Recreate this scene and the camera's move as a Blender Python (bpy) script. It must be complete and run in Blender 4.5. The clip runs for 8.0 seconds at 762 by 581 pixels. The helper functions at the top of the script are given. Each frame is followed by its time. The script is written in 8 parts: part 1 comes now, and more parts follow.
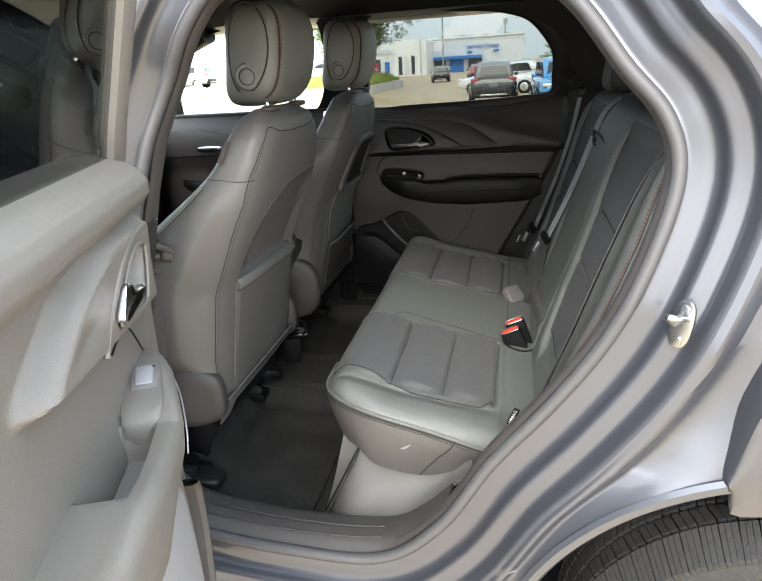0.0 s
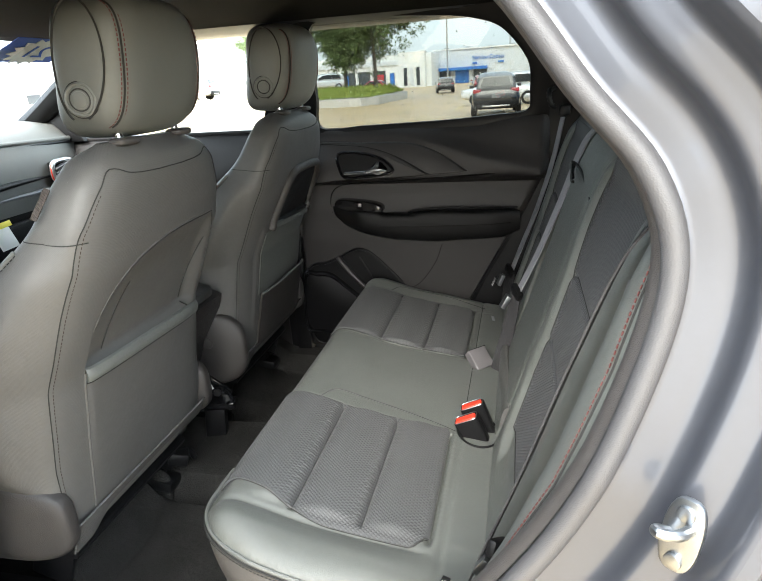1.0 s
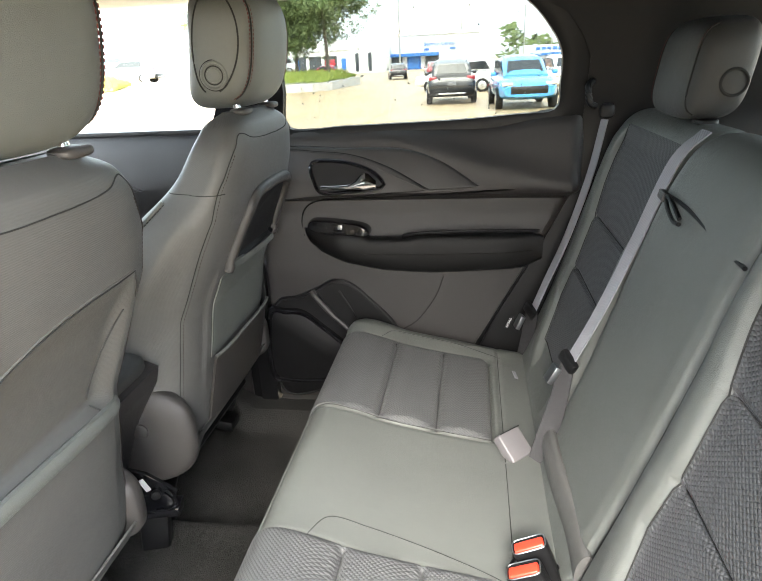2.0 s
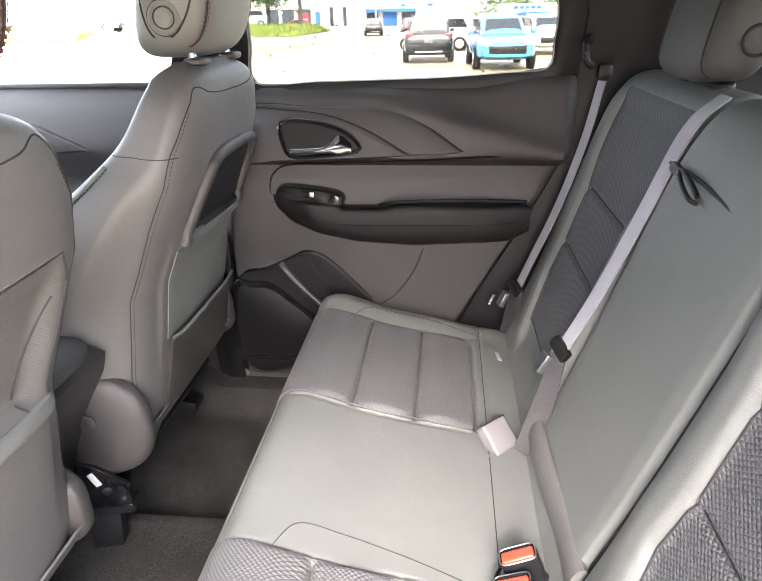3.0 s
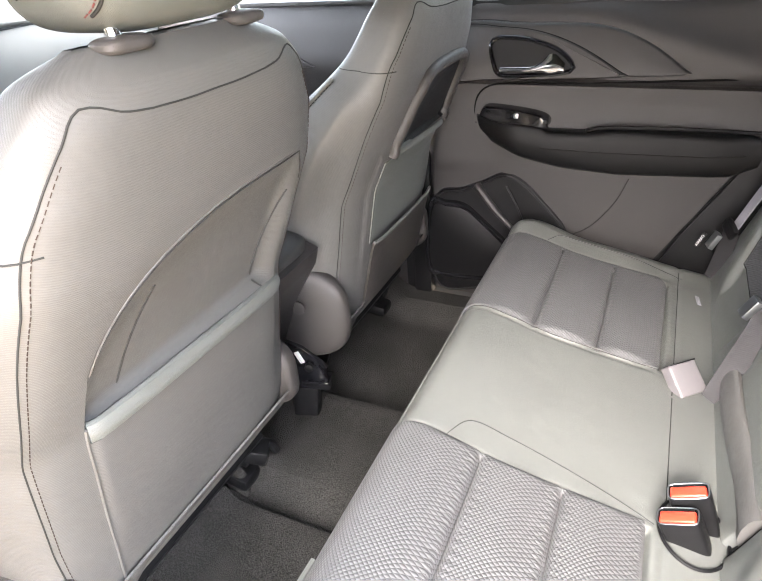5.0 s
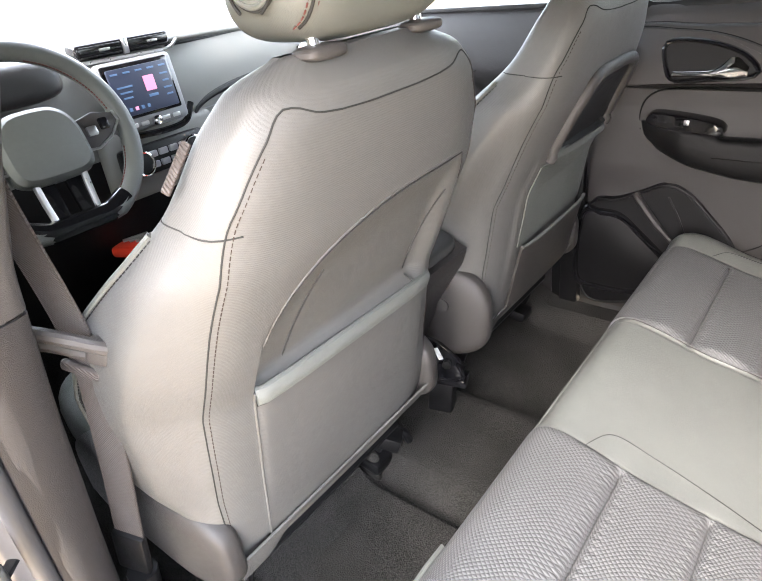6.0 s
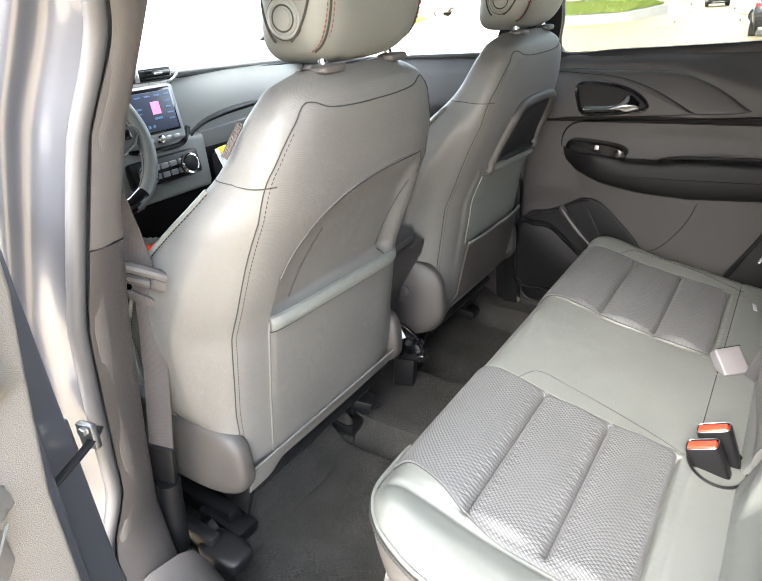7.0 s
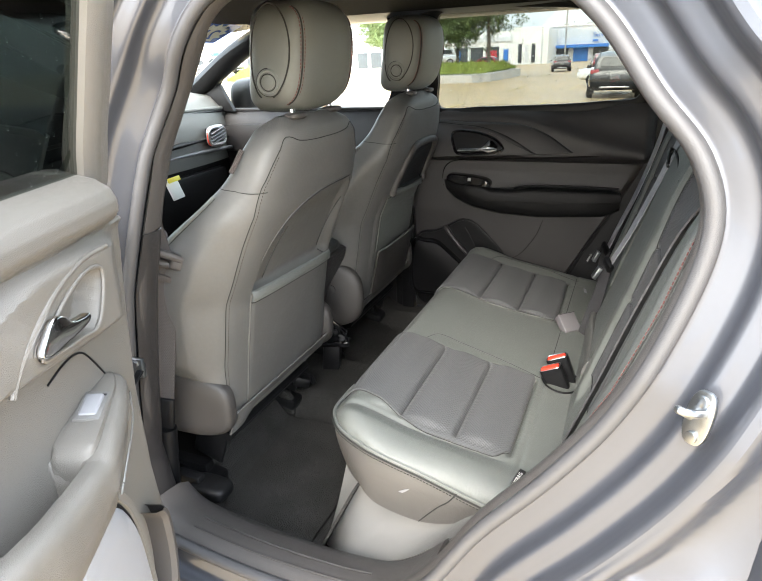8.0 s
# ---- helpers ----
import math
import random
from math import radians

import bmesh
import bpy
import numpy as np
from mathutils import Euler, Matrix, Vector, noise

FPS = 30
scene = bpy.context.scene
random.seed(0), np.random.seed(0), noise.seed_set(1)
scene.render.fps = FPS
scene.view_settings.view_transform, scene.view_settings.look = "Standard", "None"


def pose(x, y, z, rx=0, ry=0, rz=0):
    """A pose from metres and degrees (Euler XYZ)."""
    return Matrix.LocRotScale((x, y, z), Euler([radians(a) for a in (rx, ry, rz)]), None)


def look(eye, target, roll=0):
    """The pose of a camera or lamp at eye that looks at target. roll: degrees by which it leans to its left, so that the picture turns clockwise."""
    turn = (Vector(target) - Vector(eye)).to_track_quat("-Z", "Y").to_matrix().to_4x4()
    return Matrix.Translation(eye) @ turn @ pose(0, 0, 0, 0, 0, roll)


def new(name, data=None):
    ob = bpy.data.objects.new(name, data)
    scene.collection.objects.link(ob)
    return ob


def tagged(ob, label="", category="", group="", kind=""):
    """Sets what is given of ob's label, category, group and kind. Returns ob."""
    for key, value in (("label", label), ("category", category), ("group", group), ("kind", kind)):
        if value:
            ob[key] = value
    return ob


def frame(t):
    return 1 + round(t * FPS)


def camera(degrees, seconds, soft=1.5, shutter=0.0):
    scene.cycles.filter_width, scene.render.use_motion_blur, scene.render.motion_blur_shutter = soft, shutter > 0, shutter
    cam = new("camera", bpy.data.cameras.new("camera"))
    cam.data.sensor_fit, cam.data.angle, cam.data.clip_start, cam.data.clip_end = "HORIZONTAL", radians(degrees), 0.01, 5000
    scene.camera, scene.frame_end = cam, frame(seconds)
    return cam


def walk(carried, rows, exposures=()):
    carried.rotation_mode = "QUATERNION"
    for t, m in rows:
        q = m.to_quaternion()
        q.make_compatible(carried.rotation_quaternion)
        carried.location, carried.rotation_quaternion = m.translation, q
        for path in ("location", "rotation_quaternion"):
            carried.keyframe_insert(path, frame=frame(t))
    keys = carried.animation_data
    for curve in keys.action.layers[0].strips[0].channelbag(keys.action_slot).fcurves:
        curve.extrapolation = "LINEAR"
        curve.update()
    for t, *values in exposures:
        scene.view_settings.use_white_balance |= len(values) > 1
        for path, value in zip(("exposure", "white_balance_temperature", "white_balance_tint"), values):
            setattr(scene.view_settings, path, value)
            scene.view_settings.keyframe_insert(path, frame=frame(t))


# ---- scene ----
cam = camera(65.3, 8.0, soft=1.1)
PATH = [
    (0, (0.145, -1.72, 1.407), (-0.286, 0.102, 0.703), -3.6),
    (0.5, (0.2, -1.545, 1.399), (-0.246, 0.278, 0.71), -3.7),
    (1, (0.25, -1.302, 1.406), (-0.202, 0.527, 0.734), -3.8),
    (1.5, (0.126, -1.062, 1.393), (-0.25, 0.783, 0.72), -3.4),
    (1.7, (0.074, -0.971, 1.415), (-0.265, 0.875, 0.724), -3.1),
    (2.8, (0.047, -0.759, 1.406), (-0.177, 1.057, 0.598), -1.8),
    (3, (0.039, -0.752, 1.4), (-0.168, 1.051, 0.559), -1.3),
    (3.5, (0.041, -0.751, 1.388), (-0.179, 1.014, 0.472), -0.7),
    (4, (0.042, -0.756, 1.379), (-0.226, 0.969, 0.402), -0.5),
    (4.5, (0.037, -0.773, 1.385), (-0.398, 0.894, 0.369), -1.4),
    (5, (0.036, -0.81, 1.398), (-0.731, 0.729, 0.377), -4.3),
    (5.2, (0.034, -0.823, 1.405), (-0.856, 0.644, 0.378), -5.2),
    (6.3, (0.032, -0.873, 1.408), (-1.139, 0.432, 0.446), -7.0),
    (6.5, (0.037, -0.907, 1.411), (-1.109, 0.442, 0.48), -6.4),
    (7, (0.177, -1.113, 1.402), (-0.882, 0.356, 0.554), -4.8),
    (7.5, (0.317, -1.378, 1.421), (-0.59, 0.226, 0.644), -3.2),
    (8, (0.285, -1.548, 1.439), (-0.459, 0.161, 0.713), -2.5),
]
EXPOSURES = [(0.0, 2.52, 6350, 8), (1.0, 2.87, 6350, 6), (1.7, 3.6, 6400, 6), (3.0, 4.5, 6500, 18), (4.5, 4.63, 6500, 15), (5.0, 4.48, 6500, 15), (6.5, 4.27, 6450, 13), (7.2, 4.03, 6400, 9), (8.0, 3.1, 6450, 8)]
walk(cam, [(t, look(eye, target, roll)) for t, eye, target, roll in PATH], EXPOSURES)

# ---- world, sun and exposure ----
SUN_EL, SUN_AZ = 38.0, 178.0          # height and compass turn of the hazy sun, degrees
world = bpy.data.worlds.new("world")
scene.world = world
world.use_nodes = True
wn, wl = world.node_tree.nodes, world.node_tree.links
sky = wn.new("ShaderNodeTexSky")
sky.sky_type, sky.sun_disc = "NISHITA", False
sky.sun_elevation, sky.sun_rotation = radians(SUN_EL), radians(SUN_AZ)
sky.air_density, sky.dust_density = 1.0, 4.0
veil = wn.new("ShaderNodeMixRGB")
veil.inputs[0].default_value, veil.inputs[2].default_value = 0.60, (9.3, 10.0, 10.8, 1)   # overcast veil over the blue
wl.new(sky.outputs[0], veil.inputs[1])
way, parts_, lift, grade = wn.new("ShaderNodeTexCoord"), wn.new("ShaderNodeSeparateXYZ"), wn.new("ShaderNodeMapRange"), wn.new("ShaderNodeVectorMath")
lift.inputs["From Min"].default_value, lift.inputs["From Max"].default_value = 0.0, 0.75      # an overcast sky is brightest overhead
lift.inputs["To Min"].default_value, lift.inputs["To Max"].default_value = 0.85, 1.15
grade.operation = "SCALE"
wl.new(way.outputs["Generated"], parts_.inputs[0])
wl.new(parts_.outputs["Z"], lift.inputs["Value"])
wl.new(veil.outputs[0], grade.inputs[0])
wl.new(lift.outputs[0], grade.inputs["Scale"])
wl.new(grade.outputs[0], wn["Background"].inputs[0])
wn["Background"].inputs[1].default_value = 0.15
sun = new("sun", bpy.data.lights.new("sun", "SUN"))
sun.data.energy, sun.data.angle, sun.data.color = 0.8, radians(30), (1.0, 0.96, 0.90)
az, el = radians(SUN_AZ), radians(SUN_EL)
sun_from = Vector((math.sin(az) * math.cos(el), math.cos(az) * math.cos(el), math.sin(el)))
sun.matrix_world = look(sun_from * 50, (0, 0, 0))

DOOR_OPEN = 70.0      # degrees by which the near rear door stands open

# ---- materials ----
def material(name, color, rough=0.5, metal=0.0, vary=0.08, vary_size=6.0, grain=0.0, grain_size=900.0,
             spec=0.5, coat=0.0, weave=None, speck=None, sheen=0.0, rvar=0.08, random_tint=0.0, wrinkle=0.0):
    """A surface with a slow and a fine variation of tone, a fine relief and, if asked, a woven or ribbed relief."""
    m = bpy.data.materials.new(name)
    m.use_nodes = True
    n, l = m.node_tree.nodes, m.node_tree.links
    b = n["Principled BSDF"]
    b.inputs["Roughness"].default_value, b.inputs["Metallic"].default_value = rough, metal
    b.inputs["Specular IOR Level"].default_value = spec
    b.inputs["Coat Weight"].default_value, b.inputs["Coat Roughness"].default_value = coat, 0.04
    b.inputs["Sheen Weight"].default_value = sheen
    co = n.new("ShaderNodeTexCoord")

    def noise_of(size, detail=3.0):
        t = n.new("ShaderNodeTexNoise")
        t.inputs["Scale"].default_value, t.inputs["Detail"].default_value = size, detail
        l.new(co.outputs["Object"], t.inputs["Vector"])
        return t.outputs["Fac"]

    def mathn(op, a, c=None):
        t = n.new("ShaderNodeMath")
        t.operation = op
        for k, v in enumerate((a, c)):
            if v is None:
                continue
            if isinstance(v, (int, float)):
                t.inputs[k].default_value = v
            else:
                l.new(v, t.inputs[k])
        return t.outputs[0]

    slow, fine = noise_of(vary_size, 4.0), noise_of(vary_size * 22, 2.0)
    both = mathn("ADD", mathn("MULTIPLY", slow, 0.65), mathn("MULTIPLY", fine, 0.35))
    ramp = n.new("ShaderNodeMapRange")
    ramp.inputs["From Min"].default_value, ramp.inputs["From Max"].default_value = 0.3, 0.7
    ramp.inputs["To Min"].default_value, ramp.inputs["To Max"].default_value = 1 - vary, 1 + vary
    l.new(both, ramp.inputs["Value"])
    tone = ramp.outputs[0]
    if random_tint:
        info = n.new("ShaderNodeObjectInfo")
        tone = mathn("MULTIPLY", tone, mathn("ADD", mathn("MULTIPLY", info.outputs["Random"], random_tint), 1 - random_tint / 2))
    if speck:
        v = n.new("ShaderNodeTexNoise")
        v.inputs["Scale"].default_value, v.inputs["Detail"].default_value = speck[0], 2.0
        l.new(co.outputs["Object"], v.inputs["Vector"])
        s = n.new("ShaderNodeMapRange")
        s.inputs["From Min"].default_value, s.inputs["From Max"].default_value = 0.35, 0.65
        s.inputs["To Min"].default_value, s.inputs["To Max"].default_value = 1 - speck[1], 1 + speck[1]
        l.new(v.outputs["Fac"], s.inputs["Value"])
        tone = mathn("MULTIPLY", tone, s.outputs[0])
    mul = n.new("ShaderNodeVectorMath")
    mul.operation = "SCALE"
    mul.inputs[0].default_value = color[:3]
    l.new(tone, mul.inputs["Scale"])
    l.new(mul.outputs[0], b.inputs["Base Color"])
    rr = n.new("ShaderNodeMapRange")
    rr.inputs["To Min"].default_value, rr.inputs["To Max"].default_value = max(0.02, rough - rvar), min(1, rough + rvar)
    l.new(fine, rr.inputs["Value"])
    l.new(rr.outputs[0], b.inputs["Roughness"])
    height = None
    if grain:
        v = n.new("ShaderNodeTexVoronoi")
        v.inputs["Scale"].default_value = grain_size
        l.new(co.outputs["Object"], v.inputs["Vector"])
        height = mathn("MULTIPLY", v.outputs["Distance"], grain)
    if wrinkle:
        soft = mathn("MULTIPLY", mathn("ADD", noise_of(14.0, 3.0), mathn("MULTIPLY", noise_of(45.0, 2.0), 0.3)), wrinkle)
        height = soft if height is None else mathn("ADD", height, soft)
    if weave:
        size, depth, kind = weave
        sep = n.new("ShaderNodeSeparateXYZ")
        l.new(co.outputs["Object"], sep.inputs[0])
        x, y, z = sep.outputs
        up = mathn("ADD", x, z)
        if kind == "diamond":
            a = mathn("SINE", mathn("MULTIPLY", mathn("ADD", up, y), size))
            c = mathn("SINE", mathn("MULTIPLY", mathn("SUBTRACT", up, y), size))
            w = mathn("ABSOLUTE", mathn("MULTIPLY", a, c))
        elif kind == "rib":
            w = mathn("SINE", mathn("MULTIPLY", up, size))
        else:
            a = mathn("SINE", mathn("MULTIPLY", z, size))
            c = mathn("SINE", mathn("MULTIPLY", mathn("ADD", y, x), size * 0.12))
            w = mathn("ADD", a, c)
        w = mathn("MULTIPLY", w, depth)
        height = w if height is None else mathn("ADD", height, w)
        if kind == "diamond":
            dk = n.new("ShaderNodeMapRange")
            dk.inputs["From Min"].default_value, dk.inputs["From Max"].default_value = 0.0, depth * 0.6
            dk.inputs["To Min"].default_value, dk.inputs["To Max"].default_value = 0.78, 1.05
            l.new(w, dk.inputs["Value"])
            mul2 = n.new("ShaderNodeVectorMath")
            mul2.operation = "SCALE"
            l.new(mul.outputs[0], mul2.inputs[0])
            l.new(dk.outputs[0], mul2.inputs["Scale"])
            l.new(mul2.outputs[0], b.inputs["Base Color"])
    if height is not None:
        bump = n.new("ShaderNodeBump")
        bump.inputs["Strength"].default_value, bump.inputs["Distance"].default_value = 1.0, 0.001
        l.new(height, bump.inputs["Height"])
        l.new(bump.outputs[0], b.inputs["Normal"])
    return m


def glass_material(name, color, rough=0.0, mirror=0.55, base=0.03):
    m = bpy.data.materials.new(name)
    m.use_nodes = True
    n, l = m.node_tree.nodes, m.node_tree.links
    n.remove(n["Principled BSDF"])
    tr, gl, mix, fr = (n.new("ShaderNodeBsdfTransparent"), n.new("ShaderNodeBsdfGlossy"), n.new("ShaderNodeMixShader"), n.new("ShaderNodeLayerWeight"))
    tr.inputs[0].default_value = (*color, 1)
    gl.inputs["Roughness"].default_value = rough
    fr.inputs["Blend"].default_value = 0.5
    pw, ad = n.new("ShaderNodeMath"), n.new("ShaderNodeMath")
    pw.operation, ad.operation = "POWER", "MULTIPLY_ADD"
    pw.inputs[1].default_value, ad.inputs[1].default_value, ad.inputs[2].default_value = 4.0, mirror, base
    l.new(fr.outputs["Facing"], pw.inputs[0])
    l.new(pw.outputs[0], ad.inputs[0])
    l.new(ad.outputs[0], mix.inputs[0])
    l.new(tr.outputs[0], mix.inputs[1])
    l.new(gl.outputs[0], mix.inputs[2])
    l.new(mix.outputs[0], n["Material Output"].inputs[0])
    return m


def lamp_material(name, color, strength):
    m = bpy.data.materials.new(name)
    m.use_nodes = True
    b = m.node_tree.nodes["Principled BSDF"]
    b.inputs["Base Color"].default_value = (*color, 1)
    b.inputs["Emission Color"].default_value, b.inputs["Emission Strength"].default_value = (*color, 1), strength
    return m


LEATHER = material("leather", (0.103, 0.108, 0.100), 0.41, grain=0.35, grain_size=1400, vary=0.09, spec=0.52, wrinkle=2.0)
RIBBED = material("ribbed_leather", (0.081, 0.079, 0.075), 0.48, grain=0.15, grain_size=1500, weave=(2100, 0.05, "rib"), vary=0.10, spec=0.42, wrinkle=2.0)
WOVEN = material("honeycomb_cloth", (0.070, 0.071, 0.072), 0.6, weave=(430, 0.8, "diamond"), vary=0.06, sheen=0.05, spec=0.25)
DARK_WOVEN = material("dark_honeycomb_cloth", (0.058, 0.059, 0.062), 0.6, weave=(350, 1.2, "diamond"), vary=0.06, sheen=0.05, spec=0.25)
DARK_LEATHER = material("dark_leather", (0.036, 0.036, 0.035), 0.5, grain=0.3, grain_size=1400, vary=0.05, spec=0.3)
# dark tone holds the far door's shade; other inner trims share it
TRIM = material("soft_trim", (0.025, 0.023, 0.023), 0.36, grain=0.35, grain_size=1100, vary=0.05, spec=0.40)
TRIM_MID = material("mid_grey_trim", (0.032, 0.030, 0.0295), 0.45, grain=0.35, grain_size=1100, vary=0.05, spec=0.3)
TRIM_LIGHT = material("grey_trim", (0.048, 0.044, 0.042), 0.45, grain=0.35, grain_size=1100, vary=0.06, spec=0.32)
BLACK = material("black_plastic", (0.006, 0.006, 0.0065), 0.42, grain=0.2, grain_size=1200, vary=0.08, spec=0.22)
# near-black cords of this draw the shade in the far door's gaps and groove
SHADOW_GAP = material("gap_shade", (0.004, 0.004, 0.004), 0.8, vary=0.05, spec=0.1)
GLOSS = material("gloss_black", (0.007, 0.007, 0.008), 0.12, vary=0.03)
PAD = material("armrest_pad", (0.007, 0.007, 0.0073), 0.33, grain=0.35, grain_size=1300, vary=0.05, spec=0.22)
# the same door trim made lighter, daylight on the open door included
NEAR_TRIM = material("daylit_taupe_trim", (0.121, 0.112, 0.100), 0.33, grain=0.45, grain_size=900, vary=0.05, spec=0.45)
TAUPE = material("shell_plastic", (0.036, 0.033, 0.031), 0.38, grain=0.4, grain_size=1000, vary=0.04, spec=0.4)
CARPET = material("carpet", (0.034, 0.033, 0.031), 0.95, grain=2.4, grain_size=420, vary=0.32, vary_size=9, speck=(480, 0.7), spec=0.05)
FELT = material("felt", (0.10, 0.098, 0.094), 0.9, grain=1.2, grain_size=600, vary=0.12, speck=(600, 0.3), spec=0.1)
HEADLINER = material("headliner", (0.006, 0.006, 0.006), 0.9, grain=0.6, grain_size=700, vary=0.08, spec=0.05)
PAINT = material("metallic_paint", (0.056, 0.060, 0.072), 0.38, metal=0.50, vary=0.04, coat=0.42, rvar=0.03)
SEAL = material("rubber_seal", (0.046, 0.0455, 0.048), 0.55, grain=0.2, grain_size=800, vary=0.08)
RUBBER = material("tyre_rubber", (0.014, 0.0138, 0.0135), 0.72, spec=0.3, grain=0.5, grain_size=500, vary=0.25, speck=(240, 0.35))
CHROME = material("chrome", (0.78, 0.78, 0.79), 0.10, metal=1.0, vary=0.03)
STEEL = material("zinc_steel", (0.33, 0.345, 0.36), 0.34, metal=1.0, vary=0.14, vary_size=40)
BELT = material("belt_webbing", (0.030, 0.029, 0.031), 0.55, weave=(2600, 0.3, "rib"), vary=0.05, spec=0.4)
# belt webbing made pale for the light along its edge; also colours the label
BELT_SHEEN = material("lit_webbing_and_label", (0.30, 0.30, 0.325), 0.5, weave=(2600, 0.3, "rib"), vary=0.05, spec=0.4)
BROWN_BELT = material("brown_belt_webbing", (0.044, 0.035, 0.031), 0.6, weave=(1500, 0.5, "rib"), vary=0.06)
ORANGE = material("orange_red_button", (0.66, 0.045, 0.022), 0.35, vary=0.03)
GREY_TONGUE = material("grey_plastic", (0.20, 0.20, 0.21), 0.45, vary=0.04, grain=0.1)
RED_STITCH = material("red_thread", (0.105, 0.036, 0.033), 0.85, vary=0.1, spec=0.1)
DARK_STITCH = material("dark_thread", (0.020, 0.019, 0.018), 0.9, vary=0.1, spec=0.1)
BROWN_STITCH = material("brown_thread", (0.034, 0.024, 0.021), 0.9, vary=0.1, spec=0.1)
# thread colour for seams; also draws crease shade and the headrest button's shadow rings
SEAM = material("seam_thread_and_shade", (0.028, 0.028, 0.027), 0.9, vary=0.1, spec=0.08)
BUCKLE_GREY = material("lilac_grey_plastic", (0.115, 0.108, 0.112), 0.42, vary=0.05, grain=0.1)
WHITE = material("white_label", (0.78, 0.78, 0.76), 0.6, vary=0.03)
YELLOW = material("yellow_label", (0.85, 0.72, 0.05), 0.6, vary=0.03)
BLUE = material("blue_print", (0.02, 0.10, 0.55), 0.5, vary=0.04)
PALE = material("dash_cloth", (0.155, 0.156, 0.145), 0.6, grain=0.3, grain_size=1000, vary=0.04)
SILVER = material("silver_trim", (0.55, 0.55, 0.55), 0.3, metal=0.9, vary=0.04)
NEAR_TINT = glass_material("dark_tinted_glass", (0.20, 0.225, 0.215), mirror=0.85, base=0.06)
REAR_TINT = glass_material("rear_glass", (0.72, 0.74, 0.73))
GLASS = glass_material("clear_glass", (0.93, 0.95, 0.94))
TINT = glass_material("tinted_glass", (0.365, 0.38, 0.37))
DROPLET = material("water_drop", (0.75, 0.77, 0.78), 0.08, vary=0.05, spec=0.6)

# ---- shape helpers ----
def thing(name, base, label, category, group="", kind=""):
    e = new(name)
    e.empty_display_size = 0.05
    e.location = base
    return tagged(e, label, category, group, kind)


def link(name, me, mat, parent=None, label="", smooth=True):
    me.materials.append(mat)
    if smooth:
        for p in me.polygons:
            p.use_smooth = True
    ob = new(name, me)
    if parent is not None:
        ob.parent = parent
        base = Vector(parent.location)
        if parent.parent is not None:
            base = base + Vector(parent.parent.location) if parent.type == "EMPTY" else Vector((0, 0, 0))
        if parent.type != "EMPTY":
            base = Vector((0, 0, 0))
        ob.matrix_parent_inverse = Matrix.Translation(-base)
    if label:
        ob["label"] = label
    return ob


def part(name, bm, mat, parent=None, label="", smooth=True, angle=0.6):
    """One bmesh as one mesh object under a thing or a part, in world metres."""
    me = bpy.data.meshes.new(name)
    bmesh.ops.recalc_face_normals(bm, faces=bm.faces)
    bm.to_mesh(me)
    bm.free()
    ob = link(name, me, mat, parent, label, smooth)
    if smooth:
        me.set_sharp_from_angle(angle=angle)
    return ob


def from_rows(verts, faces):
    me = bpy.data.meshes.new("m")
    me.from_pydata([tuple(v) for v in verts], [], faces)
    bm = bmesh.new()
    bm.from_mesh(me)
    bpy.data.meshes.remove(me)
    return bm


def spline(pts, n, closed=False):
    """n points, evenly spaced along a smooth curve through pts."""
    p = np.array(pts, float)
    k = len(p)
    if closed:
        q = np.vstack([p[-1], p, p[0], p[1]])
        m = k
    else:
        q = np.vstack([2 * p[0] - p[1], p, 2 * p[-1] - p[-2]])
        m = k - 1
    out = []
    for i in range(m):
        a, b, c, d = q[i:i + 4]
        for t in np.linspace(0, 1, 24, endpoint=False):
            out.append(0.5 * (2 * b + (c - a) * t + (2 * a - 5 * b + 4 * c - d) * t * t + (3 * b - a - 3 * c + d) * t ** 3))
    out.append(p[0] if closed else p[-1])
    out = np.array(out)
    s = np.r_[0, np.cumsum(np.linalg.norm(np.diff(out, axis=0), axis=1))]
    want = np.linspace(0, s[-1], n, endpoint=not closed)
    return np.stack([np.interp(want, s, out[:, j]) for j in range(p.shape[1])], 1)


def lerp(x, xs, ys):
    return np.interp(x, xs, ys)


def smooth01(x):
    x = np.clip(x, 0, 1)
    return x * x * (3 - 2 * x)


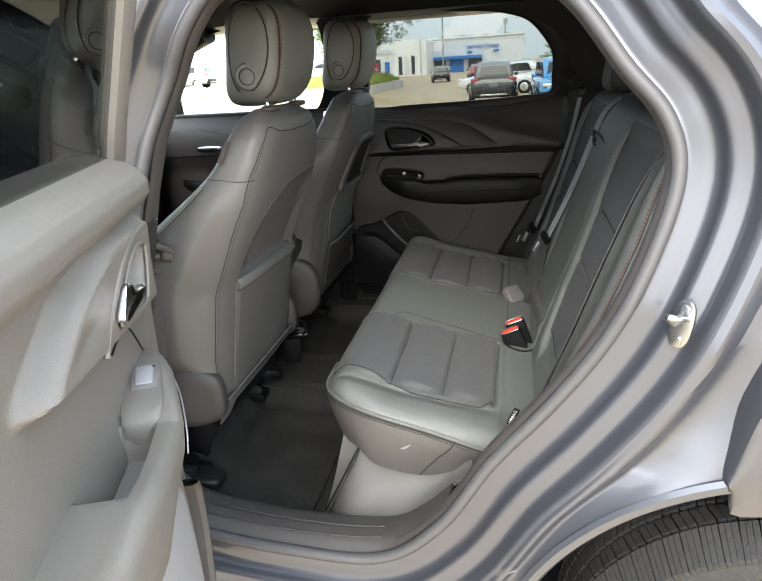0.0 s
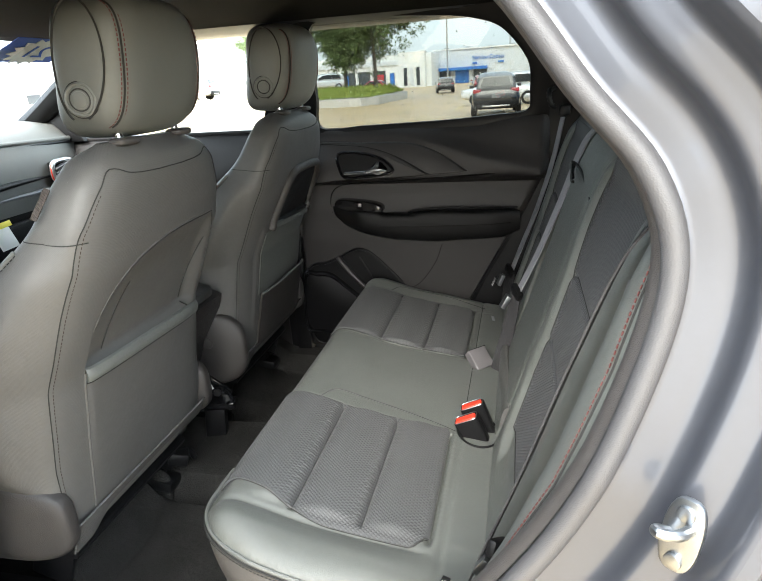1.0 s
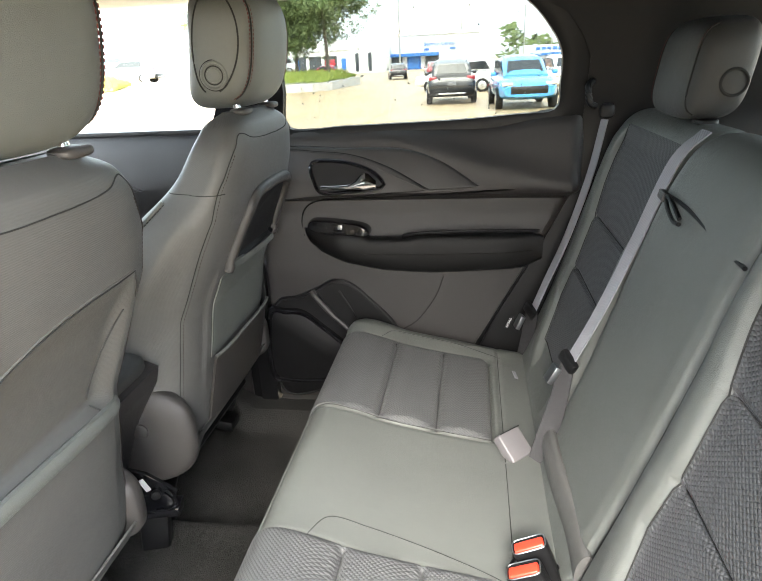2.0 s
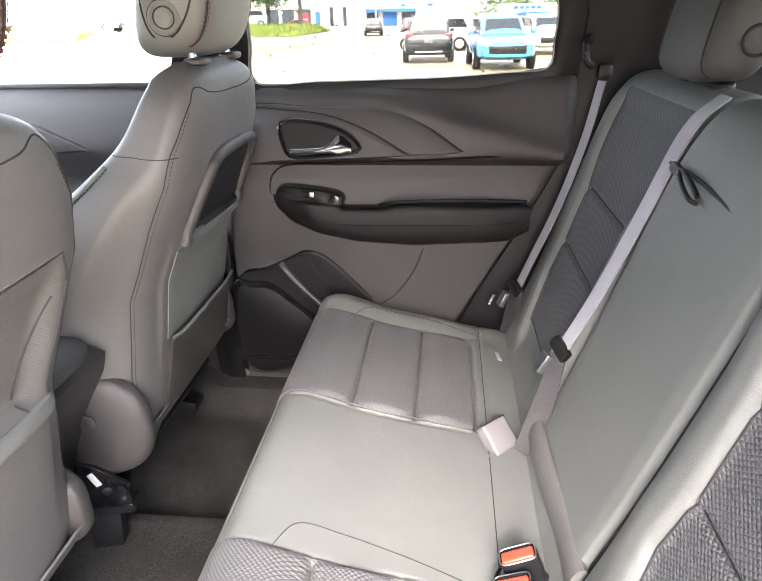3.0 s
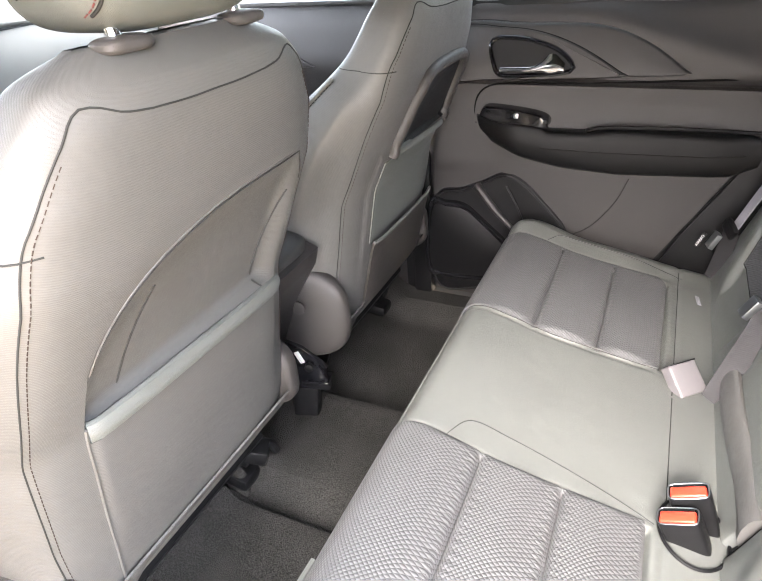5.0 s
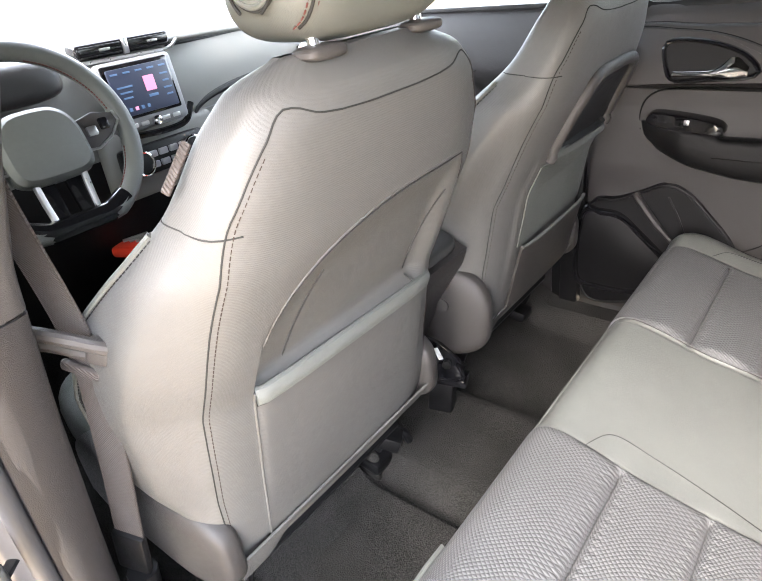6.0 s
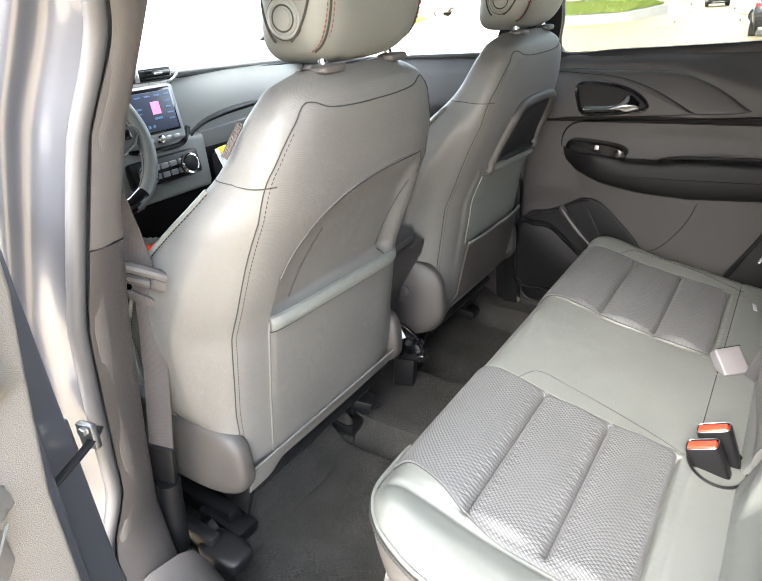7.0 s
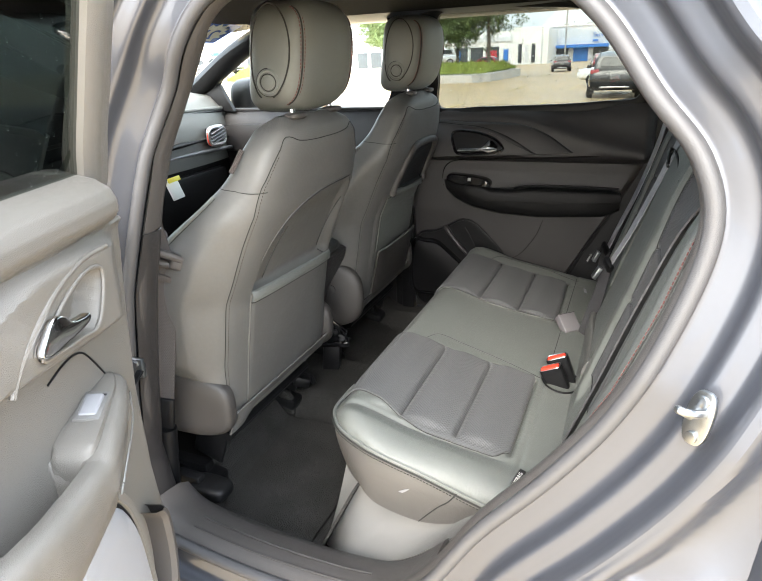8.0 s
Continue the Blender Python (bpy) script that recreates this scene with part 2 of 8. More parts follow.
def sheet(P, thick=0.0, flip=False, close_u=False):
    """A bmesh from an array of points [nu, nv, 3]; thick gives it a back that lies behind it."""
    nu, nv = P.shape[:2]
    verts = P.reshape(-1, 3)
    faces = []
    for i in range(nu if close_u else nu - 1):
        for j in range(nv - 1):
            a, b, c, d = i * nv + j, ((i + 1) % nu) * nv + j, ((i + 1) % nu) * nv + j + 1, i * nv + j + 1
            faces.append((a, d, c, b) if flip else (a, b, c, d))
    if thick:
        du, dv = np.gradient(P, axis=0), np.gradient(P, axis=1)
        nrm = np.cross(du, dv)
        nrm /= np.linalg.norm(nrm, axis=2, keepdims=True) + 1e-12
        if flip:
            nrm = -nrm
        back = (P - nrm * thick).reshape(-1, 3)
        k = len(verts)
        verts = np.vstack([verts, back])
        faces += [tuple(k + q for q in reversed(f)) for f in faces]
        rim = [(i, 0) for i in range(nu)] + [(nu - 1, j) for j in range(1, nv)] + [(i, nv - 1) for i in range(nu - 2, -1, -1)] + [(0, j) for j in range(nv - 2, 0, -1)]
        ids = [i * nv + j for i, j in rim]
        for a, b in zip(ids, ids[1:] + ids[:1]):
            faces.append((a, a + k, b + k, b))
    return from_rows(verts, faces)


def loft(rings, caps=True, closed=True):
    """A skin over rings of equal count."""
    R = np.array(rings, float)
    m, n = R.shape[:2]
    faces = []
    for i in range(m - 1):
        for j in range(n if closed else n - 1):
            a, b = i * n + j, i * n + (j + 1) % n
            faces.append((a, b, b + n, a + n))
    if caps:
        faces += [tuple(range(n - 1, -1, -1)), tuple((m - 1) * n + j for j in range(n))]
    return from_rows(R.reshape(-1, 3), faces)


def tube(pts, r, n=8, closed=False, flat=1.0, up=(0, 0, 1)):
    """A round or flattened cord along pts; r may be a list."""
    p = np.array(pts, float)
    m = len(p)
    rs = np.ones(m) * r
    rings = []
    for i in range(m):
        a, b = (p[(i - 1) % m], p[(i + 1) % m]) if closed else (p[max(i - 1, 0)], p[min(i + 1, m - 1)])
        t = (b - a) / (np.linalg.norm(b - a) + 1e-12)
        s = np.cross(t, up)
        if np.linalg.norm(s) < 1e-3:
            s = np.cross(t, (1, 0, 0))
        s /= np.linalg.norm(s)
        w = np.cross(s, t)
        rings.append([p[i] + rs[i] * (math.cos(q) * s + flat * math.sin(q) * w) for q in np.linspace(0, 2 * math.pi, n, endpoint=False)])
    if closed:
        rings.append(rings[0])
    return loft(rings, caps=not closed)


def rbox(center, size, bevel=0.004, segs=2, turn=(0, 0, 0)):
    """A box with rounded edges."""
    bm = bmesh.new()
    bmesh.ops.create_cube(bm, size=1.0)
    bmesh.ops.scale(bm, vec=size, verts=bm.verts)
    if bevel:
        bmesh.ops.bevel(bm, geom=bm.edges[:], offset=min(bevel, min(size) * 0.45), segments=segs, profile=0.5, affect="EDGES")
    bmesh.ops.transform(bm, matrix=pose(*center, *turn), verts=bm.verts)
    return bm


def prism(outline, origin, ua, va, depth, bevel=0.0, segs=2):
    """A plate: a 2D outline laid at origin on the axes ua and va, raised by depth along their cross product."""
    ua, va, o = Vector(ua).normalized(), Vector(va).normalized(), Vector(origin)
    nrm = ua.cross(va)
    bm = bmesh.new()
    low = [bm.verts.new(o + ua * a + va * b) for a, b in outline]
    f = bm.faces.new(low)
    ext = bmesh.ops.extrude_face_region(bm, geom=[f])
    top = [v for v in ext["geom"] if isinstance(v, bmesh.types.BMVert)]
    bmesh.ops.translate(bm, vec=nrm * depth, verts=top)
    if bevel:
        edges = [e for e in bm.edges if all(v in top for v in e.verts)]
        bmesh.ops.bevel(bm, geom=edges, offset=bevel, segments=segs, profile=0.5, affect="EDGES")
    return bm


def disc(center, axis, r, depth, n=32, bevel=0.002):
    bm = bmesh.new()
    bmesh.ops.create_cone(bm, cap_ends=True, segments=n, radius1=r, radius2=r, depth=depth)
    if bevel:
        bmesh.ops.bevel(bm, geom=[e for e in bm.edges if len(e.link_faces) == 2 and any(len(f.verts) > 4 for f in e.link_faces)], offset=bevel, segments=2, profile=0.5, affect="EDGES")
    q = Vector(axis).to_track_quat("Z", "Y").to_matrix().to_4x4()
    bmesh.ops.transform(bm, matrix=Matrix.Translation(center) @ q, verts=bm.verts)
    return bm


def ring_bm(center, axis, r, tube_r, n=40, k=8):
    q = Vector(axis).to_track_quat("Z", "Y").to_matrix()
    pts = [Vector(center) + q @ Vector((r * math.cos(a), r * math.sin(a), 0)) for a in np.linspace(0, 2 * math.pi, n, endpoint=False)]
    return tube([tuple(p) for p in pts], tube_r, k, closed=True, up=tuple(Vector(axis)))


def strap(pts, wide, half, thick=0.0014):
    """A flat band along pts; wide: the direction of its width (one, or one a point)."""
    p = np.array(pts, float)
    w = np.array(wide, float)
    w = np.tile(w, (len(p), 1)) if w.ndim == 1 else w
    halves = np.ones(len(p)) * half
    rings = []
    for i in range(len(p)):
        t = p[min(i + 1, len(p) - 1)] - p[max(i - 1, 0)]
        t /= np.linalg.norm(t)
        s = w[i] - (w[i] @ t) * t
        s /= np.linalg.norm(s)
        nn = np.cross(t, s) * thick
        rings.append([p[i] - s * halves[i] + nn, p[i] + s * halves[i] + nn, p[i] + s * halves[i] - nn, p[i] - s * halves[i] - nn])
    return loft(rings)


def superbox(center, half, power=0.45, nu=40, nv=24, shape=None):
    """A cushion-like block: a rounded box from a super-ellipsoid; shape(p) may bend its points, which run from -1 to 1."""
    th, ph = np.linspace(0, 2 * math.pi, nu, endpoint=False), np.linspace(-math.pi / 2, math.pi / 2, nv)
    f = lambda c: np.sign(c) * np.abs(c) ** power
    P = np.zeros((nu, nv, 3))
    for j, b in enumerate(ph):
        P[:, j, 0], P[:, j, 1], P[:, j, 2] = f(np.cos(th)) * f(np.cos(b)), f(np.sin(th)) * f(np.cos(b)), f(np.sin(b))
    if shape:
        P = shape(P)
    P = P * np.array(half) + np.array(center)
    bm = sheet(P, close_u=True)
    bmesh.ops.remove_doubles(bm, verts=bm.verts, dist=1e-5)
    return bm


def stitches(pts, r, mat, parent, name="stitching", gap=0.007, length=0.0045):
    """A run of short thread stitches along pts, joined as one part."""
    p = np.array(pts, float)
    s = np.r_[0, np.cumsum(np.linalg.norm(np.diff(p, axis=0), axis=1))]
    verts, faces = [], []
    at = lambda d: np.array([np.interp(d, s, p[:, j]) for j in range(3)])
    for d in np.arange(0, s[-1] - length, gap):
        a, b = at(d), at(d + length)
        t = (b - a) / (np.linalg.norm(b - a) + 1e-9)
        u = np.cross(t, (0.3, 0.2, 0.93))
        u /= np.linalg.norm(u)
        w = np.cross(t, u)
        k = len(verts)
        for q in (a, b):
            verts += [q + u * r, q + w * r, q - u * r, q - w * r]
        faces += [(k + i, k + (i + 1) % 4, k + 4 + (i + 1) % 4, k + 4 + i) for i in range(4)] + [(k + 3, k + 2, k + 1, k), (k + 4, k + 5, k + 6, k + 7)]
    return part(name, from_rows(verts, faces), mat, parent, "")

# ---- near body side: door opening, pillars, quarter panel, wheel ----
XF = None     # the placing of the door that is being built


def dpart(name, bm, mat, parent, label="", **kw):
    if XF is not None:
        bmesh.ops.transform(bm, matrix=XF, verts=bm.verts)
    return part(name, bm, mat, parent, label, **kw)


# the rubber seal's line round the rear door opening: x, z
LOOP = [(-0.405, 1.47), (-0.50, 1.30), (-0.575, 1.02), (-0.615, 0.80), (-0.632, 0.63), (-0.60, 0.535), (-0.50, 0.50),
        (-0.30, 0.478), (-0.107, 0.485), (0.014, 0.58), (0.110, 0.733), (0.209, 0.862), (0.288, 0.985), (0.345, 1.120),
        (0.372, 1.235), (0.352, 1.315), (0.295, 1.385), (0.222, 1.48), (0.14, 1.535), (0.0, 1.558), (-0.18, 1.56), (-0.33, 1.545)]


def side_y(z):
    """How far the opening's plane lies from the middle of the car at a height."""
    return lerp(z, [0.4, 1.05, 1.30, 1.60], [0.815, 0.815, 0.775, 0.690])


body = thing("hatchback_car", (0, 0, 0.0), "blue-grey metallic compact car with its rear door opening uncovered", "car")
loop = spline(LOOP, 220, closed=True)
tang = np.roll(loop, -1, 0) - np.roll(loop, 1, 0)
tang /= np.linalg.norm(tang, axis=1, keepdims=True)
out2 = np.stack([-tang[:, 1], tang[:, 0]], 1)
cen = loop.mean(0)
out2 *= np.sign(((loop - cen) * out2).sum(1, keepdims=True))


def pillar_set(x, z):
    """How far the seal stands further in along the B-pillar."""
    return 0.045 * smooth01((-0.36 - x) / 0.12) * smooth01((z - 0.60) / 0.15) * (1 - smooth01((z - 1.40) / 0.12))


def loop_band(steps):
    """A skin round the opening; steps: how far out from the seal's line and how far out of the car."""
    P = np.zeros((len(loop), len(steps), 3))
    for k, (d, o) in enumerate(steps):
        q = loop + out2 * d
        P[:, k, 0], P[:, k, 2] = q[:, 0], q[:, 1]
        inset = np.array([pillar_set(x, z) for x, z in loop])
        P[:, k, 1] = -side_y(loop[:, 1]) - o + inset * min(1.0, max(0.0, 1.25 - d / 0.08))
    return P


# painted jamb, stepped like pressed sheet metal, up to the outer skin's edge
jamb = spline([(0.010, -0.03), (0.014, 0.000), (0.020, 0.0025), (0.034, 0.006), (0.050, 0.010), (0.0565, 0.018), (0.060, 0.034), (0.066, 0.039), (0.080, 0.0435),
        (0.090, 0.048), (0.0945, 0.062), (0.098, 0.075), (0.104, 0.080)], 60)
part("door_jamb", sheet(loop_band(jamb), close_u=True), PAINT, body, "stepped blue-grey metallic door jamb")
seal_ob = thing("door_seal", (0, -0.8, 0.5), "grey rubber seal round the open rear door opening", "door seal", kind="structure")
a = np.linspace(0, 2 * math.pi, 12, endpoint=False)
part("bulb", sheet(loop_band([(0.0045 + 0.0115 * math.cos(t), 0.004 + 0.012 * math.sin(t)) for t in a] + [(0.016, 0.004)]), close_u=True), SEAL, seal_ob)
part("inner_lip", sheet(loop_band([(-0.003, -0.010), (-0.007, -0.016), (-0.009, -0.026), (-0.006, -0.04)]), close_u=True), TRIM_LIGHT, seal_ob)

# outer quarter panel with its wheel arch
WX, WZ, WR = 0.600, 0.345, 0.345
ARCH = 0.474
m = 100
edge = np.array([loop[i] + out2[i] * 0.104 for i in np.linspace(92, 186, m).astype(int)])
quarter = np.zeros((m, 56, 3))
edge_z = [loop[i][1] for i in np.linspace(92, 186, m).astype(int)]
for i, (ex, ez) in enumerate(edge):
    ang = math.atan2(ez - WZ, ex - WX)
    ang = ang if ang > 0 else math.pi
    ang -= 0.22 * smooth01(i / 40)
    tx, tz = WX + ARCH * math.cos(ang), WZ + ARCH * math.sin(ang)
    up = smooth01((ez - 0.86) / 0.16)
    tx, tz = tx * (1 - up) + (ex + 0.62) * up, tz * (1 - up) + (ez + lerp(ez, [0.9, 1.5], [-0.06, 0.05])) * up
    for k, s in enumerate(np.linspace(0, 1, 56)):
        x, z = ex + (tx - ex) * s, ez + (tz - ez) * s
        d = s * math.hypot(tx - ex, tz - ez)      # pressed steps that follow the door's edge
        y = side_y(edge_z[i]) * (1 - s) + side_y(z) * s + 0.080 + 0.004 * smooth01(d / 0.012)
        y += (0.012 * smooth01((0.95 - z) / 0.3) + 0.012) * s - 0.030 * smooth01((d - 0.015) / 0.035) * (1 - s) + 0.036 * smooth01((d - 0.070) / 0.085) * (1 - s)
        quarter[i, k] = (x, -y, z)
part("quarter_panel", sheet(quarter, 0.0), PAINT, body, "blue-grey metallic rear quarter panel")
P = np.zeros((60, 6, 3))
for i, t in enumerate(np.linspace(3.2, 1.0, 60)):
    z0 = WZ + ARCH * math.sin(t)
    y0 = side_y(z0) + 0.108
    for k, (r, y) in enumerate([(0.012, -0.004), (0.006, 0.003), (-0.006, 0.003), (-0.013, -0.004), (-0.015, -0.03), (-0.012, -0.09)]):
        P[i, k] = (WX + (ARCH + r) * math.cos(t), -(y0 + y), WZ + (ARCH + r) * math.sin(t))
part("arch_lip", sheet(P), PAINT, body)
rim = spline([(0.462, 0.795), (0.470, 0.752), (0.478, 0.742), (0.50, 0.744), (0.60, 0.752), (0.75, 0.735), (0.90, 0.66), (0.99, 0.55)], 40)
crest = spline([(0.455, 0.815), (0.470, 0.872), (0.488, 0.94), (0.525, 1.02), (0.60, 1.06), (0.75, 1.05), (0.95, 0.98), (1.10, 0.85)], 40)
P = np.zeros((40, 12, 3))
for i in range(40):
    for k, v in enumerate(np.linspace(0, 1, 12)):
        x, z = rim[i] * (1 - v) + crest[i] * v
        P[i, k] = (x, -(0.915 + 0.018 * math.sin(v * math.pi * 0.8)), z)
part("outer_quarter", sheet(P, 0.014), PAINT, body, "outer quarter panel over the rear wheel")
flange = spline([(0.462, 0.795), (0.458, 0.815), (0.470, 0.872), (0.488, 0.94), (0.525, 1.02), (0.60, 1.06)], 30)
P = np.array([[(x + dx, -y, z) for dx, y in ((0.0, 0.929), (-0.004, 0.920), (-0.006, 0.900), (-0.012, 0.880), (-0.014, 0.860))] for x, z in flange])
part("hemmed_edge", sheet(P), PAINT, body, "folded sheet-metal edge of the quarter panel")
part("arch_liner", sheet(np.array([[(x, -y, z) for y in (0.55, 0.86)] for x, z in [(WX + 0.462 * math.cos(t), WZ + 0.462 * math.sin(t)) for t in np.linspace(3.4, 0.0, 40)]])), BLACK, body)

# rocker below the opening, roof, far side shell and tail, so that the car closes
P = np.zeros((30, 6, 3))
for i, x in enumerate(np.linspace(-0.75, 0.20, 30)):
    for k, (y, z) in enumerate([(0.80, 0.42), (0.895, 0.395), (0.915, 0.36), (0.905, 0.27), (0.86, 0.22), (0.78, 0.22)]):
        P[i, k] = (x, -y, z)
part("rocker", sheet(P), PAINT, body, "blue-grey sill panel below the doors")
roof = np.array([[(x, y, 1.665 - 0.05 * (y / 0.72) ** 2 - 0.10 * max(0, (-1.0 - x)) ** 1.5 - 0.03 * max(0, x - 0.3)) for y in np.linspace(-0.70, 0.70, 20)] for x in np.linspace(-1.15, 1.15, 24)])
part("roof", sheet(roof, 0.004), PAINT, body)
for s in (-1, 1):
    rail = np.array([[(x, s * y, z - 0.10 * max(0, (-1.0 - x)) ** 1.5) for y, z in ((0.70, 1.616), (0.735, 1.59), (0.72, 1.565), (0.66, 1.57), (0.60, 1.60))] for x in np.linspace(-1.15, 1.15, 24)])
    part("roof_rail", sheet(rail), PAINT, body)
far = np.array([[(x, side_y(z) + 0.085 + 0.02 * smooth01((1.0 - z) / 0.3), z) for z in np.linspace(0.25, 1.22, 20)] for x in np.linspace(-1.9, 1.25, 30)])
part("far_side", sheet(far, 0.004), PAINT, body)
tail = np.array([[(1.22 - 0.05 * smooth01((z - 0.9) / 0.3), y, z) for z in np.linspace(0.3, 1.18, 14)] for y in np.linspace(-0.9, 0.9, 12)])
part("tailgate", sheet(tail, 0.01), PAINT, body)
rw = part("rear_window", sheet(np.array([[(1.17 - 0.20 * v, y * (1 - 0.10 * v), 1.18 + 0.42 * v) for v in (0, 0.5, 1)] for y in np.linspace(-0.72, 0.72, 8)]), 0.004), REAR_TINT, body)
rw.visible_shadow = False
part("floor_pan", rbox((-0.4, 0, 0.24), (3.0, 1.62, 0.03), 0.005), BLACK, body)
nose = np.array([[(-1.62 - 0.95 * s, y, 1.10 - 0.18 * s - 0.06 * (y / 0.85) ** 2 - 0.5 * smooth01((s - 0.85) / 0.15)) for y in np.linspace(-0.88, 0.88, 14)] for s in np.linspace(0, 1, 14)])
part("bonnet", sheet(nose, 0.01), PAINT, body)

# wheel with a treaded tyre
prof = [(0.205, 0.10), (0.235, 0.118), (0.29, 0.120), (0.316, 0.112), (0.330, 0.096), (0.338, 0.06), (0.3385, 0.0), (0.338, -0.06), (0.330, -0.096), (0.316, -0.112), (0.29, -0.120), (0.235, -0.118), (0.205, -0.10)]
tyre = sheet(np.array([[(WX + r * math.cos(t), -0.79 + y, WZ + r * math.sin(t)) for r, y in prof] for t in np.linspace(0, 2 * math.pi, 96, endpoint=False)]), close_u=True)
wheel = part("wheel", tyre, RUBBER, body, "rear wheel with a worn black all-season tyre")
verts, faces = [], []
for i in range(72):
    t0 = 2 * math.pi * i / 72
    for row, (ya, yb, skew, cut) in enumerate(((-0.116, -0.064, 0.030, 3), (-0.054, -0.020, -0.020, 2), (-0.010, 0.022, 0.020, 2), (0.032, 0.062, -0.018, 2), (0.072, 0.112, 0.022, 2))):
        for c in range(cut):
            wide = 2 * math.pi / 72 / cut
            a0 = t0 + row * 0.017 + c * wide
            a1 = a0 + wide * (0.80 if c == cut - 1 else 0.92)
            k = len(verts)
            for top in (0, 1):
                for yy, sk, aa in ((ya, skew, a0), (yb, 0.0, a0), (yb, 0.0, a1), (ya, skew, a1)):
                    outer = abs(yy) > 0.10
                    r = (0.350 if not outer else 0.322) + (0.0 if top else -0.012)
                    verts.append((WX + r * math.cos(aa + sk), -0.79 + yy, WZ + r * math.sin(aa + sk)))
            faces += [(k + 4, k + 5, k + 6, k + 7), (k, k + 1, k + 5, k + 4), (k + 1, k + 2, k + 6, k + 5), (k + 2, k + 3, k + 7, k + 6), (k + 3, k, k + 4, k + 7)]
tagged(part("tread", from_rows(verts, faces), RUBBER, wheel, smooth=False), kind="stuff")
part("rim", disc((WX, -0.80, WZ), (0, 1, 0), 0.208, 0.19, 40, 0.01), SILVER, wheel)

# striker on the jamb
striker = thing("door_striker", (0.392, -0.852, 1.0), "zinc-plated steel door striker loop on the painted jamb", "door striker")
nrm = Vector((-0.62, -0.785, 0)).normalized()
o = Vector((0.396, -0.852, 1.034)) + nrm * 0.016
ua = Vector((0.785, -0.62, 0)).normalized()
va = Vector((0.12, 0, 1)).normalized()
plate = [(0.0165 * math.copysign(abs(math.cos(t)) ** 0.7, math.cos(t)), 0.037 * math.copysign(abs(math.sin(t)) ** 0.8, math.sin(t))) for t in np.linspace(0, 2 * math.pi, 28, endpoint=False)]
part("plate", prism(plate, o, ua, va, 0.005, 0.002), STEEL, striker)
bow = spline([o + ua * 0.006 + va * 0.008, o + ua * 0.004 + va * 0.016 + nrm * 0.024, o + va * 0.020 + ua * -0.004 + nrm * 0.036, o - ua * 0.011 + va * 0.016 + nrm * 0.030, o - ua * 0.010 - va * 0.004], 30)
part("bow", tube(bow, 0.0050, 10), STEEL, striker)
for q in (0.024, -0.025):
    part("screw", disc(o + va * q + nrm * 0.006, nrm, 0.0075, 0.005, 18, 0.001), STEEL, striker)

KICK = material("grey_kick_plastic", (0.120, 0.117, 0.112), 0.45, grain=0.3, grain_size=1000, vary=0.04)
# inner sill trim and kick panel
P = np.zeros((40, 8, 3))
line = spline([(-0.60, 0.56), (-0.56, 0.525), (-0.48, 0.505), (-0.30, 0.487), (-0.12, 0.492), (-0.04, 0.53), (0.03, 0.60)], 40)
for i, (x, z) in enumerate(line):
    for k, (y, dz) in enumerate([(0.812, -0.012), (0.795, 0.002), (0.775, 0.006), (0.74, 0.0), (0.715, -0.006), (0.69, -0.022), (0.665, -0.075), (0.655, -0.13)]):
        P[i, k] = (x, -y, z + dz)
sill = thing("sill_trim", (-0.3, -0.74, 0.4), "dark grey plastic scuff trim along the door sill", "sill trim", kind="structure")
part("scuff_plate", sheet(P, 0.006), TRIM_LIGHT, sill)
for q in (0.783, 0.752):
    part("rib", tube([(x, -q, z + 0.006) for x, z in line[6:30]], 0.0025, 6), TRIM_MID, sill)
kick = thing("kick_panel", (-0.1, -0.6, 0.36), "grey moulded plastic panel under the rear seat", "kick panel", kind="structure")
upper = spline([(-0.225, -0.585, 0.640), (-0.13, -0.600, 0.61), (-0.04, -0.610, 0.59), (0.03, -0.625, 0.60), (0.08, -0.64, 0.65)], 40)
lower = spline([(-0.305, -0.580, 0.352), (-0.24, -0.640, 0.395), (-0.16, -0.664, 0.430), (-0.06, -0.680, 0.480), (0.06, -0.70, 0.600)], 40)
P = np.zeros((40, 12, 3))
for i in range(40):
    for k, v in enumerate(np.linspace(0, 1, 12)):
        P[i, k] = lower[i] * (1 - v) + upper[i] * v + np.array((0.0, 0.022 * math.sin(v * math.pi) * smooth01((i - 6) / 10), -0.018 * math.sin(v * math.pi)))
part("panel", sheet(P, 0.006, flip=True), KICK, kick)

strap_pts = spline([(-0.548, -0.800, 0.912), (-0.531, -0.822, 0.911), (-0.515, -0.860, 0.907), (-0.497, -0.905, 0.903)], 16)
check = part("check_strap", tube(strap_pts, 0.0075, 8, flat=0.5), BLACK, body, "black steel door check strap")
part("strap_bracket", rbox((-0.540, -0.818, 0.916), (0.030, 0.012, 0.040), 0.004, turn=(0, 0, 10)), STEEL, check)
part("bolt", disc((-0.536, -0.826, 0.928), (0.2, -1, 0), 0.007, 0.008, 6, 0.001), STEEL, check)

# ---- B-pillar trim with the front belt ----
pillar = thing("b_pillar", (-0.66, -0.74, 0.4), "dark grey B-pillar with a grained lower cover", "pillar", kind="structure")
front_edge = lambda z: lerp(z, [0.5, 0.65, 0.8, 1.02, 1.3, 1.5], [-0.595, -0.625, -0.607, -0.567, -0.492, -0.40])
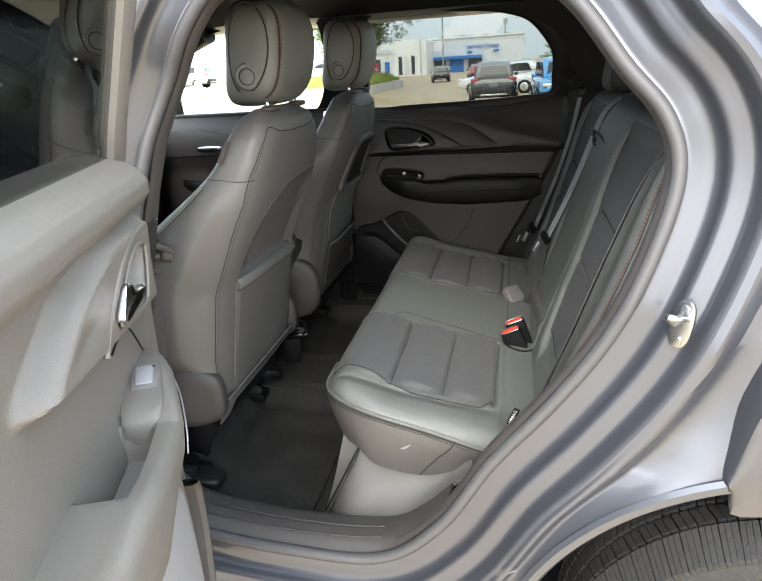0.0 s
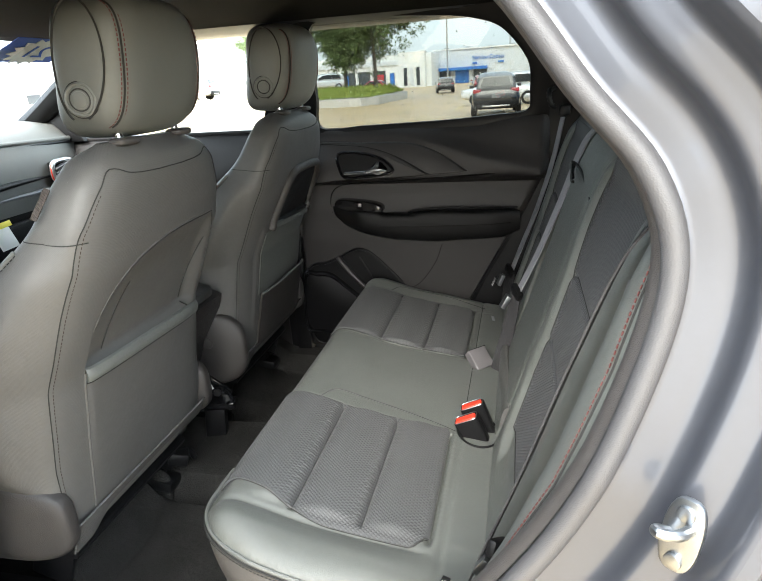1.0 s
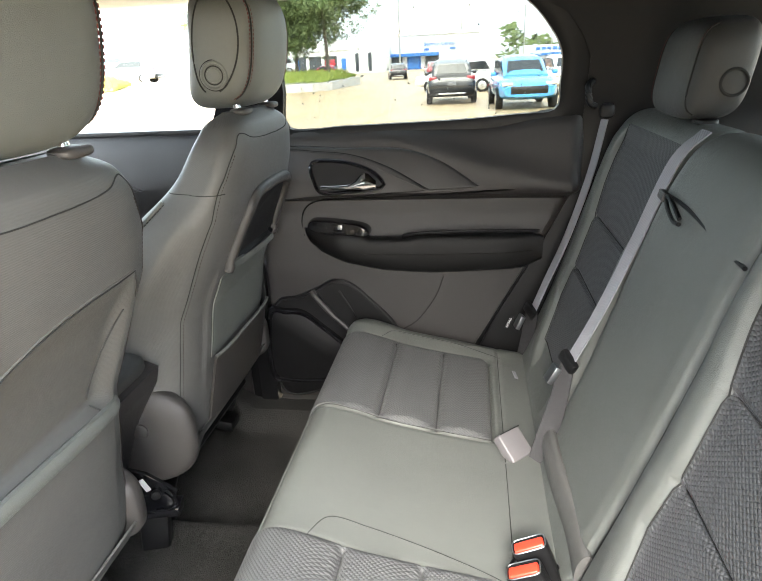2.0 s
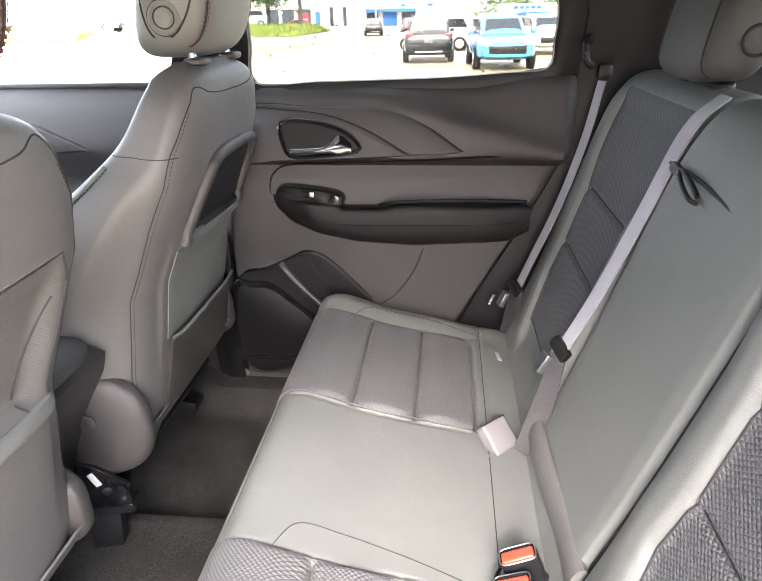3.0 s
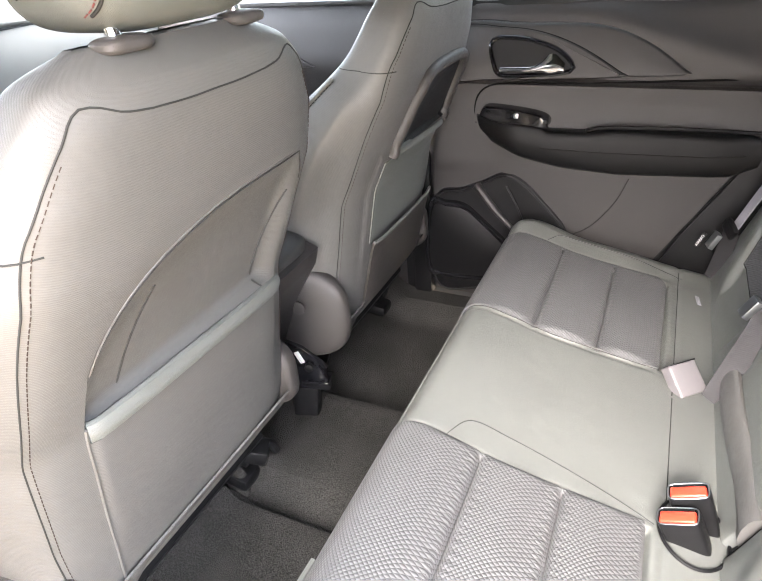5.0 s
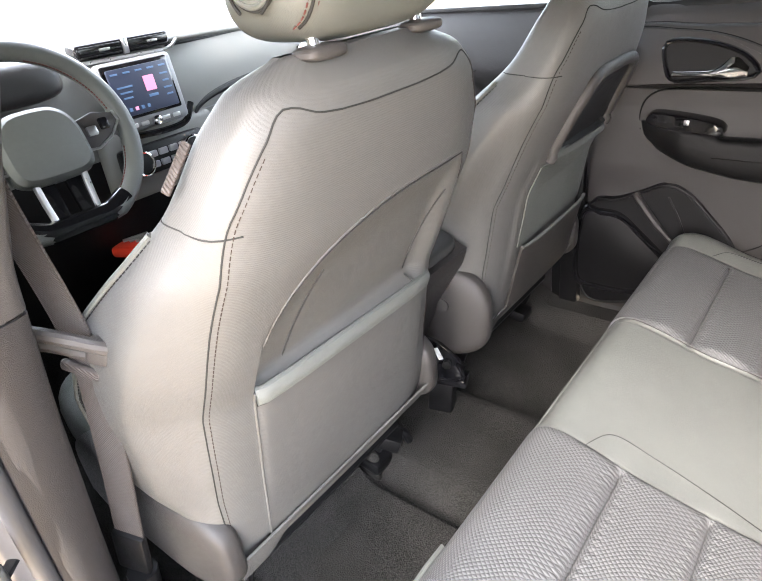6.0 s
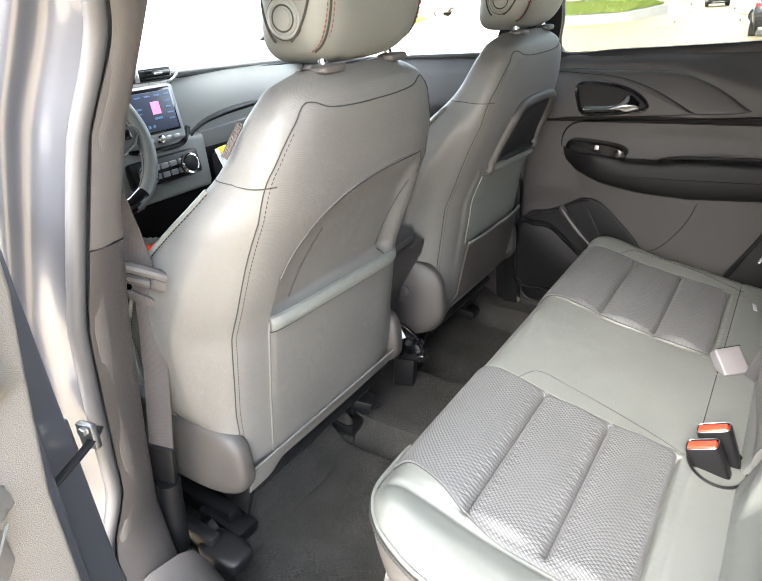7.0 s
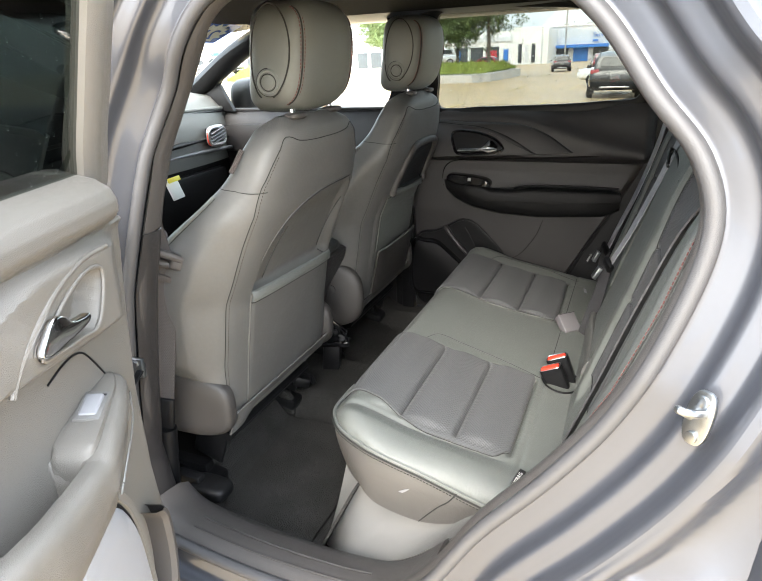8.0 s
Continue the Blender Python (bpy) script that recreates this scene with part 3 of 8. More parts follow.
for name, z0, z1, mt in (("upper_cover", 1.158, 1.60, TRIM_LIGHT), ("lower_cover", 0.42, 1.154, TRIM)):
    P = np.zeros((20, 12, 3))
    for i, z in enumerate(np.linspace(z0, z1, 20)):
        xe, w = front_edge(z), lerp(z, [0.5, 0.9, 1.5], [0.15, 0.11, 0.085])
        yo, yi = side_y(z) - 0.008 - pillar_set(-0.6, z), lerp(z, [0.4, 0.6, 1.2, 1.6], [0.715, 0.705, 0.690, 0.615])
        for k, (s, d) in enumerate([(0.0, 0.0), (-0.02, 0.15), (-0.03, 0.4), (-0.02, 0.7), (0.02, 0.9), (0.08, 0.98), (0.20, 1.02), (0.45, 1.04), (0.7, 1.0), (0.88, 0.85), (0.98, 0.5), (1.0, 0.0)]):
            P[i, k] = (xe - 0.004 - w * s, -(yo + (yi - yo) * d), z)
    part(name, sheet(P, 0.003, flip=True), mt, pillar)
part("pillar_core", loft([[(front_edge(z) - 0.115, -side_y(z) - 0.05, z), (front_edge(z) - 0.115, -side_y(z) + 0.05, z), (front_edge(z) - 0.15, -side_y(z) + 0.05, z), (front_edge(z) - 0.15, -side_y(z) - 0.05, z)] for z in np.linspace(0.4, 1.58, 12)]), PAINT, pillar)
hinge = part("hinge", rbox((-0.603, -0.838, 0.885), (0.03, 0.045, 0.07), 0.006, turn=(0, 0, 25)), PAINT, body, "bolted painted steel door hinge")
part("pin", disc((-0.585, -0.858, 0.885), (0, 0, 1), 0.009, 0.075, 16), STEEL, hinge)
for q in (0.018, -0.018):
    part("bolt", disc((-0.584, -0.835, 0.885 + q), (1, -0.3, 0), 0.009, 0.010, 6, 0.001), STEEL, hinge)
fbelt = thing("front_seat_belt", (-0.66, -0.68, 0.5), "brown front seat belt hanging beside the B-pillar", "seat belt")
part("webbing", strap(spline([(-0.635, -0.665, 1.45), (-0.622, -0.655, 1.25), (-0.608, -0.640, 1.06), (-0.625, -0.650, 0.90), (-0.648, -0.662, 0.76), (-0.66, -0.668, 0.68)], 30), (0.9, 0.35, 0), 0.023), BROWN_BELT, fbelt)
part("anchor", rbox((-0.658, -0.668, 0.70), (0.052, 0.014, 0.08), 0.005, turn=(0, 10, 22)), BLACK, fbelt, "black sleeve at the belt's foot")
guide = np.array([(-0.640, -0.705, 1.112), (-0.600, -0.675, 1.098), (-0.570, -0.645, 1.078), (-0.562, -0.632, 1.066), (-0.572, -0.628, 1.054), (-0.592, -0.645, 1.060), (-0.622, -0.668, 1.074), (-0.650, -0.705, 1.090)])
# grey tone on the black guide loop and foot stands for direct sun
part("belt_guide", tube(spline(guide, 40), 0.0085, 10), TRIM_LIGHT, fbelt, "black plastic belt guide loop, greyed for the sun on it")
part("guide_foot", rbox((-0.572, -0.634, 1.062), (0.030, 0.022, 0.034), 0.008, 3, turn=(0, 20, 35)), TRIM_LIGHT, fbelt)
part("belt_stop", rbox((-0.612, -0.648, 1.030), (0.050, 0.010, 0.014), 0.004, 2, turn=(0, 20, 25)), BROWN_BELT, fbelt, "sewn belt stop")
part("retractor_cover", tube(spline([(-0.655, -0.668, 0.66), (-0.66, -0.672, 0.60), (-0.665, -0.68, 0.50)], 12), 0.022, 12), BLACK, fbelt)

# ---- rear doors: one builder, placed closed on the far side and open on the near side ----
HX = -0.58
WINDOW = [(0.150, 1.255), (0.30, 1.256), (0.46, 1.259), (0.61, 1.263), (0.75, 1.272), (0.845, 1.281), (0.853, 1.34), (0.850, 1.415), (0.815, 1.475),
          (0.76, 1.530), (0.69, 1.556), (0.60, 1.570), (0.42, 1.582), (0.25, 1.586), (0.195, 1.580), (0.170, 1.555), (0.160, 1.45), (0.153, 1.35)]


def win_b(z):
    return 0.085 + 0.30 * max(0.0, z - 1.25)


def window_ring(grow, n=120):
    p = spline(WINDOW, n, closed=True)
    t = np.roll(p, -1, 0) - np.roll(p, 1, 0)
    t /= np.linalg.norm(t, axis=1, keepdims=True)
    o = np.stack([t[:, 1], -t[:, 0]], 1)
    return p + o * grow


def rear_edge(z):
    return lerp(z, [0.42, 0.60, 0.80, 1.08, 1.28], [0.60, 0.645, 0.755, 0.915, 0.925])


def far_panel(d):
    """The inner trim of the closed far door: padded panel, blade, handle, armrest, loudspeaker."""
    # the padded inner panel
    nz, na = 90, 70
    zs = np.linspace(1.252, 0.43, nz)
    P = np.zeros((na, nz, 3))
    for j, z in enumerate(zs):
        b0 = lerp(z, [0.43, 0.6, 0.80, 0.86, 0.97, 1.02, 1.060, 1.066, 1.074, 1.082, 1.10, 1.14, 1.19, 1.225, 1.240, 1.252], [0.105, 0.115, 0.115, 0.118, 0.114, 0.106, 0.106, 0.112, 0.142, 0.154, 0.156, 0.144, 0.126, 0.112, 0.102, 0.084])
        for i, s in enumerate(np.linspace(0, 1, na)):
            a0 = 0.03
            a = a0 + (rear_edge(z) - a0) * s
            dz = 0.030 * smooth01((a - 0.66) / 0.2) * smooth01((z - 1.10) / 0.12)
            e = min(1.0, min(s, 1 - s) / 0.03)
            crease = 0.012 * math.exp(-((z - (1.245 - 0.16 * smooth01((a - 0.25) / 0.75))) / 0.030) ** 2) * smooth01((a - 0.3) / 0.3)
            P[i, j] = (a, b0 * (0.75 + 0.25 * math.sqrt(e)) + crease, z + dz)
    dpart("inner_panel", sheet(P, 0.004), TRIM, d, "soft inner panel, darkened for the shade inside")
    # lighter cloth below the armrest
    P = np.zeros((40, 30, 3))
    for i, s in enumerate(np.linspace(0, 1, 40)):
        for j, v in enumerate(np.linspace(0, 1, 30)):
            z = 0.885 - 0.40 * v
            a = lerp(v, [0, 0.5, 1], [0.20, 0.33, 0.45]) * (1 - s) + (rear_edge(z) - 0.012) * s
            z = lerp(a, [0.20, 0.30, 0.40, 0.54, 0.80], [0.935, 0.900, 0.882, 0.874, 0.886]) * (1 - v) + 0.485 * v
            P[i, j] = (a, 0.1225 + 0.004 * math.sin(s * math.pi), z)
    dpart("lower_insert", sheet(P, 0.004), TRIM_MID, d)
    dpart("seam", tube(spline([(0.565, 0.128, 0.845), (0.54, 0.128, 0.78), (0.49, 0.128, 0.71), (0.44, 0.126, 0.675)], 20), 0.0016, 6), DARK_STITCH, d)
    # sweeping accent blade behind the handle, leaning with the panel
    global XF
    upright = XF
    XF = upright @ Matrix(((1, 0, 0, 0), (0, 1, -0.30, 0.30 * 1.165), (0, 0, 1, 0), (0, 0, 0, 1)))
    blade = spline([(0.13, 1.200), (0.30, 1.203), (0.46, 1.198), (0.56, 1.167), (0.645, 1.112), (0.655, 1.101), (0.60, 1.096), (0.53, 1.094), (0.40, 1.086), (0.22, 1.080), (0.13, 1.083)], 70, closed=True)
    dpart("accent_blade", prism([tuple(q) for q in blade[::-1]], (0, 0.128, 0), (1, 0, 0), (0, 0, 1), -0.020, 0.007, 3), TRIM, d)
    dpart("blade_gap", tube([(q[0], 0.1305, q[1]) for q in blade], 0.0018, 6, closed=True, up=(0, 1, 0)), SHADOW_GAP, d)
    cover = spline([(0.13, 1.194), (0.25, 1.196), (0.34, 1.184), (0.43, 1.152), (0.515, 1.105), (0.525, 1.097), (0.42, 1.090), (0.22, 1.084), (0.13, 1.087)], 60, closed=True)
    dpart("handle_cover", prism([tuple(q) for q in cover[::-1]], (0, 0.140, 0), (1, 0, 0), (0, 0, 1), -0.0125, 0.004, 3), TRIM, d)
    dpart("cover_gap", tube([(q[0], 0.1490, q[1]) for q in cover], 0.0014, 6, closed=True, up=(0, 1, 0)), SHADOW_GAP, d)
    # release handle in its bowl
    bowl = spline([(0.222, 1.170), (0.30, 1.172), (0.375, 1.150), (0.412, 1.118), (0.40, 1.104), (0.32, 1.096), (0.25, 1.094), (0.228, 1.12)], 40, closed=True)
    dpart("handle_bezel", tube([(q[0], 0.154, q[1]) for q in bowl], 0.0055, 8, closed=True, up=(0, 1, 0)), GLOSS, d)
    dpart("handle_bowl", prism([tuple(q) for q in bowl[::-1]], (0, 0.147, 0), (1, 0, 0), (0, 0, 1), -0.0063, 0.0), BLACK, d)
    lever = np.zeros((26, 10, 3))
    for i, s in enumerate(np.linspace(0, 1, 26)):
        a = 0.246 + 0.150 * s
        zc = 1.108 + 0.004 * s + 0.012 * math.exp(-((s - 0.80) / 0.18) ** 2)
        h = 0.006 + 0.016 * math.exp(-((s - 0.80) / 0.17) ** 2)
        for k, t in enumerate(np.linspace(0, 2 * math.pi, 10, endpoint=False)):
            lever[i, k] = (a, 0.158 + 0.007 * math.cos(t) + 0.008 * s, zc + h * math.sin(t))
    dpart("handle", loft(lever), CHROME, d, "chrome release lever")
    XF = upright
    g_line = spline([(0.172, 0.960), (0.166, 1.000), (0.178, 1.036), (0.215, 1.058), (0.30, 1.067), (0.45, 1.076), (0.65, 1.087), (0.895, 1.099)], 90)
    dpart("groove", tube([(a, lerp(z, [0.96, 1.02, 1.06, 1.072, 1.085, 1.10], [0.1125, 0.105, 0.108, 0.138, 0.155, 0.157]), z) for a, z in g_line], 0.0026, 6), SHADOW_GAP, d)
    # armrest with its pad and the switch pod
    n1 = 60
    R = np.zeros((n1, 20, 3))
    for i, s in enumerate(np.linspace(0, 1, n1)):
        a = 0.165 + 0.665 * s
        top = lerp(a, [0.165, 0.20, 0.345, 0.36, 0.47, 0.51, 0.80, 0.83], [0.985, 0.985, 0.972, 0.960, 0.962, 0.972, 0.968, 0.960])
        bot = lerp(a, [0.165, 0.22, 0.30, 0.40, 0.54, 0.78, 0.83], [0.958, 0.915, 0.885, 0.866, 0.858, 0.872, 0.895])
        dep = 0.056 * smooth01((a - 0.135) / 0.16) * (1 - 0.45 * smooth01((a - 0.72) / 0.12))
        for k, t in enumerate(np.linspace(0, 2 * math.pi, 20, endpoint=False)):
            c, q = math.cos(t), math.sin(t)
            c, q = math.copysign(abs(c) ** 0.55, c), math.copysign(abs(q) ** 0.55, q)
            zz = (top + bot) / 2 + (top - bot) / 2 * q
            b_in = 0.105
            R[i, k] = (a, b_in + (0.105 + dep - b_in) * (0.5 + 0.5 * c) * (1 - 0.16 * (q < 0) * abs(q)), zz)
    arm = dpart("armrest", loft(R), PAD, d)
    line_pts = [(a, 0.105 + 0.0572 * smooth01((a - 0.135) / 0.16) * (1 - 0.45 * smooth01((a - 0.72) / 0.12)), lerp(a, [0.345, 0.5, 0.82], [0.918, 0.917, 0.925])) for a in np.linspace(0.35, 0.80, 40)]
    dpart("pad_seam", tube(line_pts, 0.0014, 6), DARK_STITCH, arm)
    dpart("pull_cup_edge", tube(spline([(0.455, 0.140, 0.964), (0.50, 0.152, 0.976), (0.65, 0.147, 0.980), (0.82, 0.122, 0.972)], 30), 0.0045, 8), PAD, arm)
    pod = spline([(0.19, 1.000), (0.21, 1.012), (0.29, 1.006), (0.345, 0.996), (0.365, 0.982), (0.362, 0.968), (0.345, 0.964), (0.25, 0.970), (0.195, 0.985)], 40, closed=True)
    P = []
    for bb, sc in ((0.11, 1.0), (0.136, 1.0), (0.147, 0.96), (0.151, 0.86)):
        cc = pod.mean(0)
        P.append([(cc[0] + (q[0] - cc[0]) * sc, bb, cc[1] + (q[1] - cc[1]) * sc) for q in pod])
    podo = dpart("switch_pod", loft(P), GLOSS, d)
    dpart("window_switch", rbox((0.275, 0.153, 0.993), (0.030, 0.010, 0.016), 0.003, turn=(0, 4, 0)), GLOSS, podo)
    dpart("switch_rocker", rbox((0.286, 0.158, 0.995), (0.012, 0.006, 0.012), 0.002, turn=(0, 4, 0)), SILVER, podo)
    # loudspeaker housing and pocket
    spk = spline([(0.06, 0.735), (0.14, 0.775), (0.195, 0.800), (0.25, 0.828), (0.30, 0.818), (0.36, 0.765), (0.425, 0.690), (0.43, 0.62), (0.36, 0.52), (0.20, 0.47), (0.06, 0.47)], 60, closed=True)
    cc = spk.mean(0)
    pocket = dpart("pocket", loft([[(cc[0] + (q[0] - cc[0]) * s, b, cc[1] + (q[1] - cc[1]) * s) for q in spk] for b, s in ((0.11, 1.03), (0.126, 1.02), (0.133, 0.97))]), BLACK, d)
    sp = spline([(0.05, 0.722), (0.10, 0.732), (0.150, 0.728), (0.20, 0.690), (0.285, 0.610), (0.285, 0.555), (0.23, 0.515), (0.10, 0.505), (0.04, 0.53)], 60, closed=True)
    cc = sp.mean(0)
    spo = dpart("speaker_frame", loft([[(cc[0] + (q[0] - cc[0]) * s, b, cc[1] + (q[1] - cc[1]) * s) for q in sp] for b, s in ((0.11, 1.10), (0.138, 1.09), (0.147, 1.04), (0.147, 0.97), (0.139, 0.93))]), GLOSS, d)
    dpart("speaker_grille", prism([((q[0] - cc[0]) * 0.94, (q[1] - cc[1]) * 0.94) for q in sp[::-1]], (cc[0], 0.1375, cc[1]), (1, 0, 0), (0, 0, 1), -0.004, 0.0015), BLACK, spo)
    dpart("pocket_rim", tube([(q[0], 0.131, q[1]) for q in spk], 0.0040, 8, closed=True, up=(0, 1, 0)), BLACK, d, "soft rim of the door pocket")
    dpart("pocket_ridge", tube(spline([(0.185, 0.135, 0.800), (0.20, 0.142, 0.780), (0.25, 0.144, 0.720), (0.33, 0.138, 0.640)], 24), [0.010] * 12 + [0.008] * 12, 8), TRIM, d)
    dpart("pocket_fold", tube(spline([(0.265, 0.135, 0.80), (0.30, 0.139, 0.74), (0.335, 0.137, 0.65)], 16), 0.0025, 6), BLACK, d)


def inside_of(poly, A, Z):
    """How deep each point (A, Z) lies within a closed outline; negative outside."""
    p = np.array(poly, float)
    best, odd = np.full(A.shape, 9.0), np.zeros(A.shape, bool)
    for (x0, z0), (x1, z1) in zip(p, np.roll(p, -1, 0)):
        dx, dz = x1 - x0, z1 - z0
        t = np.clip(((A - x0) * dx + (Z - z0) * dz) / (dx * dx + dz * dz + 1e-12), 0, 1)
        best = np.minimum(best, np.hypot(A - x0 - t * dx, Z - z0 - t * dz))
        if abs(dz) > 1e-9:
            odd ^= ((z0 > Z) != (z1 > Z)) & (A < x0 + (Z - z0) * dx / dz)
    return np.where(odd, best, -best)


def near_panel(d):
    """The inner trim of the open door: a ledge under the glass, a swept blade with the release handle, switch pod, armrest, loudspeaker."""
    na, nz = 170, 210
    zs = np.linspace(1.306, 0.43, nz)
    A, Z = np.zeros((na, nz)), np.tile(zs, (na, 1))
    for j, z in enumerate(zs):
        A[:, j] = np.linspace(lerp(z, [0.43, 0.65, 0.80, 0.95, 1.07, 1.17, 1.23, 1.31], [0.130, 0.115, 0.126, 0.117, 0.092, 0.074, 0.075, 0.125]), rear_edge(min(z, 1.28)), na)
    b = lerp(Z, [0.43, 0.6, 0.86, 1.0, 1.08, 1.16, 1.215, 1.232, 1.240, 1.252, 1.268, 1.285, 1.298, 1.306], [0.105, 0.113, 0.112, 0.110, 0.109, 0.111, 0.116, 0.128, 0.143, 0.152, 0.153, 0.145, 0.125, 0.090])
    b = b - 0.050 * smooth01((0.150 - A) / 0.035) * smooth01((Z - 1.228) / 0.012)          # the ledge's rounded front end
    swell = spline([(0.05, 1.214), (0.17, 1.226), (0.30, 1.233), (0.38, 1.230), (0.478, 1.206), (0.56, 1.168), (0.598, 1.140), (0.590, 1.124), (0.50, 1.112), (0.36, 1.098), (0.22, 1.086), (0.05, 1.084)], 80, closed=True)
    depth = inside_of(swell, A, Z)
    front = smooth01((A - 0.105) / 0.09)
    b = b + front * 0.034 * smooth01((depth + 0.004) / 0.024) - 0.010 * smooth01((depth - 0.02) / 0.05) * smooth01((A - 0.40) / 0.1)
    bowl = spline([(0.222, 1.190), (0.262, 1.198), (0.309, 1.184), (0.343, 1.166), (0.383, 1.134), (0.345, 1.126), (0.300, 1.122), (0.258, 1.120), (0.230, 1.155)], 60, closed=True)
    b = b - 0.034 * smooth01(inside_of(bowl, A, Z) / 0.012 + 0.2)
    edge = np.minimum(np.linspace(0, 1, na), np.linspace(1, 0, na))[:, None]
    b = b - 0.030 * (1 - np.sqrt(np.clip(edge / 0.02, 0, 1)))
    dpart("inner_panel", sheet(np.stack([A, b, Z], 2), 0.004), NEAR_TRIM, d, "soft taupe-grey inner panel with a swept blade, lightened for daylight")
    dpart("bowl_lip", tube([(q[0], 0.1475, q[1]) for q in bowl], 0.0028, 8, closed=True, up=(0, 1, 0)), NEAR_TRIM, d)
    welt = spline([(0.197, 1.214), (0.262, 1.214), (0.329, 1.197), (0.385, 1.165), (0.425, 1.128), (0.436, 1.114)], 40)
    dpart("blade_welt", tube([(q[0], 0.1468 - 0.006 * smooth01((q[0] - 0.36) / 0.07), q[1]) for q in welt], 0.0042, 8), NEAR_TRIM, d, "raised welt along the blade")
    grip = spline([(0.393, 1.143), (0.378, 1.160), (0.356, 1.174), (0.336, 1.169), (0.324, 1.157), (0.300, 1.152), (0.283, 1.151), (0.286, 1.140), (0.312, 1.136), (0.345, 1.135), (0.375, 1.134)], 60, closed=True)
    dpart("handle", prism([tuple(q) for q in grip[::-1]], (0, 0.146, 0), (1, 0, 0), (0, 0, 1), -0.011, 0.004, 3), CHROME, d, "chrome release lever")
    # armrest: a section that runs along the door, with a deep pull cup
    R = []
    for a in np.r_[np.linspace(0.175, 0.366, 26), np.linspace(0.369, 0.384, 8), np.linspace(0.39, 0.52, 16), np.linspace(0.524, 0.545, 8), np.linspace(0.56, 0.84, 30)]:
        zt = lerp(a, [0.175, 0.20, 0.26, 0.33, 0.37, 0.45, 0.55, 0.84], [1.000, 1.012, 1.008, 0.996, 0.984, 0.988, 1.002, 0.996])
        zb = lerp(a, [0.175, 0.22, 0.28, 0.35, 0.50, 0.80, 0.84], [0.975, 0.950, 0.915, 0.885, 0.866, 0.880, 0.900])
        bo = lerp(a, [0.175, 0.20, 0.25, 0.30, 0.355, 0.50, 0.72, 0.84], [0.118, 0.137, 0.160, 0.174, 0.188, 0.197, 0.190, 0.150])
        cup = 0.056 * smooth01((a - 0.369) / 0.010) * smooth01((0.540 - a) / 0.014)
        lip = max(0.116, bo - 0.030)
        R.append([(a, bb, zz) for bb, zz in ((0.100, zt), (0.110, zt), (0.1135, zt - cup), (lip - 0.003, zt - cup), (lip, zt), (bo - 0.016, zt + 0.002), (bo - 0.007, zt - 0.001), (bo - 0.001, zt - 0.009),
                                              (bo, zt - 0.022), (bo - 0.004, (zt + zb) / 2), (bo - 0.016, zb + 0.014), (bo - 0.030, zb + 0.003), (0.105, zb - 0.006))])
    arm = dpart("armrest", loft(R, closed=False, caps=False), NEAR_TRIM, d, angle=0.9)
    dpart("pull_cup_floor", rbox((0.455, 0.139, 0.936), (0.145, 0.046, 0.006), 0.002), KICK, arm, "pale floor of the pull cup")
    dpart("trim_line", tube(spline([(0.205, 0.1405, 0.985), (0.26, 0.1655, 0.968), (0.33, 0.1835, 0.945), (0.36, 0.187, 0.925)], 24), 0.0013, 6), SILVER, arm)
    pod = spline([(0.196, 0.112), (0.206, 0.124), (0.245, 0.142), (0.300, 0.155), (0.345, 0.164), (0.366, 0.160), (0.373, 0.142), (0.373, 0.122), (0.364, 0.1105), (0.28, 0.1085), (0.215, 0.108)], 60, closed=True)
    cc = pod.mean(0)
    top = lambda a: lerp(a, [0.19, 0.26, 0.33, 0.36, 0.374], [1.018, 1.014, 1.005, 0.996, 0.982])
    rings = []
    for f, dz, low in ((1.0, 0.0, 1.0), (1.0, -0.010, 0.0), (0.985, -0.002, 0.0), (0.95, 0.0015, 0.0), (0.80, 0.0022, 0.0)):
        ring = cc + (pod - cc) * f
        rings.append([(a, bb, 0.925 if low else top(a) + dz) for a, bb in ring])
    podo = dpart("switch_pod", loft(rings), NEAR_TRIM, d, "smooth switch pod", angle=0.9)
    dpart("switch_frame", rbox((0.286, 0.129, 1.0115), (0.062, 0.036, 0.008), 0.003, 2, turn=(-4, 7, 10)), KICK, podo)
    dpart("window_switch", rbox((0.288, 0.129, 1.0140), (0.044, 0.025, 0.009), 0.004, 3, turn=(-4, 11, 10)), GREY_TONGUE, podo, "pale rocker switch")
    dpart("switch_gap", rbox((0.266, 0.127, 1.0165), (0.005, 0.026, 0.004), 0.001, turn=(-4, 7, 10)), BLACK, podo)
    arc = spline([(0.335, 1.073), (0.300, 1.081), (0.270, 1.082), (0.248, 1.074), (0.228, 1.050), (0.208, 1.020)], 30)
    dpart("panel_joint", tube([(q[0], 0.1100, q[1]) for q in arc], 0.0016, 6), BLACK, d)
    # loudspeaker cover in its raised frame
    sp = spline([(0.315, 0.868), (0.285, 0.835), (0.268, 0.780), (0.262, 0.700), (0.262, 0.610), (0.275, 0.530), (0.36, 0.490), (0.48, 0.500), (0.50, 0.60), (0.49, 0.72), (0.44, 0.82), (0.38, 0.865)], 70, closed=True)
    cc = sp.mean(0)
    frame_ = dpart("speaker_frame", loft([[(cc[0] + (q[0] - cc[0]) * f, bb, cc[1] + (q[1] - cc[1]) * f) for q in sp] for bb, f in ((0.10, 1.20), (0.130, 1.17), (0.142, 1.10), (0.142, 1.02), (0.130, 0.985))]), NEAR_TRIM, d)
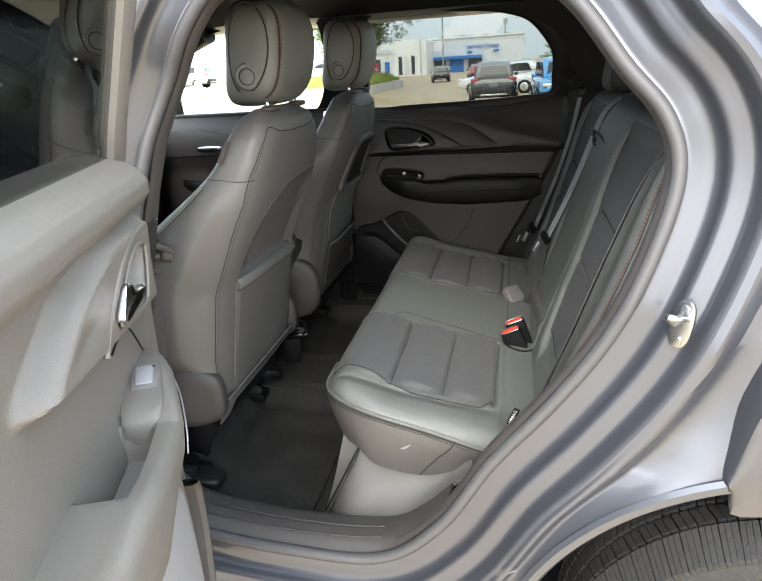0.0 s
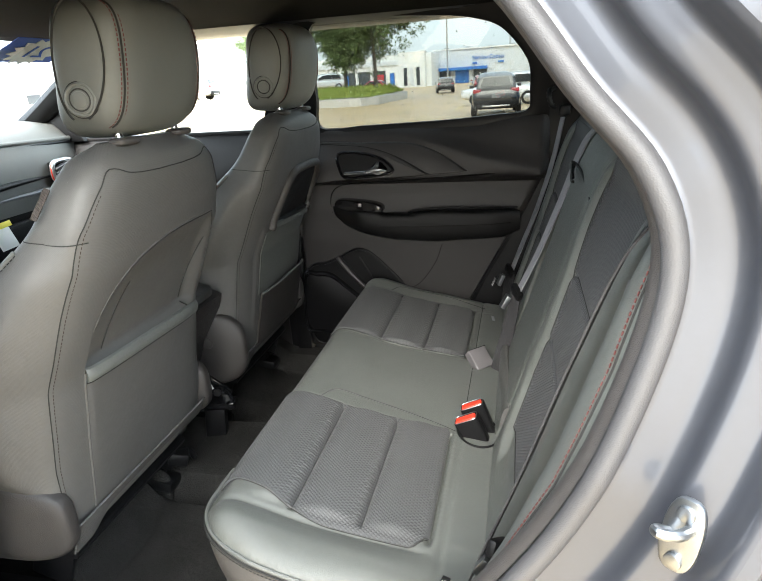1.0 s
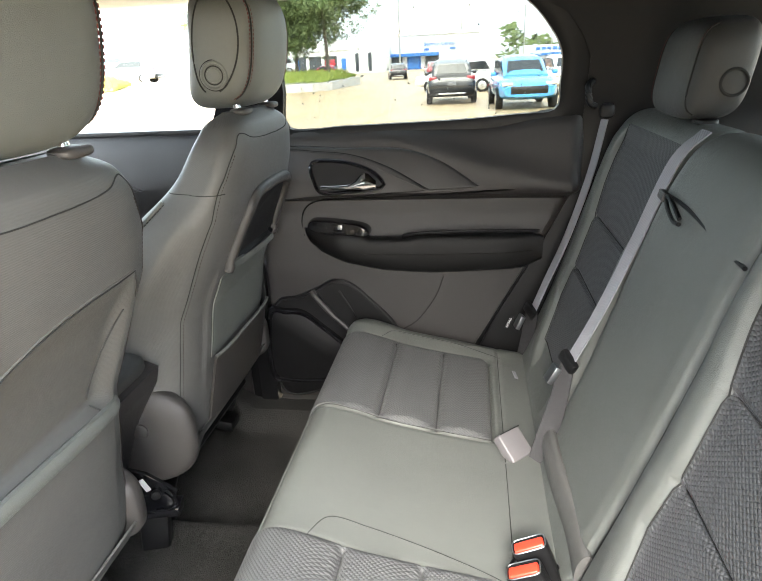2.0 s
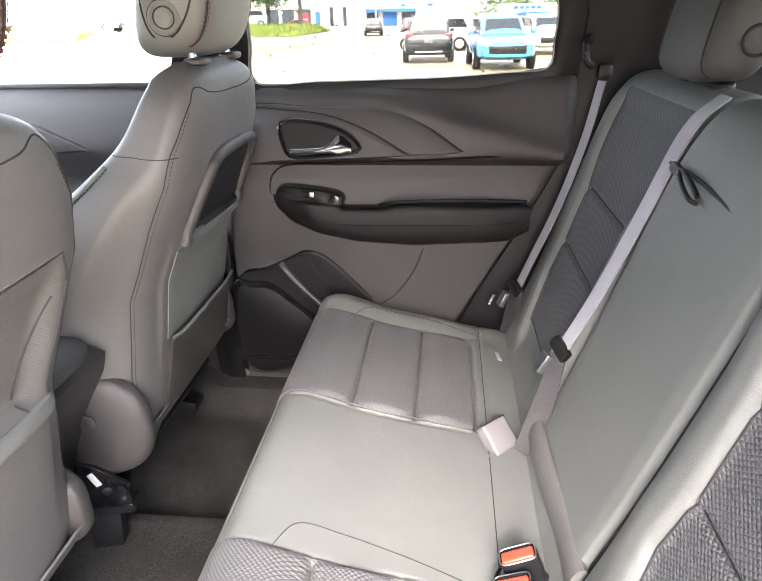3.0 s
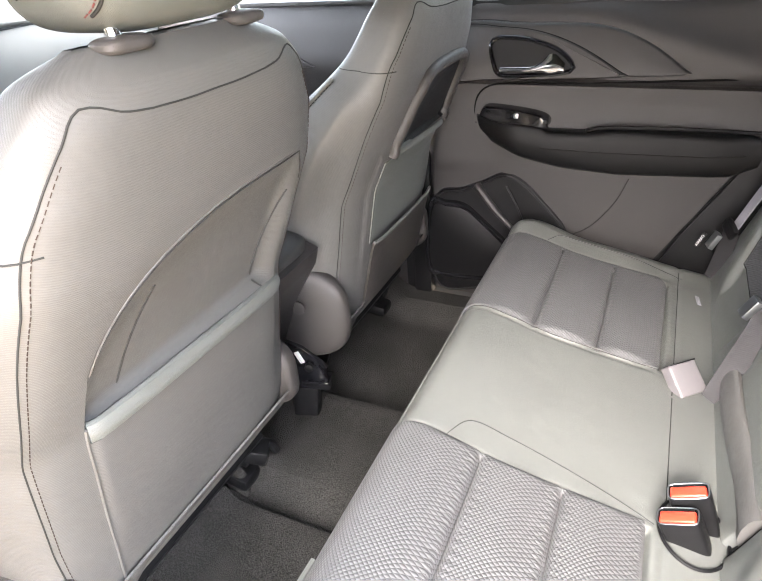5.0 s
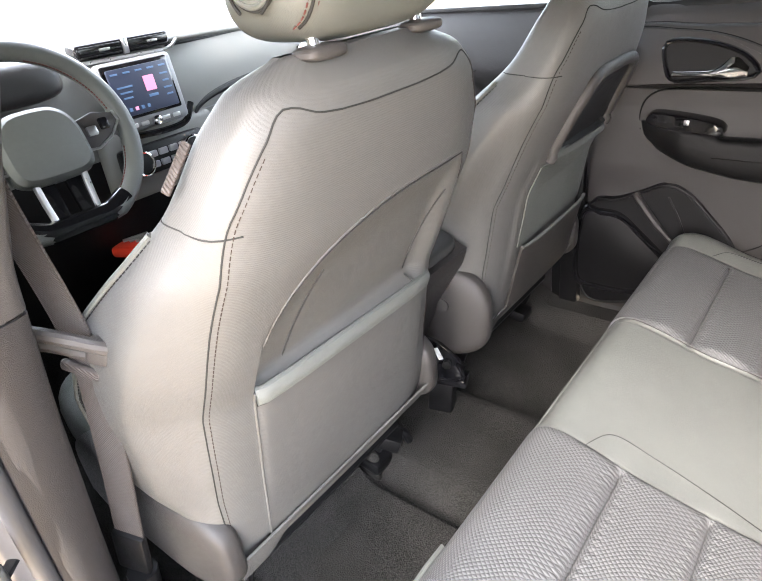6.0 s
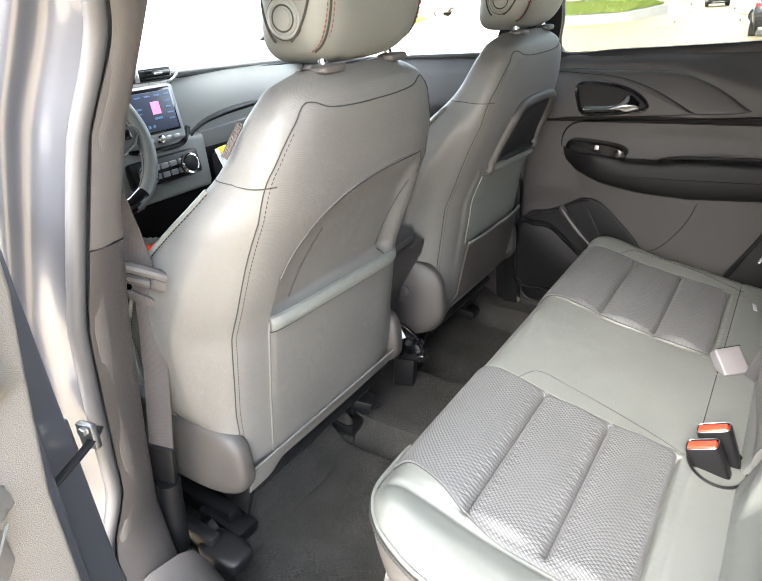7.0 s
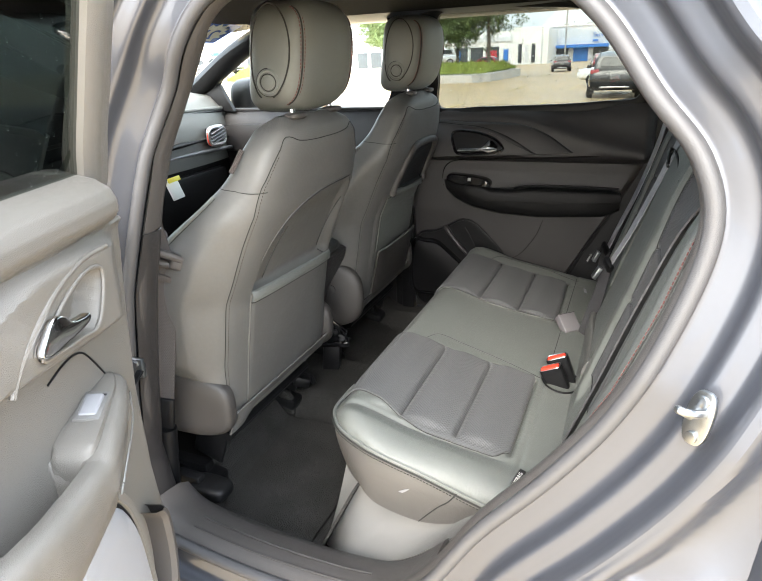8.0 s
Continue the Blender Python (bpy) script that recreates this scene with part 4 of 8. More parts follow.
    dpart("speaker_cover", loft([[(cc[0] + (q[0] - cc[0]) * f, bb, cc[1] + (q[1] - cc[1]) * f) for q in sp] for bb, f in ((0.128, 0.975), (0.141, 0.965), (0.146, 0.93), (0.149, 0.75))]), GREY_TONGUE, frame_, "pale grey loudspeaker cover")
    dpart("cover_gap", tube([(cc[0] + (q[0] - cc[0]) * 0.985, 0.138, cc[1] + (q[1] - cc[1]) * 0.985) for q in sp], 0.0026, 6, closed=True, up=(0, 1, 0)), BLACK, frame_)
    pw = [[(a + k, bb, z) for a, z in spline([(0.190, 0.760), (0.176, 0.735), (0.176, 0.66), (0.192, 0.594), (0.22, 0.50), (0.26, 0.45)], 24)] for k, bb in ((0.0, 0.10), (0.0, 0.142), (0.006, 0.150), (0.014, 0.150), (0.020, 0.142), (0.020, 0.10))]
    dpart("bottle_pocket", sheet(np.array(pw)), TRIM_LIGHT, d, "dark wall of the bottle pocket")


def rear_door(xf, name, label, near):
    global XF
    XF = xf
    base = xf @ Vector((0.3, 0.05, 0.42))
    d = thing(name, base, label, "car door")
    # outer shell
    lead = 0.105 if near else 0.0
    outl = [(lead, 0.42)] + [(rear_edge(z) + 0.03, z) for z in np.linspace(0.42, 1.24, 14)] + [(lead - 0.03 * near, 1.24)]
    if near:
        dpart("outer_skin", prism([(0.0, 0.42), (0.16, 0.42), (0.16, 1.24), (0.0, 1.24)], (0, 0.0, 0), (1, 0, 0), (0, 0, 1), -0.022, 0.008, 3), PAINT, d)
    dpart("shell", prism(outl, (0, 0.0, 0), (1, 0, 0), (0, 0, 1), -0.085, 0.024, 4), PAINT if near else BLACK, d, "blue-grey painted door shell" if near else "black door shell behind the trim")
    if not near:
        dpart("front_edge_trim", rbox((0.010, 0.085, 0.64), (0.06, 0.075, 0.46), 0.01), BLACK, d)
    (near_panel if near else far_panel)(d)
    # window frame, belt strip and glass
    rings = []
    for grow, lift in ((0.075, -0.035), (0.075, 0.006), (0.035, 0.016), (0.012, 0.016), (0.0, 0.008), (0.0, -0.02), (0.075, -0.035)):
        w = window_ring(grow)
        rings.append([(q[0], win_b(q[1]) + lift, q[1]) for q in w])
    # lighter frame on the open door stands for the daylight on it
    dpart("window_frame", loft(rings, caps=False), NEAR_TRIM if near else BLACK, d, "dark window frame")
    w = window_ring(0.004)
    rings = [[(q[0], win_b(q[1]) + lift, q[1]) for q in w] for lift in (-0.006, -0.002)]
    g = dpart("window_glass", loft(rings), NEAR_TINT if near else TINT, d, "rain-spotted window glass", smooth=False)
    g.visible_shadow = False
    rnd = random.Random(5 if near else 9)
    verts, faces = [], []
    for _ in range(170 if not near else 260):
        a, z = rnd.uniform(0.18, 0.83), 1.57 - 0.30 * rnd.random() ** 0.7
        r = rnd.choice((0.0009, 0.0012, 0.0017, 0.0024)) * (1.3 if near else 1.0)
        k = len(verts)
        b = win_b(z) - 0.0065
        for q in range(6):
            t = q * math.pi / 3
            verts.append((a + r * math.cos(t), b, z + r * 1.1 * math.sin(t)))
        verts.append((a, b - r * 0.6, z))
        faces += [(k + q, k + (q + 1) % 6, k + 6) for q in range(6)]
    tagged(dpart("raindrop", from_rows(verts, faces), DROPLET, g), kind="stuff")
    XF = None
    return d


far_xf = Matrix(((1, 0, 0, HX), (0, -1, 0, 0.83), (0, 0, 1, 0), (0, 0, 0, 1)))
near_xf = pose(HX - 0.005, -0.835, 0) @ pose(0, 0, 0, 0, 0, -DOOR_OPEN)
far_door = rear_door(far_xf, "rear_door", "closed rear passenger door with trim darkened for shade and a black armrest", False)
near_door = rear_door(near_xf, "rear_door", "wide open rear car door with taupe-grey inner trim lightened for daylight", True)

# ---- front seats ----
def front_seat(yc, label, passenger):
    s = thing("bucket_seat", (-0.75, yc, 0.36), label, "car seat", "front seats")
    zs = np.r_[np.linspace(0.62, 0.70, 6), np.linspace(0.715, 1.27, 80), np.linspace(1.278, 1.335, 14)]
    nr = 260
    xr = lambda z: lerp(z, [0.60, 0.66, 0.80, 0.95, 1.05, 1.15, 1.22, 1.28, 1.31, 1.335], [-0.560, -0.533, -0.510, -0.482, -0.436, -0.390, -0.370, -0.360, -0.364, -0.39])
    hw = lambda z: lerp(z, [0.60, 0.70, 0.85, 1.00, 1.15, 1.22, 1.28, 1.315, 1.335], [0.250, 0.262, 0.266, 0.262, 0.245, 0.228, 0.200, 0.165, 0.11])
    fl = lambda z: lerp(z, [0.60, 0.74, 0.80, 0.95, 1.06, 1.14, 1.20, 1.335], [0.0, 0.0, 0.030, 0.045, 0.045, 0.025, 0.0, 0.0])
    dp = lambda z: lerp(z, [0.60, 0.735, 0.79, 0.95, 1.08, 1.16, 1.22, 1.28, 1.315, 1.335], [0.055, 0.07, 0.17, 0.20, 0.19, 0.15, 0.12, 0.10, 0.08, 0.03])
    pz = 1.03 if passenger else 0.955         # the pocket's mouth

    def surface(y, z):
        """The back face's x at a place across the seat, with its hollow and pouch."""
        x = xr(z)
        if z > pz:
            if passenger:
                top = pz + 0.135 * max(0.0, 1 - (abs(0.21 - y) / 0.315) ** 2.4) ** 0.5
            else:
                u = abs(0.175 - y) / 0.355
                top = pz + 0.205 * max(0.0, 1 - u ** 3.3) ** (1 / 3.0) if u < 1 else pz
                top -= 0.05 * max(0.0, (y - 0.150) / 0.05) ** 2.5
            inside = smooth01((top - z) / 0.012) * smooth01((0.200 - y) / 0.045)
            x -= (0.022 if not passenger else 0.006) * inside * smooth01((top - z) / 0.12 + 0.35)
        elif -0.180 < y < 0.21:
            x += 0.005 * smooth01((z - 0.66) / 0.2) * smooth01((y + 0.180) / 0.010) * smooth01((0.21 - y) / 0.012)
        return x

    dense = np.linspace(0, 2 * math.pi, 1600)
    cd, qd = np.cos(dense), np.sin(dense)
    cd, qd = np.sign(cd) * np.abs(cd) ** 0.30, np.sign(qd) * np.abs(qd) ** 0.36

    def back_ring(z):
        """One level of the backrest, evenly spaced: x, y and how far to the rear (1) or front (-1) each point lies."""
        w, d = hw(z), dp(z)
        y = qd * (w + fl(z) * smooth01((0.86 - cd) / 0.8))
        mid = xr(z) - d * 0.5
        x = np.where(cd > 0, mid + d * 0.5 * cd - 0.016 * np.abs(qd) ** 5, mid + d * 0.5 * cd + 0.055 * smooth01((np.abs(qd) - 0.55) / 0.3) * smooth01((1.25 - z) / 0.2) * cd)
        run = np.r_[0, np.cumsum(np.hypot(np.diff(x), np.diff(y)))]
        want = np.linspace(0, run[-1], nr, endpoint=False)
        x, y, c = (np.interp(want, run, v) for v in (x, y, cd))
        x = x + np.array([surface(v, z) - xr(z) for v in np.clip(y, -w, w)]) * np.clip(c, 0, 1)
        return x, y, c

    def on_side(z, depth):
        """A place on the seat's outer side, depth from 1 (rear) to -1 (front)."""
        x, y, c = back_ring(z)
        k = y < 0
        k[:nr // 2] = False
        order = np.argsort(c[k])
        return float(np.interp(depth, c[k][order], x[k][order])), float(np.interp(depth, c[k][order], y[k][order]))

    def on_back(y, z, lift=0.0):
        """A place on the back face."""
        x, yy, c = back_ring(z)
        k = c > 0.35
        order = np.argsort(yy[k])
        return (float(np.interp(y, yy[k][order], x[k][order])) + lift, yc + y, z)

    rings = []
    for z in zs:
        x, y, _ = back_ring(z)
        rings.append(np.stack([x, yc + y, np.full(nr, z)], 1))
    rings = np.array(rings)
    for _ in range(3):
        rings[1:-1] = 0.25 * rings[:-2] + 0.5 * rings[1:-1] + 0.25 * rings[2:]
    bk = part("backrest", loft(rings), RIBBED, s, "ribbed grey leatherette backrest")
    # seams and stitching on the back
    side = [(-0.085, 1.285), (-0.115, 1.289), (-0.138, 1.298), (-0.155, 1.297), (-0.176, 1.275), (-0.203, 1.235), (-0.222, 1.195), (-0.236, 1.10), (-0.243, 0.95), (-0.245, 0.80), (-0.243, 0.70), (-0.232, 0.645)]
    sp = spline(side, 90)
    for sg in (1, -1):
        pts = [on_back(sg * y, z, 0.0003) for y, z in sp]
        part("seam", tube(pts, 0.0010, 6), SEAM, bk)
        stitches([on_back(sg * (y + 0.006), z, 0.0006) for y, z in sp[14:]], 0.0006, BROWN_STITCH, bk)
    top = spline([(-0.085, 1.285), (-0.04, 1.283), (0.0, 1.283), (0.04, 1.283), (0.085, 1.285)], 20)
    part("top_seam", tube([on_back(y, z, 0.0002) for y, z in top], 0.0009, 6), SEAM, bk)
    sw = []
    for z, depth in zip(np.linspace(1.197, 1.205, 18), np.linspace(0.90, -0.78, 18)):
        x, y = on_side(z, depth)
        sw.append((x + 0.0003, yc + y - 0.0008, z))
    part("shoulder_seam", tube(sw, 0.0009, 6), SEAM, bk)
    pip = []
    for z in np.linspace(0.72, 1.19, 40):
        x, y = on_side(z, -0.70)
        pip.append((x, yc + y - 0.002, z))
    part("piping", tube(pip, 0.0038, 8), LEATHER, bk)
    stitches([(x + 0.008, y - 0.001, z) for x, y, z in pip], 0.0008, DARK_STITCH, bk)
    if not passenger:
        u = np.linspace(0, 1, 50)
        arc = [(0.175 - 0.355 * math.cos(q * math.pi / 2) ** (1 / 1.65), pz + 0.207 * max(0.0, 1 - math.cos(q * math.pi / 2) ** 2) ** (1 / 3.0)) for q in u]
        arc += [(y, pz + 0.207 - 0.05 * ((y - 0.150) / 0.05) ** 2.5) for y in np.linspace(0.178, 0.199, 8)] + [(0.201, pz + z) for z in (0.14, 0.12, 0.09, 0.06)]
        part("hollow_welt", tube([on_back(y, z + 0.005, -0.0012) for y, z in arc], 0.0017, 8), RIBBED, bk)
        part("hollow_edge_seam", tube([on_back(y, z + 0.0015, 0.0) for y, z in arc[:-4]], 0.0010, 6), SEAM, bk)
        lip = spline([(-0.178, pz + 0.004), (-0.05, pz - 0.001), (0.08, pz - 0.006), (0.205, pz - 0.012)], 40)
        part("pocket_hem", tube([on_back(y, z - 0.010, 0.001) for y, z in lip], 0.014, 10, flat=0.55, up=(1, 0, 0)), LEATHER, bk, "padded hem of the map pocket")
        part("pocket_edge", tube([on_back(-0.180, z, 0.001) for z in np.linspace(0.665, pz, 24)], 0.0022, 6), RIBBED, bk)
        part("hem_seam", tube([on_back(y, z - 0.026, 0.0005) for y, z in lip], 0.0016, 6), SEAM, bk)
        part("hollow_seam", tube([on_back(y, z, 0.0006) for y, z in spline([(-0.120, pz + 0.01), (-0.105, pz + 0.07), (-0.075, pz + 0.135)], 16)], 0.0014, 6), SEAM, bk)
        part("hollow_seam", tube([on_back(y, z, 0.0006) for y, z in spline([(0.150, pz + 0.0), (0.150, pz + 0.05), (0.178, pz + 0.15)], 16)], 0.0014, 6), SEAM, bk)
    else:
        hoop = spline([(-0.128, pz - 0.012), (-0.116, pz + 0.050), (-0.102, pz + 0.102), (-0.082, pz + 0.132), (-0.045, pz + 0.143), (0.010, pz + 0.145), (0.085, pz + 0.144), (0.150, pz + 0.134), (0.178, pz + 0.098), (0.184, pz + 0.030), (0.182, pz - 0.012)], 60)
        part("pocket_hoop", tube([on_back(y, z, 0.003) for y, z in hoop], 0.0125, 12), TAUPE, bk, "grey moulded hoop round the upper pocket")
        P = np.zeros((30, 20, 3))
        for i, y in enumerate(np.linspace(-0.118, 0.180, 30)):
            top = pz + 0.140 * max(0.0, 1 - (abs(0.031 - y) / 0.150) ** 5.0) ** 0.5
            for j, v in enumerate(np.linspace(0, 1, 20)):
                z = pz - 0.02 + (top - pz + 0.02) * v
                P[i, j] = on_back(y, z, 0.006 - 0.003 * v)
        part("mesh_pouch", sheet(P, 0.002), BLACK, bk, "black stretch pouch")
        part("pocket_hem", tube([on_back(y, z - 0.004, 0.006) for y, z in spline([(-0.115, pz), (0.0, pz - 0.010), (0.175, pz - 0.018)], 30)], 0.010, 8, flat=0.6, up=(1, 0, 0)), LEATHER, bk)
        P = np.zeros((30, 24, 3))
        for i, y in enumerate(np.linspace(-0.150, 0.195, 30)):
            for j, z in enumerate(np.linspace(0.825, pz - 0.02, 24)):
                P[i, j] = (on_back(y, z)[0] + 0.002, yc + y, z)
        part("back_panel", sheet(P, 0.006), LEATHER, bk, "flat grey panel between the pockets")
        P = np.zeros((30, 20, 3))
        for i, y in enumerate(np.linspace(-0.150, 0.195, 30)):
            for j, z in enumerate(np.linspace(0.665, 0.826, 20)):
                v = (z - 0.665) / 0.16
                P[i, j] = (xr(z) + 0.014 + 0.012 * v - 0.010 * (abs(y - 0.022) / 0.175) ** 6, yc + y, z)
        part("lower_pocket", sheet(P, 0.006), TAUPE, bk, "dark hard lower pocket with a pale lip")
        part("lower_pocket_lip", tube([(xr(0.826) + 0.026 - 0.010 * (abs(y - 0.022) / 0.175) ** 6, yc + y, 0.828) for y in np.linspace(-0.150, 0.195, 30)], 0.004, 8), LEATHER, bk)
    # felt skirt that hangs from the backrest's foot
    P = np.zeros((30, 8, 3))
    for i, y in enumerate(np.linspace(-0.235, 0.240, 30)):
        for j, v in enumerate(np.linspace(0, 1, 8)):
            P[i, j] = (xr(0.66) + 0.003 - 0.03 * v, yc + y, 0.668 - 0.050 * v - 0.02 * v * smooth01((-0.13 - y) / 0.06))
    part("felt_skirt", sheet(P, 0.004), FELT, s, "grey felt skirt")
    # cushion, side shields and rails
    part("seat_cushion", superbox((-0.86, yc, 0.69), (0.30, 0.25, 0.075), 0.5), LEATHER, s)
    for sg in (-1, 1):
        def lean(Q):
            Q[..., 1] -= 0.45 * sg * np.clip(Q[..., 0] - 0.55, 0, 1)
            Q[..., 2] -= 0.10 * np.clip(-Q[..., 0], 0, 1)
            return Q
        if passenger and sg < 0:
            part("side_shield", superbox((-0.715, yc - 0.272, 0.706), (0.212, 0.034, 0.122), 0.66, 64, 32, lean), TAUPE, s, "dark rounded recliner shield")
            part("shield_cap", disc((-0.60, yc - 0.308, 0.735), (0.1, -1, 0), 0.016, 0.006, 24, 0.002), TAUPE, s)
        else:
            part("side_shield", superbox((-0.725, yc + sg * 0.258, 0.690), (0.205, 0.030, 0.084), 0.55, 64, 32, lean), TAUPE, s, "dark moulded side shield")
        part("seat_rail", rbox((-0.92, yc + sg * 0.20, 0.44), (0.50, 0.035, 0.05), 0.006), BLACK, s)
        part("rail_foot", rbox((-0.70, yc + sg * 0.20, 0.425), (0.13, 0.06, 0.035), 0.010, turn=(0, 8, 0)), BLACK, s)
        part("seat_bracket", rbox((-0.66, yc + sg * 0.19, 0.53), (0.09, 0.012, 0.11), 0.004, turn=(0, 20, 0)), BLACK, s)
        part("lever_arm", tube([(-0.60, yc + sg * 0.17, 0.56), (-0.61, yc + sg * 0.12, 0.55), (-0.64, yc + sg * 0.10, 0.54)], 0.007, 8), BLACK, s)
    part("cross_tube", tube([(-0.60, yc - 0.2, 0.56), (-0.60, yc + 0.2, 0.56)], 0.014, 10), BLACK, s)
    if not passenger:
        part("side_tag", rbox((-0.447, yc - 0.222, 1.260), (0.010, 0.004, 0.052), 0.0015, turn=(-28, 24, 12)), BROWN_BELT, s, "small sewn brown tag")
    # headrest
    hc = (-0.408, yc + 0.014, 1.450)

    def bend(P):
        z = P[..., 2].copy()
        P[..., 1] *= 1.0 - 0.10 * np.clip(z, 0, 1) ** 2 - 0.06 * np.clip(-z, 0, 1) ** 3
        P[..., 0] += 0.20 * z - 0.22 * z * z
        return P

    h = part("headrest", superbox(hc, (0.072, 0.136, 0.112), 0.48, 72, 40, bend), LEATHER, s, "grey leatherette headrest with red stitching")

    def on_head(u, v, out=1.004, side=-1):
        """A place on the headrest's side (u from front to back, v up)."""
        z = v
        wy = 1.0 - 0.10 * max(0, z) ** 2 - 0.06 * max(0, -z) ** 3
        return (hc[0] + 0.072 * (u + 0.20 * z - 0.22 * z * z), hc[1] + side * 0.136 * wy * out, hc[2] + 0.112 * v)

    bx, by, bz = on_head(0.0, -0.42, 0.985)
    btn = part("fold_button", disc((bx, by, bz), (0.15, -1, 0), 0.022, 0.010, 36, 0.003), LEATHER, h)
    part("button_ring", ring_bm((bx, by - 0.003, bz), (0.15, -1, 0), 0.0235, 0.0030), LEATHER, btn)
    # two dark rings draw the shadows round the leather button and its dish
    part("button_shadow", ring_bm((bx, by - 0.001, bz), (0.15, -1, 0), 0.0270, 0.0016), SEAM, btn)
    part("dish_shadow", ring_bm((bx, by - 0.0045, bz), (0.15, -1, 0), 0.0165, 0.0014), SEAM, btn)
    part("button_dish", disc((bx, by - 0.005, bz), (0.15, -1, 0), 0.013, 0.004, 30, 0.0015), LEATHER, btn)
    for sg in (-1, 1):
        yy = hc[1] + sg * 0.118
        pts = []
        for v in np.linspace(-0.82, 0.82, 40):
            wy = 1.0 - 0.10 * max(0, v) ** 2 - 0.06 * max(0, -v) ** 3
            c = max(0.0, 1 - 0.84 ** 4.17 - abs(v) ** 4.17) ** 0.24
            pts.append((hc[0] + 0.072 * (c * 1.005 + 0.20 * v - 0.22 * v * v) + 0.001, hc[1] + sg * 0.136 * wy * 0.84, hc[2] + 0.112 * v))
        part("seam", tube(pts, 0.0016, 6), SEAM, h)
        stitches([(x + 0.0015, y - sg * 0.006, z) for x, y, z in pts], 0.0009, RED_STITCH, h)
        stitches([(x - 0.001, y + sg * 0.006, z) for x, y, z in pts], 0.0009, RED_STITCH, h)
    loopy = [on_head(0.62 * math.cos(t), 0.08 + 0.80 * math.sin(t), 1.0) for t in np.linspace(-1.25, 4.39, 56)]
    part("side_seam", tube(loopy, 0.0016, 6), SEAM, h)
    for sg in (-1, 1):
        part("headrest_post", tube([(-0.392, yc + 0.014 + sg * 0.085, 1.30), (-0.405, yc + 0.014 + sg * 0.085, 1.37)], 0.007, 14), CHROME, s, "chrome headrest post")
        part("post_guide", superbox((-0.392, yc + 0.014 + sg * 0.085, 1.334), (0.018, 0.028, 0.007), 0.6, 28, 12), TRIM_LIGHT, s, "grey post guide")
    return s


driver = front_seat(-0.337, "grey leatherette driver seat with an arched map pocket", False)
mate = front_seat(0.377, "grey leatherette front passenger seat with two back pockets", True)

# ---- rear bench ----
bench = thing("rear_seat_cushion", (0, 0, 0.36), "grey leatherette rear bench cushion with honeycomb cloth inserts", "car seat", "rear seats")
PROF = spline([(-0.17, 0.44), (-0.235, 0.52), (-0.278, 0.62), (-0.284, 0.68), (-0.268, 0.722), (-0.235, 0.736), (-0.18, 0.724), (-0.10, 0.699), (0.0, 0.679), (0.10, 0.662), (0.20, 0.650), (0.29, 0.635)], 380)


def bench_point(y, x, z, lift=0.0):
    """Shape the bench: sewn channels, bolster edges and rounded ends."""
    a = abs(y - 0.012)
    g = 0.0
    inner, outer = 0.178, 0.545
    if a > inner - 0.02:
        w = smooth01((a - inner - 0.004) / 0.012) * smooth01((outer - 0.012 - a) / 0.02)
        for gx in (-0.133, -0.010, 0.108):
            off = x - gx + 0.10 * max(0, a - 0.45) ** 2 * (gx > 0.1)
            g += 0.021 * math.exp(-(off / 0.0050) ** 2) * w
            g -= 0.0070 * math.exp(-((abs(off) - 0.045) / 0.03) ** 2) * w
            g += 0.0006 * math.sin(a * 480 + 2 * math.sin(a * 61)) * math.exp(-((abs(off) - 0.013) / 0.009) ** 2) * w      # gathers along the seam
    edge = 0.0035 * math.exp(-((a - inner) / 0.004) ** 2) * smooth01((0.13 - x) / 0.02)
    rim = 0.005 * math.exp(-((a - outer) / 0.007) ** 2) * smooth01((0.12 - x) / 0.03)
    bol = 0.012 * smooth01((a - outer) / 0.05)
    cross = 0.007 * math.exp(-((x - 0.132) / 0.006) ** 2)
    top = smooth01((z - 0.64) / 0.04)
    return z + top * (-g - edge - rim + bol - cross * (a > 0.12)) + lift * top


# the sewn edge round the bench's outer end, from the front face to the seat back
end_line = spline([(-0.285, -0.420, 0.702), (-0.2835, -0.480, 0.706), (-0.275, -0.545, 0.709), (-0.236, -0.598, 0.709), (-0.172, -0.630, 0.702),
                   (-0.112, -0.640, 0.690), (-0.032, -0.643, 0.671), (0.057, -0.646, 0.645), (0.120, -0.648, 0.628)], 90)
hem = np.concatenate([end_line, [(x, -0.648, 0.628 - 0.15 * (x - 0.12)) for x in np.linspace(0.13, 0.32, 20)]])


def round_end(x, y, z):
    """Roll the cushion's top down to the hem at its outer end."""
    w = smooth01((-0.41 - y) / 0.06)
    if w == 0:
        return x, y, z
    d = np.hypot(hem[:, 0] - x, hem[:, 1] - y)
    k = int(np.argmin(d))
    inside = x > -0.2855 and y > np.interp(x, hem[:, 0], hem[:, 1])
    if not inside:
        q = hem[k]
        return x + (q[0] - x) * w, y + (q[1] - y) * w, z + (q[2] - z) * w
    c = 1 - min(1.0, d[k] / 0.05)
    return x, y, z + (hem[k, 2] - z) * (1 - math.sqrt(max(0.0, 1 - c * c))) * w


cols = [(y, 0.0, 0.0) for y in np.r_[np.linspace(-0.652, -0.575, 26)[:-1], np.linspace(-0.575, 0.605, 300)]]
for phi in np.linspace(0, math.pi / 2, 9)[1:]:
    cols.append((0.605 + 0.07 * math.sin(phi), 0.07 * (1 - math.cos(phi)), 0.085 * (1 - math.cos(phi))))
